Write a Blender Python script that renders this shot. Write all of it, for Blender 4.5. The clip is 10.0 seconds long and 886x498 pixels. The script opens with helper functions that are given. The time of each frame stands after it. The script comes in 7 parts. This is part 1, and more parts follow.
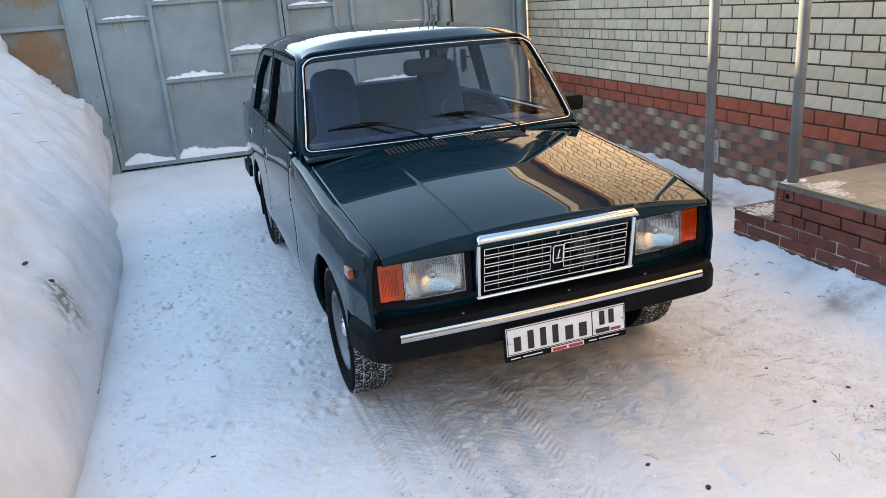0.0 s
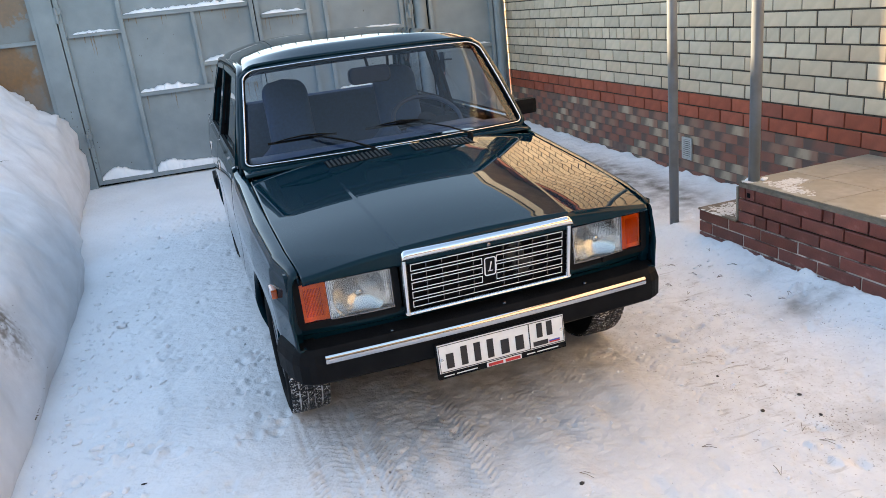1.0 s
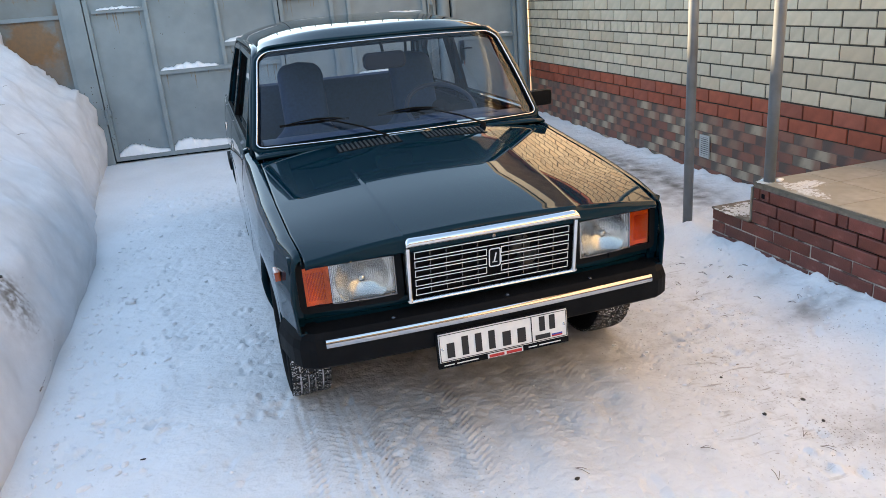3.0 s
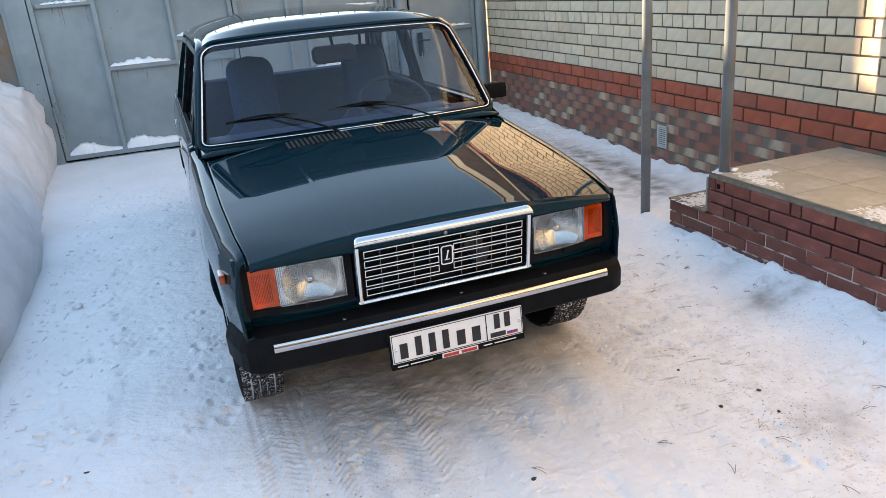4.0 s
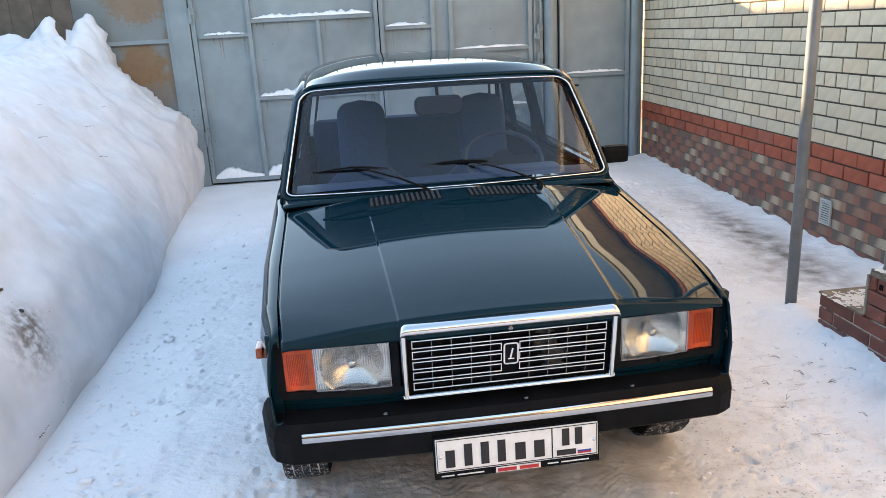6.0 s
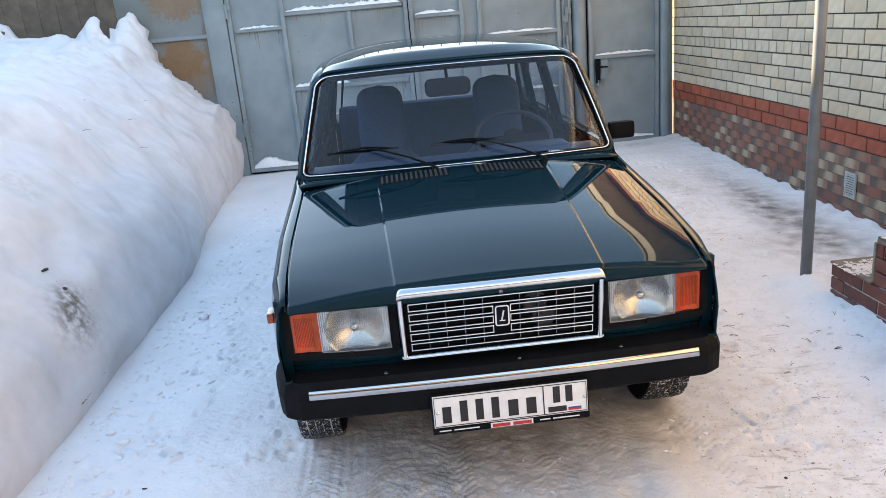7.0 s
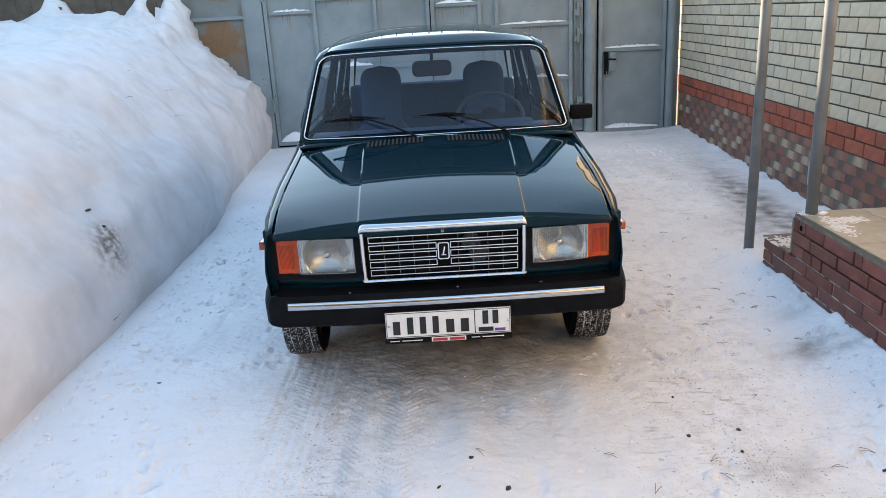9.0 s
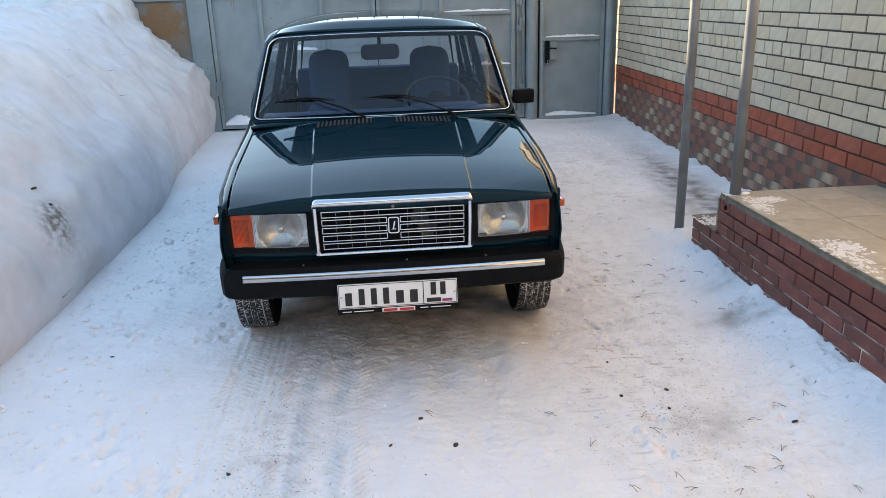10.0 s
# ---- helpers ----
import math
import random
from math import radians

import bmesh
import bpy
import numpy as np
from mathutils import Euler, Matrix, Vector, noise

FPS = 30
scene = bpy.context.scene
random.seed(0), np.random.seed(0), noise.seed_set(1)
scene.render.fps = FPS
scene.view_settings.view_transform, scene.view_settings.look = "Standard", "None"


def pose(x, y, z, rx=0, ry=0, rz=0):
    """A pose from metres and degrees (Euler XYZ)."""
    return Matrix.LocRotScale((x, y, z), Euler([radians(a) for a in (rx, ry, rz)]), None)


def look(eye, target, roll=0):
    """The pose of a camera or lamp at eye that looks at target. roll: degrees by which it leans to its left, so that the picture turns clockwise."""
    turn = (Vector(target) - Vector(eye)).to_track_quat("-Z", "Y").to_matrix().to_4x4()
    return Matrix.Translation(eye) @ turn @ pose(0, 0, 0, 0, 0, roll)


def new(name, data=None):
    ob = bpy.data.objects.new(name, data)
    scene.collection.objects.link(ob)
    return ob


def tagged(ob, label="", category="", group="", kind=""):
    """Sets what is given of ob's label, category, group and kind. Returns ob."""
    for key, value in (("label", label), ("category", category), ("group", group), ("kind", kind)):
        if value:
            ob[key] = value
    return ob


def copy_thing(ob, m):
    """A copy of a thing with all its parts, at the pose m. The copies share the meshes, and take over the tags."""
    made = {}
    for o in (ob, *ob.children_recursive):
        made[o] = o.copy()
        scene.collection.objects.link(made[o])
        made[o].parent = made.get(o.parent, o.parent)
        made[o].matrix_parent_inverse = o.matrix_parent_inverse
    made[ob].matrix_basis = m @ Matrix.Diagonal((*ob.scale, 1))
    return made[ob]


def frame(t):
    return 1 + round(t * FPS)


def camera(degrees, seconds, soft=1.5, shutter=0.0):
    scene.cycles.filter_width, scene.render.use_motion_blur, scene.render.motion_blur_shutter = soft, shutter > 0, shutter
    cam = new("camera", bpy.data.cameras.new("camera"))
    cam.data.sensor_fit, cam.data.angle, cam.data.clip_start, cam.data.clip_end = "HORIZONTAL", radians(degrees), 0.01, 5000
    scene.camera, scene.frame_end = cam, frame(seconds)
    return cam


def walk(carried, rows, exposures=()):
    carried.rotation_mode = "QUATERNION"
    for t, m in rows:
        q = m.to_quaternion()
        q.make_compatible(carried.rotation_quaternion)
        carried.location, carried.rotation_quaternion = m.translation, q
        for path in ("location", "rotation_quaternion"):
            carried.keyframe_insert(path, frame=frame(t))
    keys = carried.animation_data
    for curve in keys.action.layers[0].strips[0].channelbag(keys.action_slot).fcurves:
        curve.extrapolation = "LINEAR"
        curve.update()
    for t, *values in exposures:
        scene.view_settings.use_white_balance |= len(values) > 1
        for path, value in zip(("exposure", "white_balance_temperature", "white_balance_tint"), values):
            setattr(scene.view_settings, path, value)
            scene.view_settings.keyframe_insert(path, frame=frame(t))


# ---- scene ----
TURN = 2.4  # the car stands a little askew to the walls
cam = camera(61.2, 10.0, soft=0.6)
PATH = [
    (0, (-1.281, -2.367, 1.623), (-0.676, -0.568, 0.994), -4.6),
    (0.5, (-1.136, -2.363, 1.62), (-0.554, -0.552, 1.002), -6.1),
    (1, (-0.964, -2.379, 1.617), (-0.38, -0.571, 0.992), -6.5),
    (1.5, (-0.917, -2.389, 1.625), (-0.325, -0.585, 0.994), -5.7),
    (2, (-0.934, -2.384, 1.614), (-0.369, -0.572, 0.983), -3.9),
    (3.5, (-0.897, -2.38, 1.607), (-0.364, -0.568, 0.947), -5.0),
    (4, (-0.845, -2.336, 1.602), (-0.228, -0.557, 0.928), -5.0),
    (4.5, (-0.765, -2.188, 1.604), (-0.097, -0.428, 0.928), -2.7),
    (5, (-0.684, -2.047, 1.617), (-0.118, -0.24, 0.975), -3.8),
    (5.5, (-0.592, -2.013, 1.633), (-0.199, -0.143, 1.042), -3.7),
    (5.7, (-0.535, -2.013, 1.641), (-0.211, -0.123, 1.075), -2.9),
    (6.8, (-0.317, -2.144, 1.618), (-0.211, -0.229, 1.053), -5.4),
    (7, (-0.303, -2.207, 1.608), (-0.195, -0.297, 1.026), -5.1),
    (7.5, (-0.286, -2.407, 1.598), (-0.17, -0.525, 0.931), -3.2),
    (8, (-0.218, -2.555, 1.602), (-0.113, -0.683, 0.906), -2.0),
    (8.5, (-0.069, -2.739, 1.595), (-0.023, -0.852, 0.933), -1.9),
    (9, (-0.019, -2.86, 1.6), (-0.008, -0.954, 0.997), -3.2),
    (9.5, (-0.039, -2.958, 1.595), (0.043, -1.05, 0.999), -3.1),
    (10, (-0.056, -3.03, 1.591), (0.106, -1.141, 0.953), -1.8),
]
walk(cam, [(t, pose(0, 0, 0, 0, 0, TURN) @ look(eye, target, roll)) for t, eye, target, roll in PATH], [(0.0, 3.24, 8200, 15), (1.5, 3.28, 8300, 15.5), (3.5, 3.25, 8200, 14.5), (5.5, 3.45, 8500, 15.5), (7.0, 3.39, 8250, 16), (8.0, 3.23, 8100, 14), (9.0, 3.17, 8000, 13), (10.0, 3.08, 7950, 13)])

# ---- light: low winter sun partly cut off by unseen blockers, open sky ----
SUN_AZ, SUN_EL = 135.6, 11.4  # direction to the sun, degrees from +x counter-clockwise
world = bpy.data.worlds.new("winter_sky")
scene.world = world
world.use_nodes = True
wn = world.node_tree
sky = wn.nodes.new("ShaderNodeTexSky")
sky.sky_type = "NISHITA"
sky.sun_disc = False
sky.dust_density = 0.03
sky.ozone_density = 1.6
sky.sun_elevation = radians(SUN_EL)
sky.sun_rotation = radians(90 - SUN_AZ)
wn.links.new(sky.outputs[0], wn.nodes["Background"].inputs[0])
wn.nodes["Background"].inputs[1].default_value = 0.095
sun = new("sun", bpy.data.lights.new("sun", "SUN"))
sun.data.energy, sun.data.angle, sun.data.color = 2.4, radians(0.6), (1.0, 0.82, 0.58)
a, e = radians(SUN_AZ), radians(SUN_EL)
sun.matrix_world = look((0, 0, 0), (-math.cos(a) * math.cos(e), -math.sin(a) * math.cos(e), -math.sin(e)))


# ---- materials ----
def material(name, base, rough=0.5, metal=0.0, coat=0.0, vary=0.0, scale=6.0, bump=0.0, bump_scale=60.0, second=None, second_scale=1.3, second_amount=(0.5, 0.65), random=0.0, rough_vary=0.0, odd=None):
    """A principled material with noise at two scales: fine value grain, and a second colour in patches."""
    m = bpy.data.materials.new(name)
    m.use_nodes = True
    t = m.node_tree
    n, ln = t.nodes, t.links
    p = n["Principled BSDF"]
    p.inputs["Base Color"].default_value = (*base, 1)
    p.inputs["Roughness"].default_value = rough
    p.inputs["Metallic"].default_value = metal
    p.inputs["Coat Weight"].default_value = coat
    p.inputs["Coat Roughness"].default_value = 0.02
    tc = n.new("ShaderNodeTexCoord")
    src = tc.outputs["Object"]

    def noise_tex(s, detail=5.0):
        q = n.new("ShaderNodeTexNoise")
        q.inputs["Scale"].default_value = s
        q.inputs["Detail"].default_value = detail
        ln.new(src, q.inputs["Vector"])
        return q

    colour = None
    if vary or second or random:
        rgb = n.new("ShaderNodeRGB")
        rgb.outputs[0].default_value = (*base, 1)
        colour = rgb.outputs[0]
    if second:
        q = noise_tex(second_scale)
        r = n.new("ShaderNodeMapRange")
        r.inputs[1].default_value, r.inputs[2].default_value = second_amount
        ln.new(q.outputs[0], r.inputs[0])
        mx = n.new("ShaderNodeMix")
        mx.data_type = "RGBA"
        ln.new(r.outputs[0], mx.inputs[0])
        ln.new(colour, mx.inputs[6])
        mx.inputs[7].default_value = (*second, 1)
        colour = mx.outputs[2]
    if vary or random:
        hsv = n.new("ShaderNodeHueSaturation")
        q = noise_tex(scale)
        r = n.new("ShaderNodeMapRange")
        r.inputs[1].default_value, r.inputs[2].default_value = 0.3, 0.7
        r.inputs[3].default_value, r.inputs[4].default_value = 1 - vary, 1 + vary
        ln.new(q.outputs[0], r.inputs[0])
        value = r.outputs[0]
        if random:
            oi = n.new("ShaderNodeObjectInfo")
            geo = n.new("ShaderNodeNewGeometry")
            both = n.new("ShaderNodeMath")
            both.operation = "ADD"
            ln.new(oi.outputs["Random"], both.inputs[0])
            ln.new(geo.outputs["Random Per Island"], both.inputs[1])
            lot = n.new("ShaderNodeMath")
            lot.operation = "FRACT"
            ln.new(both.outputs[0], lot.inputs[0])
            r2 = n.new("ShaderNodeMapRange")
            r2.inputs[3].default_value, r2.inputs[4].default_value = 1 - random, 1 + random
            ln.new(lot.outputs[0], r2.inputs[0])
            mul = n.new("ShaderNodeMath")
            mul.operation = "MULTIPLY"
            ln.new(value, mul.inputs[0])
            ln.new(r2.outputs[0], mul.inputs[1])
            value = mul.outputs[0]
        if odd:
            # some of the pieces are of another shade
            r3 = n.new("ShaderNodeMapRange")
            times7 = n.new("ShaderNodeMath")
            times7.operation = "MULTIPLY"
            times7.inputs[1].default_value = 7.31
            ln.new(lot.outputs[0], times7.inputs[0])
            part7 = n.new("ShaderNodeMath")
            part7.operation = "FRACT"
            ln.new(times7.outputs[0], part7.inputs[0])
            r3.inputs[1].default_value, r3.inputs[2].default_value = 0.45, 1.0
            ln.new(part7.outputs[0], r3.inputs[0])
            mx = n.new("ShaderNodeMix")
            mx.data_type = "RGBA"
            ln.new(r3.outputs[0], mx.inputs[0])
            ln.new(colour, mx.inputs[6])
            mx.inputs[7].default_value = (*odd, 1)
            colour = mx.outputs[2]
        ln.new(value, hsv.inputs["Value"])
        ln.new(colour, hsv.inputs["Color"])
        colour = hsv.outputs[0]
    if colour:
        ln.new(colour, p.inputs["Base Color"])
    if rough_vary:
        q = noise_tex(scale * 0.7)
        r = n.new("ShaderNodeMapRange")
        r.inputs[3].default_value, r.inputs[4].default_value = rough - rough_vary, rough + rough_vary
        ln.new(q.outputs[0], r.inputs[0])
        ln.new(r.outputs[0], p.inputs["Roughness"])
    if bump:
        q = noise_tex(bump_scale, 4.0)
        b = n.new("ShaderNodeBump")
        b.inputs["Strength"].default_value = 1.0
        b.inputs["Distance"].default_value = bump
        ln.new(q.outputs[0], b.inputs["Height"])
        ln.new(b.outputs[0], p.inputs["Normal"])
    return m


def glass(name, tint, rough=0.0, facing=0.105):
    """Thin clear glass: it lets light through and mirrors by Fresnel."""
    m = bpy.data.materials.new(name)
    m.use_nodes = True
    t = m.node_tree
    for x in list(t.nodes):
        t.nodes.remove(x)
    out = t.nodes.new("ShaderNodeOutputMaterial")
    tr = t.nodes.new("ShaderNodeBsdfTransparent")
    tr.inputs[0].default_value = (*tint, 1)
    gl = t.nodes.new("ShaderNodeBsdfGlossy")
    gl.inputs["Roughness"].default_value = rough
    lw = t.nodes.new("ShaderNodeLayerWeight")
    lw.inputs[0].default_value = 0.5
    pw = t.nodes.new("ShaderNodeMath")
    pw.operation = "POWER"
    pw.inputs[1].default_value = 5.0
    t.links.new(lw.outputs["Facing"], pw.inputs[0])
    fr = t.nodes.new("ShaderNodeMath")
    fr.operation = "MULTIPLY_ADD"
    fr.inputs[1].default_value, fr.inputs[2].default_value = 1.0 - facing, facing
    t.links.new(pw.outputs[0], fr.inputs[0])
    mx = t.nodes.new("ShaderNodeMixShader")
    t.links.new(fr.outputs[0], mx.inputs[0])
    t.links.new(tr.outputs[0], mx.inputs[1])
    t.links.new(gl.outputs[0], mx.inputs[2])
    t.links.new(mx.outputs[0], out.inputs[0])
    return m


PAINT = material("dark_green_paint", (0.0012, 0.0185, 0.0285), 0.5, 0.0, 1.0, vary=0.1, scale=900.0)
PAINT.node_tree.nodes["Principled BSDF"].inputs["Specular IOR Level"].default_value = 0.0
PAINT.node_tree.nodes["Principled BSDF"].inputs["Coat IOR"].default_value = 1.275
CHROME = material("chrome", (0.78, 0.79, 0.80), 0.07, 1.0, rough_vary=0.03, scale=9.0)
BLACK = material("black_plastic", (0.0078, 0.0085, 0.0098), 0.55, vary=0.2, scale=14.0, bump=0.0006, bump_scale=700.0, rough_vary=0.08)
RUBBER = material("rubber", (0.006, 0.006, 0.0065), 0.75, vary=0.2, scale=25.0)
for dull in (BLACK, RUBBER):
    dull.node_tree.nodes["Principled BSDF"].inputs["Specular IOR Level"].default_value = 0.06
TYRE = material("tyre_rubber", (0.013, 0.013, 0.014), 0.75, vary=0.25, scale=30.0, second=(0.75, 0.77, 0.8), second_scale=140.0, second_amount=(0.57, 0.63))
TYRESNOW = material("snow_in_tread", (0.02, 0.02, 0.021), 0.8, vary=0.2, scale=30.0, second=(0.7, 0.72, 0.75), second_scale=45.0, second_amount=(0.36, 0.47))
DARK = material("dark_underside", (0.006, 0.006, 0.007), 0.85, vary=0.3, scale=8.0)
DARK.node_tree.nodes["Principled BSDF"].inputs["Specular IOR Level"].default_value = 0.1
CLOTH = material("seat_cloth", (0.008, 0.038, 0.10), 0.9, vary=0.12, scale=60.0, bump=0.0003, bump_scale=500.0)
TRIMGREY = material("interior_plastic", (0.010, 0.037, 0.092), 0.6, vary=0.15, scale=20.0)
RIM = material("rim_silver", (0.20, 0.22, 0.25), 0.45, 0.55, vary=0.15, scale=12.0, second=(0.12, 0.13, 0.145), second_scale=9.0)
WINDOW = glass("window_glass", (0.86, 0.91, 0.95), 0.0, 0.058)
LENS = glass("lamp_lens", (0.96, 0.97, 0.96), 0.03, 0.05)
REFLECTOR = material("lamp_reflector", (0.60, 0.61, 0.62), 0.27, 1.0)
HORN = material("horn_grey", (0.035, 0.036, 0.036), 0.5, 0.3, vary=0.2, scale=30.0)
FLUTE = glass("lens_flute", (0.74, 0.76, 0.76), 0.12, 0.10)
RIB = material("grille_rib_grey", (0.25, 0.25, 0.26), 0.25, 0.9)
AMBER = material("amber_lens", (0.42, 0.058, 0.006), 0.12, 0.0, 0.6, vary=0.15, scale=60.0, second=(0.64, 0.125, 0.012), second_scale=5.0, second_amount=(0.45, 0.62))
AMBERGLASS = glass("amber_signal_glass", (0.93, 0.50, 0.055), 0.06, 0.055)
AMBERRIB = glass("amber_signal_rib", (0.88, 0.72, 0.46), 0.1, 0.03)
SIGNALBOWL = material("signal_reflector", (0.82, 0.80, 0.76), 0.36, 0.45, vary=0.12, scale=40.0)
PLATEWHITE = material("plate_white", (0.8, 0.8, 0.78), 0.35, vary=0.05, scale=30.0)
INK = material("plate_ink", (0.012, 0.012, 0.014), 0.45)
FLAGRED = material("plate_red", (0.5, 0.03, 0.03), 0.45)
FLAGBLUE = material("plate_blue", (0.03, 0.06, 0.35), 0.45)
GREYBLUE = material("gate_paint", (0.230, 0.280, 0.300), 0.5, vary=0.10, scale=5.0, second=(0.185, 0.228, 0.246), second_scale=1.1, second_amount=(0.4, 0.7), bump=0.0012, bump_scale=35.0, rough_vary=0.08)
POLE = material("pole_paint", (0.185, 0.212, 0.235), 0.42, vary=0.12, scale=7.0, second=(0.15, 0.165, 0.175), second_scale=5.0, bump=0.0006, bump_scale=90.0)
SNOW = material("snow", (0.86, 0.87, 0.89), 0.75, vary=0.03, scale=4.0, bump=0.006, bump_scale=38.0)
WHITEBRICK = material("white_silicate_brick", (0.558, 0.456, 0.338), 0.8, vary=0.09, scale=14.0, bump=0.0016, bump_scale=160.0, random=0.12, odd=(0.525, 0.40, 0.28))
REDBRICK = material("red_brick", (0.345, 0.074, 0.036), 0.72, vary=0.16, scale=13.0, bump=0.0018, bump_scale=130.0, random=0.16, odd=(0.29, 0.075, 0.045))
PORCHBRICK = material("porch_brick", (0.185, 0.05, 0.038), 0.48, vary=0.18, scale=12.0, bump=0.0018, bump_scale=130.0, random=0.2, second=(0.27, 0.12, 0.10), second_scale=9.0, second_amount=(0.60, 0.74), odd=(0.15, 0.034, 0.022))
MORTAR = material("dark_mortar", (0.055, 0.045, 0.034), 0.9, vary=0.25, scale=18.0, bump=0.003, bump_scale=90.0)
LIMEMORTAR = material("lime_mortar", (0.55, 0.52, 0.48), 0.9, vary=0.2, scale=25.0, second=(0.12, 0.09, 0.08), second_scale=9.0, second_amount=(0.5, 0.6))
PALEMORTAR = material("plinth_mortar", (0.165, 0.10, 0.08), 0.9, vary=0.2, scale=18.0)
TILE = material("porch_tile", (0.335, 0.29, 0.225), 0.42, vary=0.10, scale=15.0, random=0.04, second=(0.40, 0.355, 0.295), second_scale=4.0, second_amount=(0.5, 0.7), rough_vary=0.1)
GROUT = material("tile_grout", (0.15, 0.125, 0.095), 0.9, vary=0.2, scale=20.0)
CONCRETE = material("concrete_edge", (0.27, 0.235, 0.185), 0.85, vary=0.2, scale=17.0, bump=0.003, bump_scale=60.0)
DIRTYMORTAR = material("dirty_mortar", (0.18, 0.145, 0.11), 0.9, vary=0.3, scale=22.0, bump=0.004, bump_scale=70.0)
DULLCHROME = material("dull_chrome", (0.50, 0.51, 0.53), 0.10, 1.0, rough_vary=0.05, scale=9.0)
WOOD = material("weathered_board", (0.105, 0.082, 0.064), 0.85, vary=0.25, scale=9.0, bump=0.002, bump_scale=60.0, random=0.2)
PLASTER = material("plaster", (0.5, 0.47, 0.42), 0.85, vary=0.08, scale=3.0, bump=0.002, bump_scale=60.0)
DIRT = material("grit", (0.10, 0.078, 0.06), 0.9, vary=0.4, scale=40.0)
VENTGREY = material("vent_plastic", (0.45, 0.45, 0.43), 0.5, vary=0.1, scale=30.0)


def plinth_material():
    """Clinker bricks, red or buff, each with one burnt grey end and one that turns red."""
    m = material("plinth_brick", (0.3, 0.16, 0.12), 0.75, bump=0.002, bump_scale=120.0)
    t = m.node_tree
    n, ln = t.nodes, t.links
    oi = n.new("ShaderNodeObjectInfo")
    tc = n.new("ShaderNodeTexCoord")
    sep = n.new("ShaderNodeSeparateXYZ")
    ln.new(tc.outputs["Object"], sep.inputs[0])
    q = n.new("ShaderNodeTexNoise")
    q.inputs["Scale"].default_value, q.inputs["Detail"].default_value = 14.0, 4.0
    ln.new(tc.outputs["Object"], q.inputs["Vector"])
    ramp = n.new("ShaderNodeValToRGB")
    ramp.color_ramp.interpolation = "CONSTANT"
    els = ramp.color_ramp.elements
    els[0].position, els[0].color = 0.0, (0.265, 0.100, 0.068, 1)
    els[1].position, els[1].color = 0.86, (0.27, 0.145, 0.102, 1)
    for pos, c in ((0.28, (0.215, 0.085, 0.060, 1)), (0.45, (0.285, 0.125, 0.086, 1)), (0.54, (0.42, 0.318, 0.225, 1)), (0.74, (0.35, 0.235, 0.165, 1))):
        els.new(pos).color = c
    ln.new(oi.outputs["Random"], ramp.inputs[0])
    along = n.new("ShaderNodeMath")
    along.operation = "MULTIPLY_ADD"
    ln.new(q.outputs[0], along.inputs[0])
    along.inputs[1].default_value = 0.10
    ln.new(sep.outputs[1], along.inputs[2])
    colour = ramp.outputs[0]
    for edge0, edge1, amount, tone in ((0.055, 0.125, 0.82, (0.085, 0.068, 0.058)), (0.015, -0.045, 0.75, (0.24, 0.088, 0.058))):
        r = n.new("ShaderNodeMapRange")
        for k, v in ((1, edge0), (2, edge1), (3, 0.0), (4, amount)):
            r.inputs[k].default_value = v
        ln.new(along.outputs[0], r.inputs[0])
        mx = n.new("ShaderNodeMix")
        mx.data_type = "RGBA"
        ln.new(r.outputs[0], mx.inputs[0])
        ln.new(colour, mx.inputs[6])
        mx.inputs[7].default_value = (*tone, 1)
        colour = mx.outputs[2]
    ln.new(colour, n["Principled BSDF"].inputs["Base Color"])
    return m


PLINTH = plinth_material()


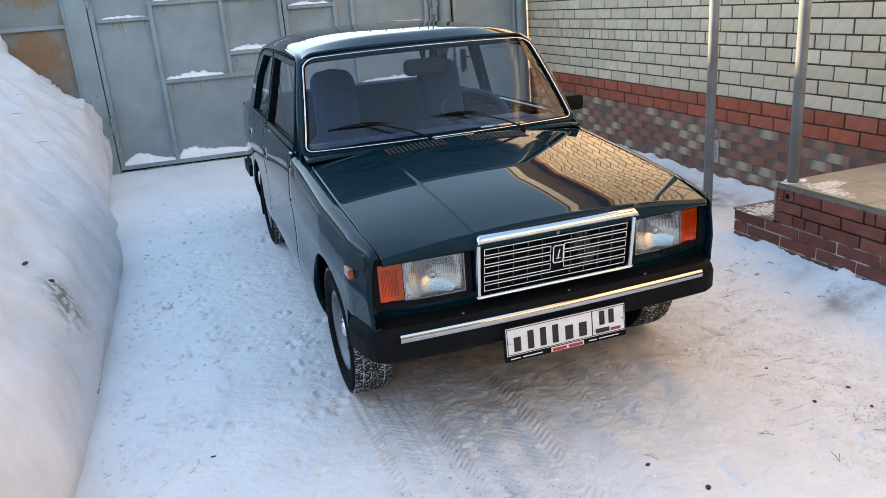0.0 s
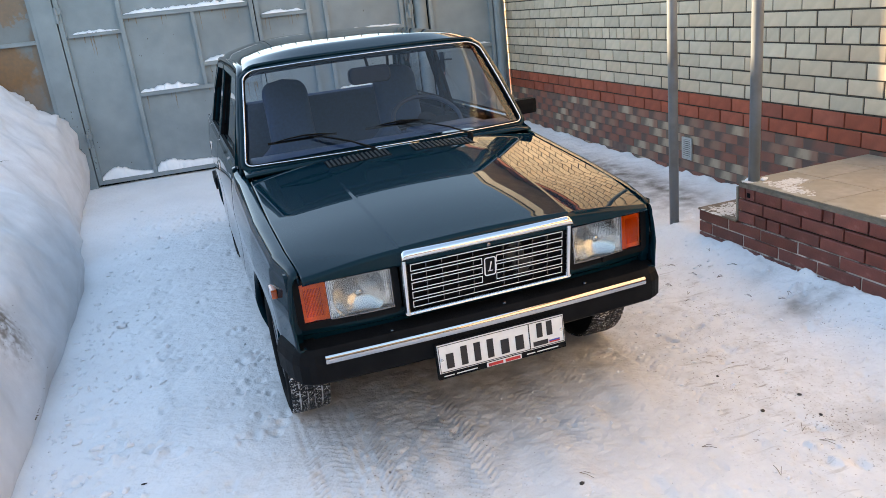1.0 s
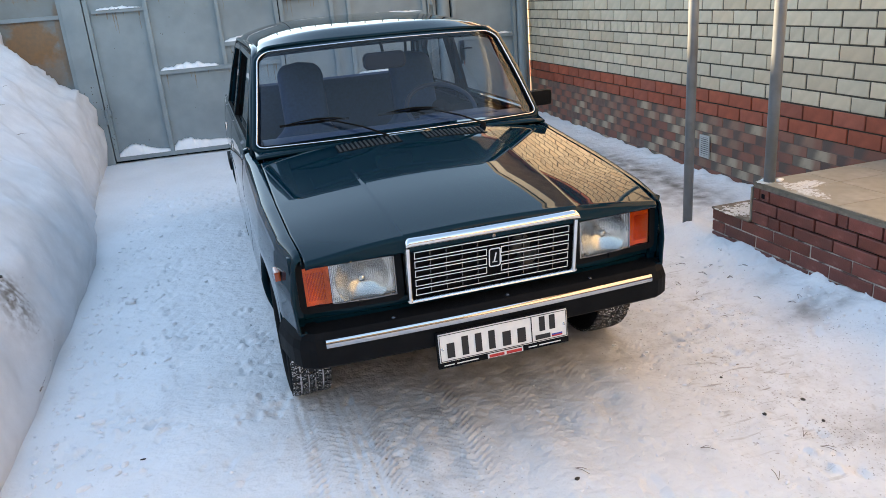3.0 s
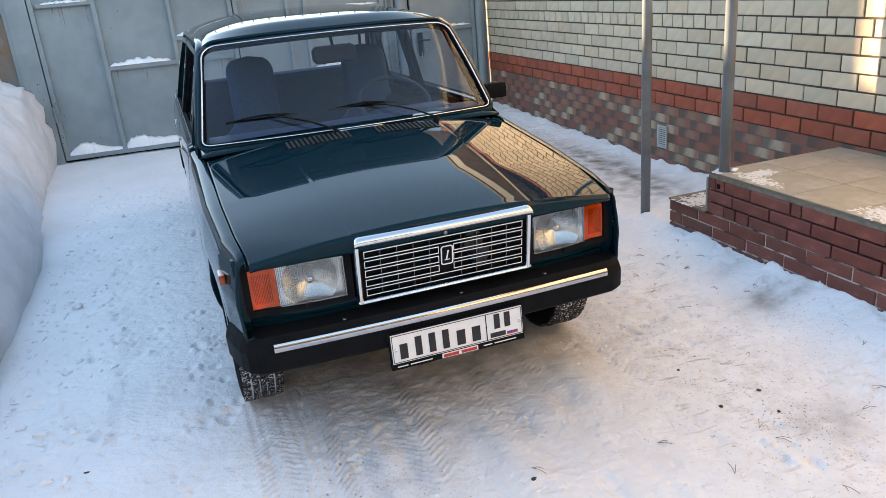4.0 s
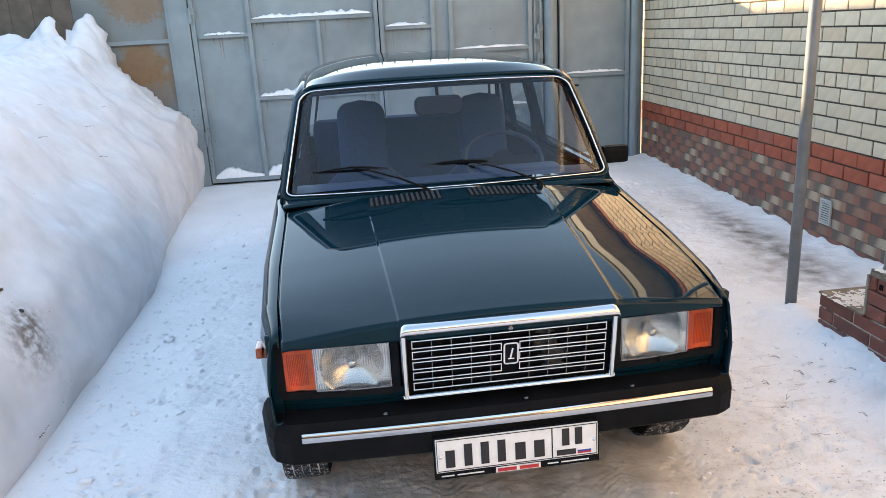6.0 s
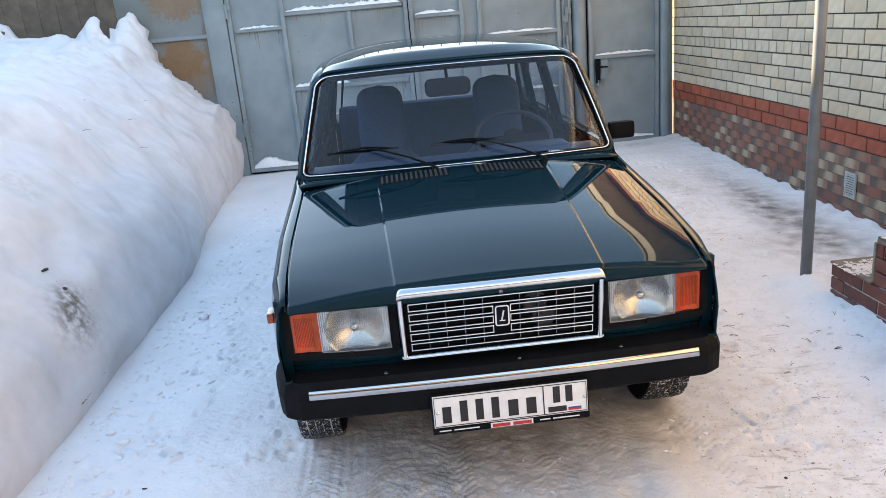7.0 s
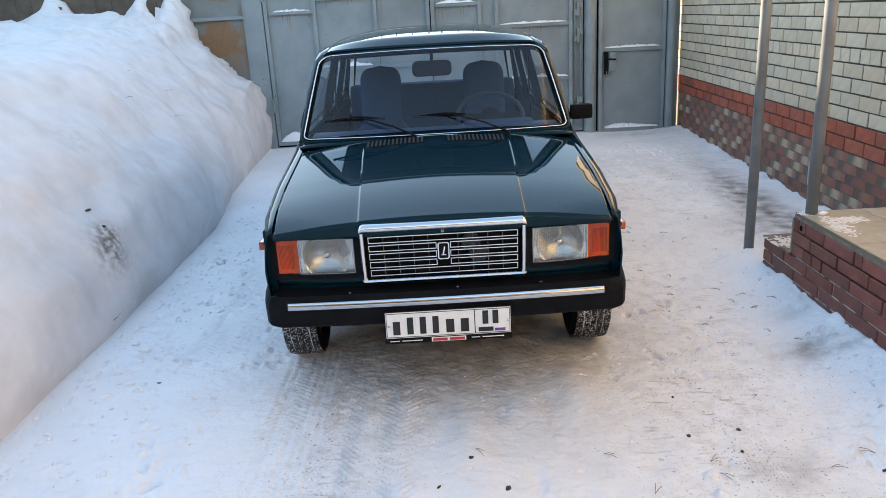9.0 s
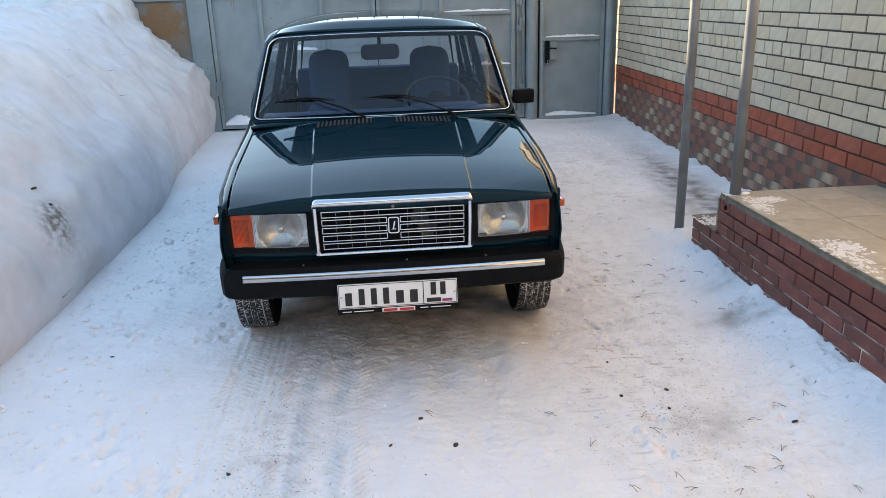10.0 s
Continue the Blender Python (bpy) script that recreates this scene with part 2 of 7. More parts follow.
def ground_material():
    """Trodden snow: white at the sides, grey-brown slush where cars and feet have been."""
    m = bpy.data.materials.new("trodden_snow")
    m.use_nodes = True
    t = m.node_tree
    n, ln = t.nodes, t.links
    p = n["Principled BSDF"]
    p.inputs["Roughness"].default_value = 0.62
    at = n.new("ShaderNodeVertexColor")
    at.layer_name = "slush"
    sep = n.new("ShaderNodeSeparateColor")
    ln.new(at.outputs[0], sep.inputs[0])
    tc = n.new("ShaderNodeTexCoord")

    def nz(s, d=6.0):
        q = n.new("ShaderNodeTexNoise")
        q.inputs["Scale"].default_value = s
        q.inputs["Detail"].default_value = d
        ln.new(tc.outputs["Object"], q.inputs["Vector"])
        return q

    def mix(fac, c0, c1):
        mx = n.new("ShaderNodeMix")
        mx.data_type = "RGBA"
        ln.new(fac, mx.inputs[0])
        for i, c in ((6, c0), (7, c1)):
            if isinstance(c, tuple):
                mx.inputs[i].default_value = (*c, 1)
            else:
                ln.new(c, mx.inputs[i])
        return mx.outputs[2]

    def ranged(x, a0, a1, b0=0.0, b1=1.0):
        r = n.new("ShaderNodeMapRange")
        for i, v in ((1, a0), (2, a1), (3, b0), (4, b1)):
            r.inputs[i].default_value = v
        ln.new(x, r.inputs[0])
        return r.outputs[0]

    def times(x, y):
        q = n.new("ShaderNodeMath")
        q.operation = "MULTIPLY"
        ln.new(x, q.inputs[0])
        ln.new(y, q.inputs[1])
        return q.outputs[0]

    white = mix(ranged(nz(2.2).outputs[0], 0.35, 0.7), (0.86, 0.87, 0.885), (0.79, 0.795, 0.805))
    slush = mix(ranged(nz(7.0).outputs[0], 0.35, 0.65), (0.752, 0.757, 0.764), (0.664, 0.668, 0.672))
    wet = times(ranged(nz(3.1).outputs[0], 0.25, 0.75, 0.85, 1.1), sep.outputs[0])
    colour = mix(wet, white, slush)
    patches = ranged(nz(10.0, 7.0).outputs[0], 0.5, 0.66, 0.0, 0.55)
    colour = mix(times(patches, sep.outputs[1]), colour, (0.60, 0.59, 0.575))
    mottle = ranged(nz(28.0, 4.0).outputs[0], 0.56, 0.72, 0.0, 0.30)
    colour = mix(times(mottle, sep.outputs[1]), colour, (0.42, 0.37, 0.32))
    dust = times(ranged(nz(90.0, 3.0).outputs[0], 0.60, 0.68, 0.0, 0.55), sep.outputs[1])
    colour = mix(times(dust, ranged(nz(5.0, 3.0).outputs[0], 0.42, 0.6)), colour, (0.24, 0.19, 0.145))
    specks = times(ranged(nz(62.0, 3.0).outputs[0], 0.66, 0.71), sep.outputs[1])
    colour = mix(specks, colour, (0.20, 0.165, 0.13))
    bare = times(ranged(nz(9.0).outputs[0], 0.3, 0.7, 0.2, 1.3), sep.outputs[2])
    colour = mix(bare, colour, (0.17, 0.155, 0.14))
    # scuffs: thin marks dragged across the drive
    drag = n.new("ShaderNodeMapping")
    drag.inputs["Scale"].default_value, drag.inputs["Rotation"].default_value = (7.0, 34.0, 1.0), (0, 0, 0.25)
    ln.new(tc.outputs["Object"], drag.inputs[0])
    scuff = n.new("ShaderNodeTexNoise")
    scuff.inputs["Scale"].default_value, scuff.inputs["Detail"].default_value, scuff.inputs["Distortion"].default_value = 1.0, 5.0, 0.6
    ln.new(drag.outputs[0], scuff.inputs["Vector"])
    marks = times(times(ranged(scuff.outputs[0], 0.60, 0.68, 0.0, 0.8), sep.outputs[1]), ranged(nz(1.6, 3.0).outputs[0], 0.42, 0.62))
    colour = mix(marks, colour, (0.33, 0.295, 0.26))
    ln.new(colour, p.inputs["Base Color"])
    b = n.new("ShaderNodeBump")
    b.inputs["Distance"].default_value = 0.013
    ln.new(nz(24.0, 8.0).outputs[0], b.inputs["Height"])
    b2 = n.new("ShaderNodeBump")
    b2.inputs["Distance"].default_value = 0.0015
    ln.new(nz(120.0, 4.0).outputs[0], b2.inputs["Height"])
    ln.new(b.outputs[0], b2.inputs["Normal"])
    ln.new(b2.outputs[0], p.inputs["Normal"])
    return m


GROUNDSNOW = ground_material()


# ---- mesh helpers ----
def link_mesh(name, verts, faces, mat, parent=None, label="", smooth=False, mats=None, slots=None):
    me = bpy.data.meshes.new(name)
    me.from_pydata([tuple(v) for v in verts], [], [tuple(f) for f in faces])
    for q in mats or [mat]:
        me.materials.append(q)
    if slots is not None:
        me.polygons.foreach_set("material_index", slots)
    if smooth:
        me.polygons.foreach_set("use_smooth", [True] * len(me.polygons))
    me.update()
    ob = new(name, me)
    if parent:
        ob.parent = parent
    if label:
        ob["label"] = label
    return ob


def part(name, bm, mat, parent=None, label="", smooth=False):
    """Links a bmesh as one mesh object under a thing or a part."""
    me = bpy.data.meshes.new(name)
    bmesh.ops.recalc_face_normals(bm, faces=bm.faces[:])
    bm.to_mesh(me)
    bm.free()
    me.materials.append(mat)
    if smooth:
        me.polygons.foreach_set("use_smooth", [True] * len(me.polygons))
    ob = new(name, me)
    if parent:
        ob.parent = parent
    if label:
        ob["label"] = label
    return ob


def empty(name, label="", category="", group="", m=None, kind=""):
    ob = new(name)
    if m is not None:
        ob.matrix_world = m
    return tagged(ob, label, category, group, kind)


def add_box(bm, x0, x1, y0, y1, z0, z1, bevel=0.0, m=None):
    """A bevelled box between the given planes, optionally moved by m."""
    vs = bmesh.ops.create_cube(bm, size=1.0)["verts"]
    for v in vs:
        v.co = Vector(((x0 + x1) / 2 + v.co.x * (x1 - x0), (y0 + y1) / 2 + v.co.y * (y1 - y0), (z0 + z1) / 2 + v.co.z * (z1 - z0)))
    if bevel:
        es = list({ed for v in vs for ed in v.link_edges})
        out = bmesh.ops.bevel(bm, geom=es, offset=bevel, segments=2, profile=0.7, affect="EDGES")
        vs = list({v for f in out["faces"] for v in f.verts} | {v for v in vs if v.is_valid})
    if m is not None:
        bmesh.ops.transform(bm, matrix=m, verts=vs)
    return bm


def box_part(name, dims, mat, parent=None, label="", bevel=0.003, m=None):
    return part(name, add_box(bmesh.new(), *dims, bevel=bevel, m=m), mat, parent, label)


def grid_part(name, fn, nu, nv, mat, parent=None, label="", thick=0.0, smooth=True, flip=False):
    """A surface fn(u, v), u and v from 0 to 1, with an optional thickness inwards."""
    us, ws = np.linspace(0, 1, nu), np.linspace(0, 1, nv)
    verts = [fn(u, w) for u in us for w in ws]
    faces = [(i * nv + j, (i + 1) * nv + j, (i + 1) * nv + j + 1, i * nv + j + 1) for i in range(nu - 1) for j in range(nv - 1)]
    if flip:
        faces = [f[::-1] for f in faces]
    ob = link_mesh(name, verts, faces, mat, parent, label, smooth)
    if thick:
        s = ob.modifiers.new("thickness", "SOLIDIFY")
        s.thickness, s.offset = thick, -1.0
    return ob


def sweep(bm, path, section, closed=False, up=(0, 0, 1), caps=True, scale=None):
    """Sweeps a closed section (list of (a, b)) along a path; a runs sideways, b runs up."""
    pts = [Vector(p) for p in path]
    rings = []
    n = len(pts)
    for i, p in enumerate(pts):
        if closed:
            d = pts[(i + 1) % n] - pts[i - 1]
        else:
            d = pts[min(i + 1, n - 1)] - pts[max(i - 1, 0)]
        d.normalize()
        side = d.cross(Vector(up)).normalized()
        top = side.cross(d).normalized()
        k = scale[i] if scale else 1.0
        rings.append([bm.verts.new(p + side * (s[0] * k) + top * (s[1] * k)) for s in section])
    m = len(section)
    for i in range(n if closed else n - 1):
        r0, r1 = rings[i], rings[(i + 1) % n]
        for j in range(m):
            bm.faces.new((r0[j], r0[(j + 1) % m], r1[(j + 1) % m], r1[j]))
    if caps and not closed:
        bm.faces.new(rings[0][::-1])
        bm.faces.new(rings[-1])
    return bm


def ring(r, n=8, rb=None):
    return [(r * math.cos(2 * math.pi * i / n), (rb or r) * math.sin(2 * math.pi * i / n)) for i in range(n)]


def rect(w, h):
    return [(-w / 2, -h / 2), (w / 2, -h / 2), (w / 2, h / 2), (-w / 2, h / 2)]


def lathe(bm, profile, n=40, axis="x", centre=(0, 0, 0)):
    """Turns a profile of (along, radius) round an axis."""
    rings = []
    for along, r in profile:
        row = []
        for i in range(n):
            c, s = r * math.cos(2 * math.pi * i / n), r * math.sin(2 * math.pi * i / n)
            q = (along, c, s) if axis == "x" else ((c, along, s) if axis == "y" else (c, s, along))
            row.append(bm.verts.new(Vector(q) + Vector(centre)))
        rings.append(row)
    for r0, r1 in zip(rings, rings[1:]):
        for i in range(n):
            bm.faces.new((r0[i], r0[(i + 1) % n], r1[(i + 1) % n], r1[i]))
    return bm


def lerp(a, b, t):
    return a + (b - a) * t


def smooth_step(a, b, x):
    t = min(max((x - a) / (b - a), 0.0), 1.0)
    return t * t * (3 - 2 * t)


def table(xs, ys):
    """A function that runs smoothly through a few values."""
    def f(x):
        if x <= xs[0]:
            return ys[0]
        for i in range(len(xs) - 1):
            if x <= xs[i + 1]:
                t = (x - xs[i]) / (xs[i + 1] - xs[i])
                return lerp(ys[i], ys[i + 1], t)
        return ys[-1]
    return f


# ---- ground ----
def driveway_height(x, y):
    """The drive rises a little towards the gate."""
    return 0.013 * np.clip(y - 0.8, 0, 5.9) + 0.10 * np.exp(-((x - 1.92) / 0.24) ** 2) * np.clip((1.75 - y) / 0.5, 0, 1) 


def hash_noise(x, y, s, seed):
    """Smooth value noise on arrays."""
    rng = np.random.default_rng(seed)
    tab = rng.random((256, 256))
    c, d = math.cos(seed * 1.7), math.sin(seed * 1.7)
    fx, fy = (x * c - y * d) * s + seed * 3.3, (x * d + y * c) * s
    ix, iy = np.floor(fx).astype(int), np.floor(fy).astype(int)
    tx, ty = fx - ix, fy - iy
    tx, ty = tx * tx * (3 - 2 * tx), ty * ty * (3 - 2 * ty)
    g = lambda i, j: tab[i % 256, j % 256]
    return (g(ix, iy) * (1 - tx) + g(ix + 1, iy) * tx) * (1 - ty) + (g(ix, iy + 1) * (1 - tx) + g(ix + 1, iy + 1) * tx) * ty - 0.5


def blob(x, y, cx, cy, rx, ry):
    return np.exp(-(((x - cx) / rx) ** 2 + ((y - cy) / ry) ** 2))


GRID = {}


def build_ground():
    near_x = np.concatenate([np.arange(-2.5, -1.8, 0.026), np.arange(-1.8, -1.05, 0.011), np.arange(-1.05, 1.0, 0.009), np.arange(1.0, 1.6, 0.014), np.arange(1.6, 2.82, 0.014)])
    near_y = np.concatenate([np.arange(-2.7, -2.0, 0.03), np.arange(-2.0, -1.3, 0.0125), np.arange(-1.3, 0.72, 0.0065), np.arange(0.72, 2.4, 0.011), np.arange(2.4, 6.7, 0.016)])
    far = lambda start, sign: start + sign * np.array([0.06, 0.15, 0.3, 0.6, 1.2, 2.5, 6, 15, 40, 120, 400])
    xs = np.concatenate([far(near_x[0], -1)[::-1], near_x, far(near_x[-1], 1)])
    ys = np.concatenate([far(near_y[0], -1)[::-1], near_y, far(near_y[-1], 1)])
    X, Y = np.meshgrid(xs, ys, indexing="ij")
    Z = driveway_height(X, Y)
    near = np.exp(-np.clip(np.abs(X) - 3, 0, 50)) * np.exp(-np.clip(np.abs(Y - 2) - 6, 0, 50))
    Z = Z + near * (0.016 * hash_noise(X, Y, 1.7, 1) + 0.006 * hash_noise(X, Y, 6.0, 2) + 0.005 * hash_noise(X, Y, 15.0, 3) + 0.002 * hash_noise(X, Y, 31.0, 33))
    # wheel tracks with the tread pressed in, ahead of each front wheel
    ca, sa = math.cos(radians(TURN)), math.sin(radians(TURN))
    cx, cy = X * ca + Y * sa, -X * sa + Y * ca
    slush, grooves = np.zeros_like(X), np.zeros_like(X)
    def tread(wx, w, y0, y1, depth, pitch=0.03, vee=1.1, seed=9):
        """A tyre's print: slanted bars either side of a middle rib, worn away in places."""
        d = cx - wx - 0.025 * np.sin(cy * 1.5 + wx)
        band = np.exp(-(d / w) ** 6) * np.clip((cy - y0) / 0.25, 0, 1) * np.clip((y1 - cy) / 0.25, 0, 1)
        wander = 0.010 * hash_noise(cx, cy, 9.0, seed + 40)
        bars = np.clip(2.2 * np.sin((cy + wander + vee * np.abs(d)) * 2 * np.pi / pitch) + 0.5, -1, 1) * (np.abs(np.abs(d) - w * 0.1) > 0.008)
        worn = np.clip(0.65 + 2.6 * hash_noise(cx, cy, 3.0, seed) + 1.2 * hash_noise(cx, cy, 13.0, seed + 20), 0, 1)
        return band * depth * (-0.05 + 0.85 * bars * worn), band * worn * np.clip(-bars, 0, 1) * depth / 0.0065

    for wx, w, y0, y1, dp, vee, sd in ((-0.69, 0.085, -1.9, 0.62, 0.0045, 0.8, 9), (-0.44, 0.085, -1.5, 0.6, 0.0065, 1.2, 10), (-0.20, 0.075, -1.2, 0.55, 0.0065, -1.0, 11), (0.16, 0.075, -0.35, 0.5, 0.005, 1.0, 12), (0.42, 0.085, -0.35, 0.5, 0.003, 0.9, 13), (0.70, 0.085, -0.4, 0.62, 0.002, -0.9, 14), (-1.25, 0.08, 0.3, 5.5, 0.005, 0.9, 15)):
        relief, soil = tread(wx, w, y0, y1, dp, 0.034, vee, sd)
        Z += relief
        grooves += soil * (np.abs(cx) < 0.9)
    for gx in (-0.62, -0.585, -0.55, -0.735, -0.66, -0.77):
        Z -= 0.0055 * np.exp(-((cx - gx - 0.004 * np.sin(cy * 4)) / 0.009) ** 2) * (cy < 0.6) * np.clip((cy + 2.2) / 0.8, 0, 1)
    # crumbled crust by the wheels
    crumb = np.clip(1.5 * blob(cx, cy, 0.74, 0.15, 0.16, 0.4) + 0.6 * blob(cx, cy, 1.0, -0.6, 0.4, 0.5) + 1.6 * blob(cx, cy, -0.3, 0.1, 0.45, 0.4) + 1.3 * blob(cx, cy, 0.25, 0.02, 0.16, 0.22), 0, 1.6) * np.clip(0.5 + 2.0 * hash_noise(X, Y, 4.0, 43), 0, 1)
    Z += crumb * (0.012 * np.abs(hash_noise(X, Y, 18.0, 41)) + 0.009 * np.abs(hash_noise(X, Y, 45.0, 42)))
    # trampled crust on both sides of the car
    tramp = np.clip(0.25 + 1.6 * hash_noise(X, Y, 0.9, 61), 0, 1) * near * (np.abs(cx) > 0.55)
    Z += tramp * (0.006 * np.abs(hash_noise(X, Y, 9.0, 62)) + 0.006 * np.abs(hash_noise(X, Y, 24.0, 63)))
    # a mound of snow at the foot of the free post
    Z += 0.055 * blob(X, Y, 1.862, 1.63, 0.17, 0.15)
    # ragged snow along the foot of the house wall
    Z += np.clip(0.03 + 0.05 * hash_noise(X, Y, 1.8, 55) + 0.03 * hash_noise(X, Y, 6.0, 56) + 0.025 * hash_noise(X, Y, 14.0, 57), 0.0, 0.075) * np.exp(-(np.clip(2.767 - X, 0, 9) / 0.17) ** 2) * (Y > 1.0) * (Y < 6.7) * (X < 3)
    # snow drifted against the foot of the porch and its step
    px_ = 1.832 + 0.028 * (1.02 - Y)
    drift = np.clip(0.75 + 1.5 * hash_noise(X, Y, 2.6, 51) + 0.8 * hash_noise(X, Y, 9.0, 52) + 0.6 * hash_noise(X, Y, 22.0, 53) + 0.4 * hash_noise(X, Y, 33.0, 54), 0.05, 1.7) * (0.030 + 0.050 * blob(X * 0, Y, 0, 1.0, 1, 0.45))
    Z += drift * np.exp(-(np.clip(px_ - X, 0, 9) / 0.15) ** 1.5) * np.clip((1.55 - Y) / 0.35, 0, 1) * (X > 1.0) * (X < 2.6)
    # a small hump of swept snow ahead of the car
    Z += 0.022 * blob(cx, cy, 0.06, -0.36, 0.09, 0.30) + 0.02 * blob(cx, cy, 0.55, 0.05, 0.12, 0.25)
    for wx in (-0.70, 0.70):
        Z -= 0.018 * blob(cx, cy, wx, 0.60, 0.16, 0.30)
    slush += 0.9 * blob(cx, cy, -0.15, 0.25, 0.75, 0.65) + 0.6 * blob(cx, cy, 0.35, -0.1, 0.5, 0.6)
    slush += 0.55 * blob(cx, cy, 1.05, -0.6, 0.55, 0.8) + 0.35 * blob(cx, cy, -0.45, -0.7, 0.35, 0.7) + 0.5 * blob(cx, cy, 0.9, 0.5, 0.35, 0.6)
    slush += 0.25 * blob(cx, cy, 0.4, -1.6, 1.2, 0.8) + 0.4 * blob(cx, cy, 1.35, 3.2, 0.45, 1.2)
    # bare: brown-grey tint, wide under and ahead of the nose, also in tread grooves
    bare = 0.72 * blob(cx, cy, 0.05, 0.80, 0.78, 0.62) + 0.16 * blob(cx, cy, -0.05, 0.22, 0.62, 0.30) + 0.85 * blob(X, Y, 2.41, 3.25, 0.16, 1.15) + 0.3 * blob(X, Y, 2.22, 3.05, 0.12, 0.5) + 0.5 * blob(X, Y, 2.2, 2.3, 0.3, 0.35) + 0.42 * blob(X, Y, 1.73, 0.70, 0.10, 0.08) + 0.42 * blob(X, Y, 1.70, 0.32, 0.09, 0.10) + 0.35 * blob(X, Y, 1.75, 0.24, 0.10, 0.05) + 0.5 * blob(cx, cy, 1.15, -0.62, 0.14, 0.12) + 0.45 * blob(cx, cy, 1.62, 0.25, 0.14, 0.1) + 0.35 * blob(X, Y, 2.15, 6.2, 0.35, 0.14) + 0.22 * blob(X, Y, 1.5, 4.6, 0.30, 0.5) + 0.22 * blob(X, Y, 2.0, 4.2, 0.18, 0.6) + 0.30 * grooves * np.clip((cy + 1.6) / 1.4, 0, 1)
    specks = np.clip(0.02 + blob(cx, cy, 1.05, -0.1, 0.4, 1.2) + 1.0 * blob(cx, cy, -0.48, -0.5, 0.30, 1.1) + 0.9 * blob(cx, cy, 1.6, 3.4, 0.65, 1.5) + 0.8 * blob(cx, cy, 1.2, 0.9, 0.3, 1.0), 0, 1) * near
    # footprints, dents and lumps along the passenger side and by the porch
    rng = np.random.default_rng(5)

    def dent(px, py, rx, ry, amount):
        i0, i1 = np.searchsorted(xs, (px - 3 * rx, px + 3 * rx))
        j0, j1 = np.searchsorted(ys, (py - 3 * ry, py + 3 * ry))
        soft = blob(X[i0:i1, j0:j1], Y[i0:i1, j0:j1], px, py, rx, ry)
        Z[i0:i1, j0:j1] += amount * np.clip(soft * 1.7 - 0.2, 0, 1)

    for _ in range(150):
        px, py = rng.uniform(-1.75, 1.75), rng.uniform(-2.0, 6.0)
        r = rng.uniform(0.02, 0.07)
        if not (-0.75 < px < 0.75 and py > 0.1):
            dent(px, py, r, r * rng.uniform(0.8, 2.0), rng.choice([-0.007, 0.006, -0.006]))
    # pits come in clusters, as feet and falling crumbs leave them
    for x0, x1, y0, y1, clusters in ((-1.75, -0.8, -1.8, 4.6, 90), (0.85, 2.2, -1.6, 5.6, 95), (-1.0, 1.4, -2.2, -0.5, 30)):
        for _ in range(clusters):
            gx, gy, spread = rng.uniform(x0, x1), rng.uniform(y0, y1), rng.uniform(0.03, 0.12)
            for _ in range(rng.integers(3, 14)):
                r = rng.uniform(0.006, 0.024)
                dent(gx + rng.normal() * spread, gy + rng.normal() * spread, r, r * rng.uniform(0.6, 1.8), rng.choice([-0.015, 0.012, -0.012]) * (0.4 if clusters == 30 else 1.0))

    def shoe(px, py, turn, depth):
        """A shoe's print: sole and heel pressed in, with bars across the sole."""
        i0, i1 = np.searchsorted(xs, (px - 0.25, px + 0.25))
        j0, j1 = np.searchsorted(ys, (py - 0.25, py + 0.25))
        dx, dy = X[i0:i1, j0:j1] - px, Y[i0:i1, j0:j1] - py
        a, b = dx * math.cos(turn) + dy * math.sin(turn), -dx * math.sin(turn) + dy * math.cos(turn)
        inside = np.clip(np.exp(-((a / 0.046) ** 4 + ((b - 0.05) / 0.085) ** 4)) + np.exp(-((a / 0.036) ** 4 + ((b + 0.10) / 0.04) ** 4)), 0, 1)
        Z[i0:i1, j0:j1] += inside * (-depth + 0.4 * depth * np.sin(b * 2 * np.pi / 0.026))

    for x0, y0, step_, turn in ((-1.30, -0.6, 0.33, 0.05), (-1.05, 1.0, 0.36, -0.1), (1.45, -0.4, 0.35, 0.1), (1.7, 1.9, 0.36, 0.0)):
        for k in range(rng.integers(6, 11)):
            shoe(x0 + (0.09 if k % 2 else -0.09) - math.sin(turn) * step_ * k, y0 + step_ * k, turn + rng.uniform(-0.2, 0.2), rng.uniform(0.002, 0.006))
    GRID.update(xs=xs, ys=ys, z=Z)
    ny = len(ys)
    nx = len(xs)
    verts = np.stack([X, Y, Z], -1).reshape(-1, 3)
    i, j = np.meshgrid(np.arange(nx - 1), np.arange(ny - 1), indexing="ij")
    a = (i * ny + j).ravel()
    faces = np.stack([a, a + ny, a + ny + 1, a + 1], -1)
    me = bpy.data.meshes.new("ground")
    me.from_pydata(verts.tolist(), [], faces.tolist())
    me.materials.append(GROUNDSNOW)
    me.polygons.foreach_set("use_smooth", [True] * len(me.polygons))
    layer = me.color_attributes.new("slush", "FLOAT_COLOR", "POINT")
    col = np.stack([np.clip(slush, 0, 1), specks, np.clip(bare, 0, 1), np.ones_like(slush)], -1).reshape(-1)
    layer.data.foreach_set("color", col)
    return tagged(new("ground", me), "trodden snow on the drive with brown slush and tyre tracks", "ground", kind="structure")


build_ground()


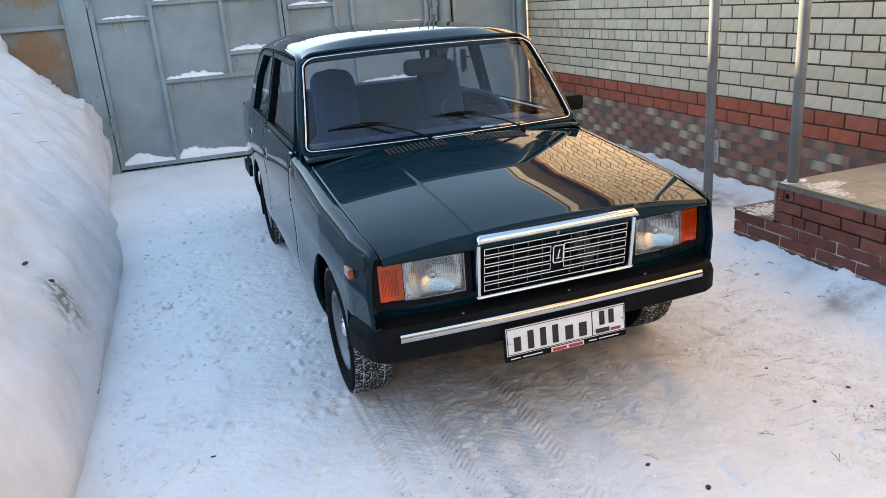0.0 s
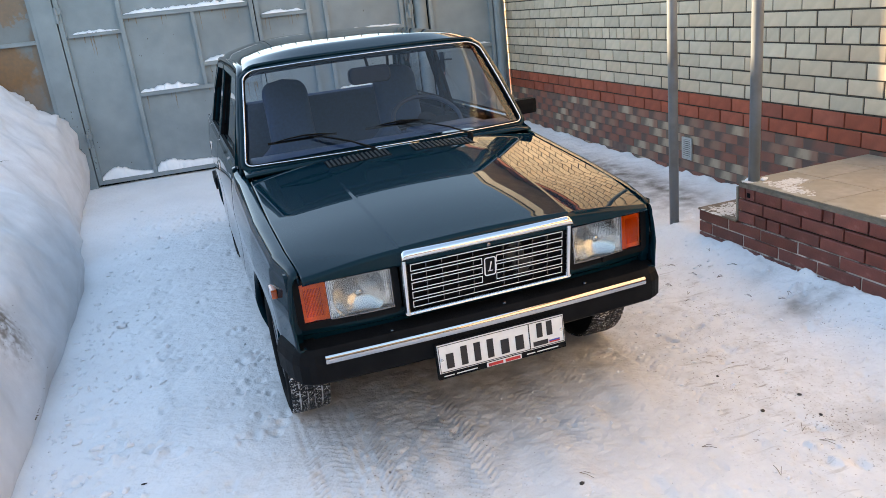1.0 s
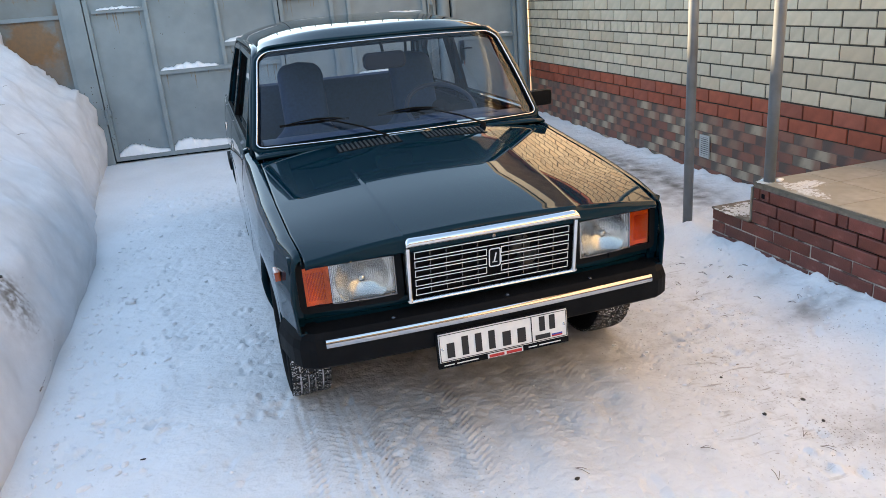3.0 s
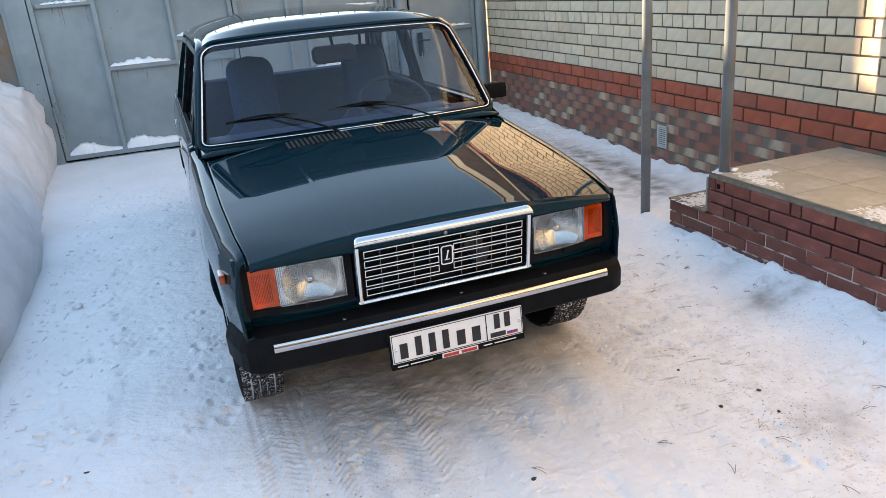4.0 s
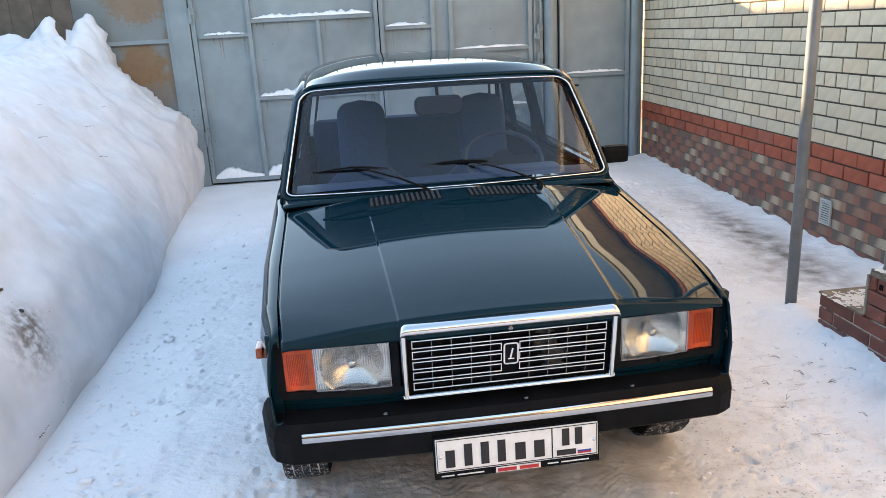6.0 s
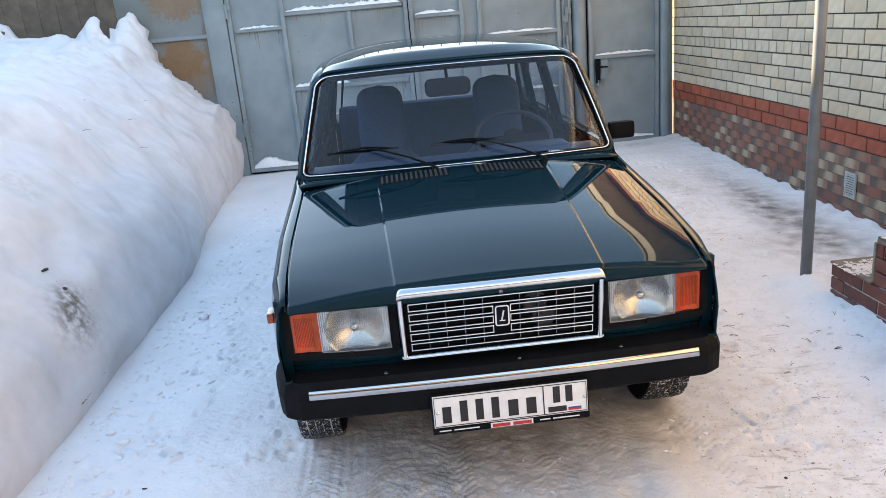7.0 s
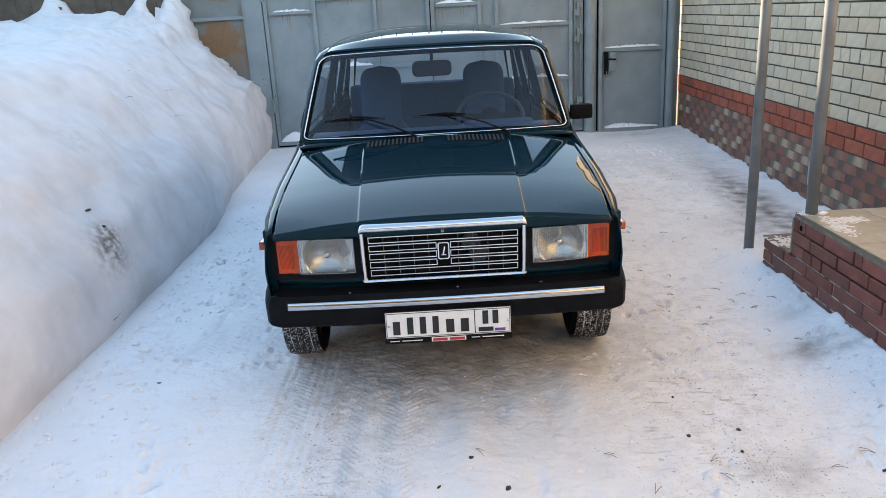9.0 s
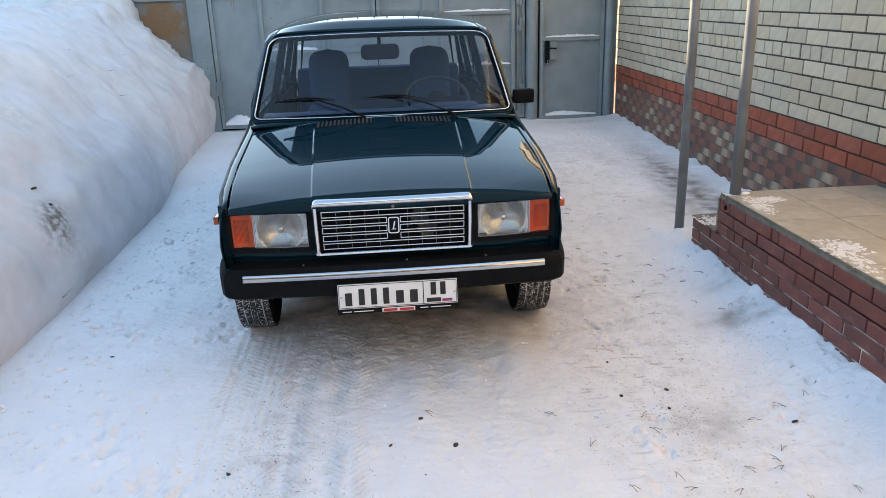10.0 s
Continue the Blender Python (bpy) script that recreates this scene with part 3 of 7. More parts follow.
# ---- snowbank along the drive ----
def build_snowbank():
    base = table([-8, -0.1, 1.2, 2.9, 4.1, 5.5, 6.6], [-1.9, -1.86, -1.86, -1.90, -2.10, -2.22, -2.29])
    ys = np.concatenate([np.linspace(-8, -1.5, 30), np.linspace(-1.45, 6.52, 500)])
    ds = np.concatenate([[-0.06, -0.03, 0.0], np.linspace(0.012, 0.2, 18), np.linspace(0.22, 1.5, 70), np.linspace(1.56, 5.0, 30)])
    Y, D = np.meshgrid(ys, ds, indexing="ij")
    B = np.vectorize(base)(Y) + 0.05 * hash_noise(Y, Y * 0, 0.9, 21) + 0.010 * hash_noise(Y, Y * 0 + 3, 3.0, 22)
    dd = np.clip(D, 0, None)
    foot = np.interp(Y, [-8, 1.3, 3.8, 5.0, 6.5], [0.33, 0.36, 0.40, 0.52, 0.80]) + 0.03 * hash_noise(Y, Y * 0 + 9, 0.7, 23)
    steep = np.interp(Y, [-8, 4.0, 6.5], [0.05, 0.06, 0.10])
    wall_part = foot * (1 - np.exp(-dd / steep))
    prof = wall_part + np.interp(Y, [3, 6.5], [1.02, 0.90]) * dd
    top = 1.50 + 0.22 * np.clip((Y - 3.4) / 2.8, 0, 1) + 0.10 * hash_noise(Y, D, 0.9, 24)
    prof = np.where(prof < top - 0.3, prof, top - 0.3 * np.exp(-(prof - top + 0.3) / 0.3))
    # the shoulder against the gate: a steep face, a ledge, and a second rise
    at_gate = np.interp(dd, [0, 0.02, 0.06, 0.12, 0.27, 0.42, 0.56, 0.75, 0.89, 1.0, 1.6, 5.0], [0, 0.36, 0.64, 0.86, 0.90, 1.02, 1.20, 1.37, 1.58, 1.66, 1.66, 1.66])
    w = np.clip((Y - 5.2) / 1.1, 0, 1)
    w = w * w * (3 - 2 * w)
    prof = prof * (1 - w) + at_gate * w
    X = B - np.where(D <= 0, 0.045 - 0.3 * D, D)
    Z = prof + driveway_height(X * 0, Y) + np.where(D <= 0, -0.05 + D, 0)
    Z += 0.20 * blob(X, Y, -3.47, 6.02, 0.11, 0.16) + 0.30 * blob(X, Y, -3.20, 6.30, 0.10, 0.22) + 0.28 * blob(X, Y, -4.52, 6.0, 0.14, 0.2)
    ragged = np.clip((Y - 6.1) / 0.35, 0, 1) * np.clip(prof / 0.1, 0, 1)
    # lumps and hollows, pushed out along the slope's own normal
    P = np.stack([X, Y, Z], -1)
    nrm = np.cross(np.gradient(P, axis=1), np.gradient(P, axis=0))
    nrm /= np.linalg.norm(nrm, axis=-1, keepdims=True) + 1e-9
    nrm *= np.sign(nrm[..., 2:3] + 1e-9)
    amp = np.clip((dd * 1.3 + wall_part) / 0.14, 0, 1)
    rough = np.zeros(X.shape)
    flat, hold = P.reshape(-1, 3), rough.reshape(-1)
    for k, p in enumerate(flat):
        v = Vector(p)
        hold[k] = 0.060 * noise.noise(v * 1.7) + 0.030 * noise.noise(v * 3.7) + 0.008 * noise.noise(v * 7.0) + 0.002 * noise.noise(v * 13.0) + 0.0008 * noise.noise(v * 24.0)
    crest = np.clip((prof - 1.38) / 0.2, 0, 1)
    rough = hold.reshape(X.shape) + crest * (0.17 * np.abs(hash_noise(X, Y, 4.0, 44)) + 0.09 * np.abs(hash_noise(X, Y, 9.0, 45)) - 0.03) + ragged * (0.12 * np.abs(hash_noise(Z * 1.0, Y * 0.3, 9.0, 46)) + 0.09 * np.abs(hash_noise(Z, X, 21.0, 47)) - 0.04)
    # soft hollows and clods left by the shovel
    rng = np.random.default_rng(27)
    for _ in range(150):
        i, j = rng.integers(60, 500), rng.integers(22, 100)
        r, k = rng.uniform(0.025, 0.10), rng.choice([-0.22, -0.16, 0.15])
        near = np.s_[max(0, i - 25):i + 26, max(0, j - 30):j + 31]
        gap = np.linalg.norm(P[near] - P[i, j], axis=-1)
        rough[near] += k * r * np.exp(-(gap / r) ** 2)
    P = P + nrm * (amp * rough)[..., None]
    X, Y, Z = P[..., 0], P[..., 1], P[..., 2]
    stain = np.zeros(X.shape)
    # soil low down; the three faint upper patches also tone down the sky-lit top
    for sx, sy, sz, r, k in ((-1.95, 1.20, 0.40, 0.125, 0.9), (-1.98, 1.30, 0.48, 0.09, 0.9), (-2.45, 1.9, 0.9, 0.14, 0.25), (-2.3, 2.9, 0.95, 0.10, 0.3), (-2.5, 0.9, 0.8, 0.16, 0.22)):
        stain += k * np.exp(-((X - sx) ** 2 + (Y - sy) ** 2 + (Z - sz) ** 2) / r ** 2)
    ny, nd = X.shape
    verts = np.stack([X, Y, Z], -1).reshape(-1, 3)
    i, j = np.meshgrid(np.arange(ny - 1), np.arange(nd - 1), indexing="ij")
    a = (i * nd + j).ravel()
    faces = np.stack([a, a + nd, a + nd + 1, a + 1], -1)
    ob = link_mesh("snowbank", verts.tolist(), faces.tolist(), BANKSNOW, smooth=True)
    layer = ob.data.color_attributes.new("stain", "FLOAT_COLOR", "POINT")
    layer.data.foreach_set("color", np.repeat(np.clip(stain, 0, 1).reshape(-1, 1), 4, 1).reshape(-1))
    tagged(ob, "tall steep bank of shovelled snow beside the drive", "snow bank", kind="structure")
    return verts


BANKSNOW = material("bank_snow", (0.672, 0.68, 0.70), 0.8, vary=0.05, scale=9.0, second=(0.575, 0.575, 0.583), second_scale=3.2, second_amount=(0.44, 0.74), bump=0.003, bump_scale=22.0)


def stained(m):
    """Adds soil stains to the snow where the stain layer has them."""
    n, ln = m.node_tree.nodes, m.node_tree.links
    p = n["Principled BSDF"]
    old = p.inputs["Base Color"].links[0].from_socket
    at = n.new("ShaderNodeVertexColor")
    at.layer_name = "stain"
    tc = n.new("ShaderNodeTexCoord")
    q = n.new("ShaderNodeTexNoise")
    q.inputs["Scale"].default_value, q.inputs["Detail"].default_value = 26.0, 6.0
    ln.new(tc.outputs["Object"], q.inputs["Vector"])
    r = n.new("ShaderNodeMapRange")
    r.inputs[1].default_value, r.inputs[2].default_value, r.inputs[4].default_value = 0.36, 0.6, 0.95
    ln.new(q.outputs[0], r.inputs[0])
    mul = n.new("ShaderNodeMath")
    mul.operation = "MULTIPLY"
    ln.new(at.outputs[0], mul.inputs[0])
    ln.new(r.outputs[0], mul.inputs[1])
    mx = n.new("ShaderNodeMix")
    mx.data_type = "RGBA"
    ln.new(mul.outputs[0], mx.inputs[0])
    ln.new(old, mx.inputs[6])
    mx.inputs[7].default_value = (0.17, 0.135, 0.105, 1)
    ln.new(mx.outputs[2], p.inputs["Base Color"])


def grained(m, size, depth):
    """Adds a second, finer relief of crumbs over the first."""
    n, ln = m.node_tree.nodes, m.node_tree.links
    p = n["Principled BSDF"]
    old = p.inputs["Normal"].links[0].from_socket
    tc = n.new("ShaderNodeTexCoord")
    q = n.new("ShaderNodeTexNoise")
    q.inputs["Scale"].default_value, q.inputs["Detail"].default_value, q.inputs["Roughness"].default_value = size, 5.0, 0.62
    ln.new(tc.outputs["Object"], q.inputs["Vector"])
    b = n.new("ShaderNodeBump")
    b.inputs["Distance"].default_value = depth
    ln.new(q.outputs[0], b.inputs["Height"])
    ln.new(old, b.inputs["Normal"])
    ln.new(b.outputs[0], p.inputs["Normal"])


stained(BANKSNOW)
grained(BANKSNOW, 60.0, 0.0016)
bank_points = build_snowbank()


# ---- brick wall of the house ----
WALL_X, WALL_END = 2.767, 7.6
GATE_Y = 6.53


def brick_mesh(name, length, height, depth, mat, bevel=0.004):
    """One brick, its face towards -x, centred at the origin in y and z; its chamfers are its own."""
    y, z, b = length / 2, height / 2, bevel
    v = [(0, -y, -z), (0, y, -z), (0, y, z), (0, -y, z), (-depth + b, -y, -z), (-depth + b, y, -z), (-depth + b, y, z), (-depth + b, -y, z),
         (-depth, -y + b, -z + b), (-depth, y - b, -z + b), (-depth, y - b, z - b), (-depth, -y + b, z - b)]
    f = [(0, 1, 5, 4), (1, 2, 6, 5), (2, 3, 7, 6), (3, 0, 4, 7), (4, 5, 9, 8), (5, 6, 10, 9), (6, 7, 11, 10), (7, 4, 8, 11), (8, 9, 10, 11)]
    me = bpy.data.meshes.new(name)
    me.from_pydata(v, [], f)
    me.materials.append(mat)
    me.update()
    return me


def joined(name, data, places, parent, label=""):
    """Many alike pieces as one mesh."""
    base = np.array([v.co[:] for v in data.vertices])
    polys = [tuple(p.vertices) for p in data.polygons]
    verts = np.concatenate([base + np.array(p) for p in places])
    faces = [tuple(i + k * len(base) for i in f) for k in range(len(places)) for f in polys]
    ob = link_mesh(name, verts.tolist(), faces, data.materials[0], parent, label)
    ob["kind"] = "stuff"
    return ob


def piece(name, data, parent, place, turn=None):
    ob = bpy.data.objects.new(name, data)
    scene.collection.objects.link(ob)
    ob.parent = parent
    ob.location = place
    if turn:
        ob.rotation_euler = turn
    return ob


wall_house = box_part("wall_house", (WALL_X, WALL_X + 0.4, -9.0, WALL_END, -0.1, 3.42), MORTAR, bevel=0)
tagged(wall_house, "house wall of pale brick over red and mottled bricks", "wall", kind="structure")
box_part("plinth_backing", (WALL_X - 0.004, WALL_X + 0.0, -9.0, WALL_END, -0.1, 0.512), PALEMORTAR, wall_house, bevel=0)


def lay_bricks():
    rng = np.random.default_rng(3)
    kinds = {
        "white": brick_mesh("pale_brick", 0.2515, 0.0890, 0.0065, WHITEBRICK, 0.003),
        "header": brick_mesh("pale_header", 0.1205, 0.0890, 0.0065, WHITEBRICK, 0.003),
        "red": brick_mesh("red_brick", 0.2515, 0.089, 0.012, REDBRICK, 0.003),
        "plinth": brick_mesh("mottled_brick", 0.2585, 0.0675, 0.006, PLINTH, 0.002),
    }
    near, rest = [], {k: [] for k in kinds}
    # (kind, height of the middle, pitch, a joint's y)
    rows = [("plinth", 0.517 - 0.0361 - 0.0722 * k, 0.263, 1.30 + 0.1315 * (k % 2)) for k in range(7)]
    rows += [("red", 0.567, 0.263, 1.362), ("red", 0.667, 0.263, 1.2305)]
    for k in range(27):
        header = k % 6 == 4
        rows.append(("red" if k > 24 else "header" if header else "white", 0.767 + 0.1 * k, 0.1315 if header else 0.263, 1.288 if header else (1.2305 if k % 2 else 1.362)))
    for kind, z, pitch, joint in rows:
        y = joint + pitch / 2 + pitch * int((WALL_END - joint) / pitch - 1)
        while y > -8.8:
            spot = (WALL_X + rng.uniform(-0.0022, 0.0022), y + rng.uniform(-0.002, 0.002), z + rng.uniform(-0.0012, 0.0012))
            visible = 0.2 < y < 6.55 and z < 1.8
            (near if visible else rest[kind]).append((kind, spot) if visible else spot)
            y -= pitch
    counts = {}
    for kind, spot in near:
        counts[kind] = counts.get(kind, 0) + 1
        if counts[kind] > 420:
            rest[kind].append(spot)
            continue
        piece("brick", kinds[kind], wall_house, spot)
    for kind, spots in rest.items():
        if spots:
            joined("brickwork", kinds[kind], spots, wall_house)


# eaves of the house, out of sight but mirrored in the paint
SOFFIT = material("soffit_board", (0.42, 0.31, 0.22), 0.7, vary=0.2, scale=8.0)
eaves = box_part("eaves", (WALL_X - 0.45, WALL_X + 0.6, -9.0, WALL_END, 3.42, 3.48), SOFFIT, bevel=0)
tagged(eaves, "brown boarded eaves of the house roof", "eaves", kind="structure")
box_part("fascia", (WALL_X - 0.47, WALL_X - 0.451, -9.0, WALL_END, 3.40, 3.575), PLASTER, eaves, "pale fascia board", bevel=0)
box_part("roof_slope", (WALL_X - 0.5, WALL_X + 4.0, -9.0, WALL_END, 3.58, 3.64), CONCRETE, eaves, bevel=0)

# vent grille in the plinth
def wall_vent(y, z):
    v = empty("wall_vent", "small pale plastic vent grille in the brick plinth", "vent", m=Matrix.Translation((WALL_X - 0.012, y, z)))
    bm = bmesh.new()
    for dims in ((-0.012, 0, -0.065, 0.065, 0.075, 0.09), (-0.012, 0, -0.065, 0.065, -0.09, -0.075), (-0.012, 0, -0.065, -0.052, -0.075, 0.075), (-0.012, 0, 0.052, 0.065, -0.075, 0.075)):
        add_box(bm, *dims)
    part("vent_frame", bm, VENTGREY, v)
    box_part("vent_backing", (-0.003, 0.001, -0.06, 0.06, -0.085, 0.085), RUBBER, v, bevel=0)
    for i in range(9):
        box_part("slat", (-0.01, -0.003, -0.052, 0.052, -0.072 + i * 0.0165, -0.062 + i * 0.0165), VENTGREY, v, bevel=0)


wall_vent(2.825, 0.262)

# ---- porch ----
PORCH = pose(1.832, 1.02, 0, 0, 0, 1.6)  # its far outer corner; it runs towards -y


def build_porch():
    porch = empty("porch", "brick porch with beige floor tiles and snow remnants", "porch", m=PORCH, kind="structure")
    box_part("core", (0.02, 1.25, -6.0, -0.02, -0.1, 0.458), MORTAR, porch, bevel=0)
    box_part("slab", (0.003, 1.2, -6.0, -0.003, 0.459, 0.478), DIRTYMORTAR, porch, "worn mortar edge", bevel=0.004)
    box_part("grout_bed", (0.006, 1.2, -6.0, -0.004, 0.478, 0.489), GROUT, porch, bevel=0)
    meshes = {}

    def tile(x0, x1, y0, y1):
        size = (round(x1 - x0, 3), round(y1 - y0, 3))
        if size not in meshes:
            tile_bm = add_box(bmesh.new(), -size[0] / 2, size[0] / 2, -size[1] / 2, size[1] / 2, 0, 0.008, bevel=0.0015)
            meshes[size] = bpy.data.meshes.new("tile")
            tile_bm.to_mesh(meshes[size])
            tile_bm.free()
            meshes[size].materials.append(TILE)
        piece("tile", meshes[size], porch, ((x0 + x1) / 2, (y0 + y1) / 2, 0.484))

    for x0, x1 in ((0.012, 0.343), (0.347, 0.675), (0.679, 0.92)):
        tile(x0, x1, -0.253, -0.008)
        for j in range(17):
            tile(x0, x1, -0.583 - 0.33 * j, -0.257 - 0.33 * j)
    box_part("lime_mortar", (0.009, 0.02, -6.0, -0.02, -0.1, 0.252), LIMEMORTAR, porch, "pale lime in the lower joints", bevel=0)
    box_part("step", (0.02, 1.2, -0.02, 0.325, -0.1, 0.248), MORTAR, porch, bevel=0)
    box_part("step_lime", (0.009, 0.02, -0.019, 0.325, -0.1, 0.245), LIMEMORTAR, porch, bevel=0)
    box_part("step_slab", (-0.004, 1.2, 0.012, 0.345, 0.250, 0.263), DIRTYMORTAR, porch, bevel=0.004)
    box_part("corner_mortar", (0.0, 0.02, 0.001, 0.013, 0.264, 0.458), CONCRETE, porch, "bare mortar at the corner", bevel=0.002)
    box_part("hole", (-0.0012, 0.004, -0.098, -0.076, 0.412, 0.437), DARK, porch, "small dark hole in a brick", bevel=0)
    rng = np.random.default_rng(31)

    def side(y0, y1, z, turned=False):
        """A brick of the outer face from y0 to y1, or of the faces towards the gate from x0 to x1."""
        length = round(abs(y1 - y0) - 0.010, 3)
        if length not in meshes:
            meshes[length] = brick_mesh("porch_brick", length, 0.0605, 0.018, PORCHBRICK, 0.003)
        place = ((y0 + y1) / 2, turned, z) if turned else (0.02 + rng.uniform(-0.0025, 0.002), (y0 + y1) / 2, z + rng.uniform(-0.001, 0.001))
        piece("brick", meshes[length], porch, place, (0, 0, -math.pi / 2) if turned else None)

    # the first joints of each course; full bricks follow
    starts = ((0.0, -0.055, -0.130, -0.328, -0.600, -0.668, -0.868), (0.0, -0.198), (0.0, -0.135, -0.225, -0.325), (0.345, 0.080, -0.182), (0.345, 0.225, -0.045, -0.315), (0.345, 0.090, -0.182), (0.345, 0.215, -0.050))
    for k, joints in enumerate(starts):
        joints = list(joints)
        while joints[-1] > -5.7:
            joints.append(joints[-1] - 0.268)
        for y0, y1 in zip(joints, joints[1:]):
            side(y0, y1, 0.428 - 0.070 * k)
    for k in range(7):
        for i in range(4):
            x0 = 0.002 + 0.268 * i - 0.134 * (k % 2) * (i > 0)
            side(x0, x0 + (0.134 if i == 0 and k % 2 else 0.268), 0.428 - 0.070 * k, turned=-0.02 if k < 3 else 0.325)
    return porch


def pipe_post(x, y, z0, label, z1=3.4):
    bm = bmesh.new()
    lathe(bm, [(z0, 0.0), (z0, 0.03), (z1, 0.03), (z1, 0.0)], 24, "z", (x, y, 0))
    ob = part("post", bm, POLE, None, "", True)
    ob.data.polygons.foreach_set("use_smooth", [True] * len(ob.data.polygons))
    return tagged(ob, label, "post", "canopy posts")


pipe_post(1.862, 1.681, 0.03, "grey painted steel pipe standing in the snow by the porch")
pipe_post(1.898, 1.03 - 0.06, 0.478, "grey painted steel pipe standing on the porch corner")

# ---- gate ----
PANEL_GAP = 0.004


def tube(bm, x0, x1, z0, z1, y0=GATE_Y - 0.05, y1=GATE_Y - PANEL_GAP):
    add_box(bm, x0, x1, y0, y1, z0, z1, bevel=0.004)


def gate_leaf(name, label, x0, x1, z0, z1, bars, category="gate"):
    """A sheet of steel with square tubes welded on: bars are (x0, x1, z0, z1)."""
    leaf = empty(name, label, category, m=Matrix.Translation((0, 0, 0)), kind="structure")
    box_part("sheet", (x0, x1, GATE_Y - PANEL_GAP, GATE_Y, z0, z1), GREYBLUE, leaf, bevel=0)
    w = 0.045
    for dims in ((x0, x0 + w, z0, z1), (x1 - w, x1, z0, z1), (x0 + w, x1 - w, z0, z0 + 0.05), (x0 + w, x1 - w, z1 - 0.05, z1)) + tuple(bars):
        bm = bmesh.new()
        tube(bm, *dims)
        part("tube", bm, GREYBLUE, leaf)
    return leaf


TOP = 2.35
GZ = 0.10
leaf_left = gate_leaf("gate_left", "grey-blue steel gate leaf with snow on its rails", -2.225, -0.24, GZ, TOP,
                      ((-1.64, -1.595, GZ + 0.05, TOP - 0.05), (-2.155, -1.64, 1.665, 1.705), (-1.595, -0.30, 0.985, 1.03), (-1.595, -0.30, 1.80, 1.845), (-0.91, -0.87, 1.03, 1.80), (-0.87, -0.30, 1.225, 1.27)))
leaf_right = gate_leaf("gate_right", "grey-blue steel gate leaf with welded tubes", -0.228, 1.455, GZ, TOP,
                       ((0.33, 0.375, GZ + 0.05, TOP - 0.05), (0.53, 0.575, GZ + 0.05, TOP - 0.05), (-0.17, 0.33, 1.655, 1.695), (0.575, 1.41, 1.375, 1.415), (0.575, 1.41, 0.74, 0.78)))
gate_leaf("door_1", "grey-blue steel wicket door with a lever handle", 1.766, 2.565, 0.07, TOP, ((1.811, 2.52, 1.035, 1.08),), "door")
side_panel = gate_leaf("gate_side_panel", "fixed grey-blue steel panel with large rust patches", -3.6, -2.43, 0.0, TOP, ((-3.555, -2.476, 1.64, 1.68),), "gate panel")


def rusty_sheet():
    """Gate paint with ragged rust patches and streaks below the rail."""
    m = GREYBLUE.copy()
    m.name = "rusty_gate_paint"
    n, ln = m.node_tree.nodes, m.node_tree.links
    p = n["Principled BSDF"]
    old = p.inputs["Base Color"].links[0].from_socket
    tc = n.new("ShaderNodeTexCoord")

    def ragged(scale, detail):
        q = n.new("ShaderNodeTexNoise")
        q.inputs["Scale"].default_value, q.inputs["Detail"].default_value, q.inputs["Roughness"].default_value = scale, detail, 0.6
        ln.new(tc.outputs["Object"], q.inputs["Vector"])
        return q.outputs[0]

    film = n.new("ShaderNodeMix")
    film.data_type = "RGBA"
    ln.new(ragged(3.0, 7.0), film.inputs[0])
    ln.new(old, film.inputs[6])
    film.inputs[7].default_value = (0.135, 0.125, 0.105, 1)
    old = film.outputs[2]
    # (x, z, half width, half height, strength, softness)
    for px, pz, rx, rz, strength, soft in ((-2.80, 1.42, 0.23, 0.19, 0.85, 0.45), (-2.68, 1.16, 0.12, 0.20, 0.45, 0.6), (-2.50, 1.40, 0.030, 0.32, 0.5, 0.6), (-2.76, 2.08, 0.30, 0.20, 0.6, 0.25)):
        mp = n.new("ShaderNodeMapping")
        mp.inputs["Location"].default_value = (-px / rx, 0, -pz / rz)
        mp.inputs["Scale"].default_value = (1 / rx, 0, 1 / rz)
        ln.new(tc.outputs["Object"], mp.inputs[0])
        dist = n.new("ShaderNodeVectorMath")
        dist.operation = "LENGTH"
        ln.new(mp.outputs[0], dist.inputs[0])
        add = n.new("ShaderNodeMath")
        add.operation = "MULTIPLY_ADD"
        ln.new(ragged(9.0 if pz < 2 else 26.0, 9.0), add.inputs[0])
        add.inputs[1].default_value = -1.7
        ln.new(dist.outputs["Value"], add.inputs[2])
        r = n.new("ShaderNodeMapRange")
        for k, v in ((1, 0.10), (2, 0.10 + soft), (3, strength), (4, 0.0)):
            r.inputs[k].default_value = v
        ln.new(add.outputs[0], r.inputs[0])
        tone = n.new("ShaderNodeMix")
        tone.data_type = "RGBA"
        ln.new(ragged(30.0, 6.0), tone.inputs[0])
        tone.inputs[6].default_value = (0.31, 0.135, 0.035, 1)
        tone.inputs[7].default_value = (0.12, 0.078, 0.042, 1)
        mx = n.new("ShaderNodeMix")
        mx.data_type = "RGBA"
        ln.new(r.outputs[0], mx.inputs[0])
        ln.new(old, mx.inputs[6])
        ln.new(tone.outputs[2], mx.inputs[7])
        old = mx.outputs[2]
    ln.new(old, p.inputs["Base Color"])
    return m


for ob in side_panel.children:
    if ob.name.startswith("sheet"):
        ob.data.materials[0] = rusty_sheet()


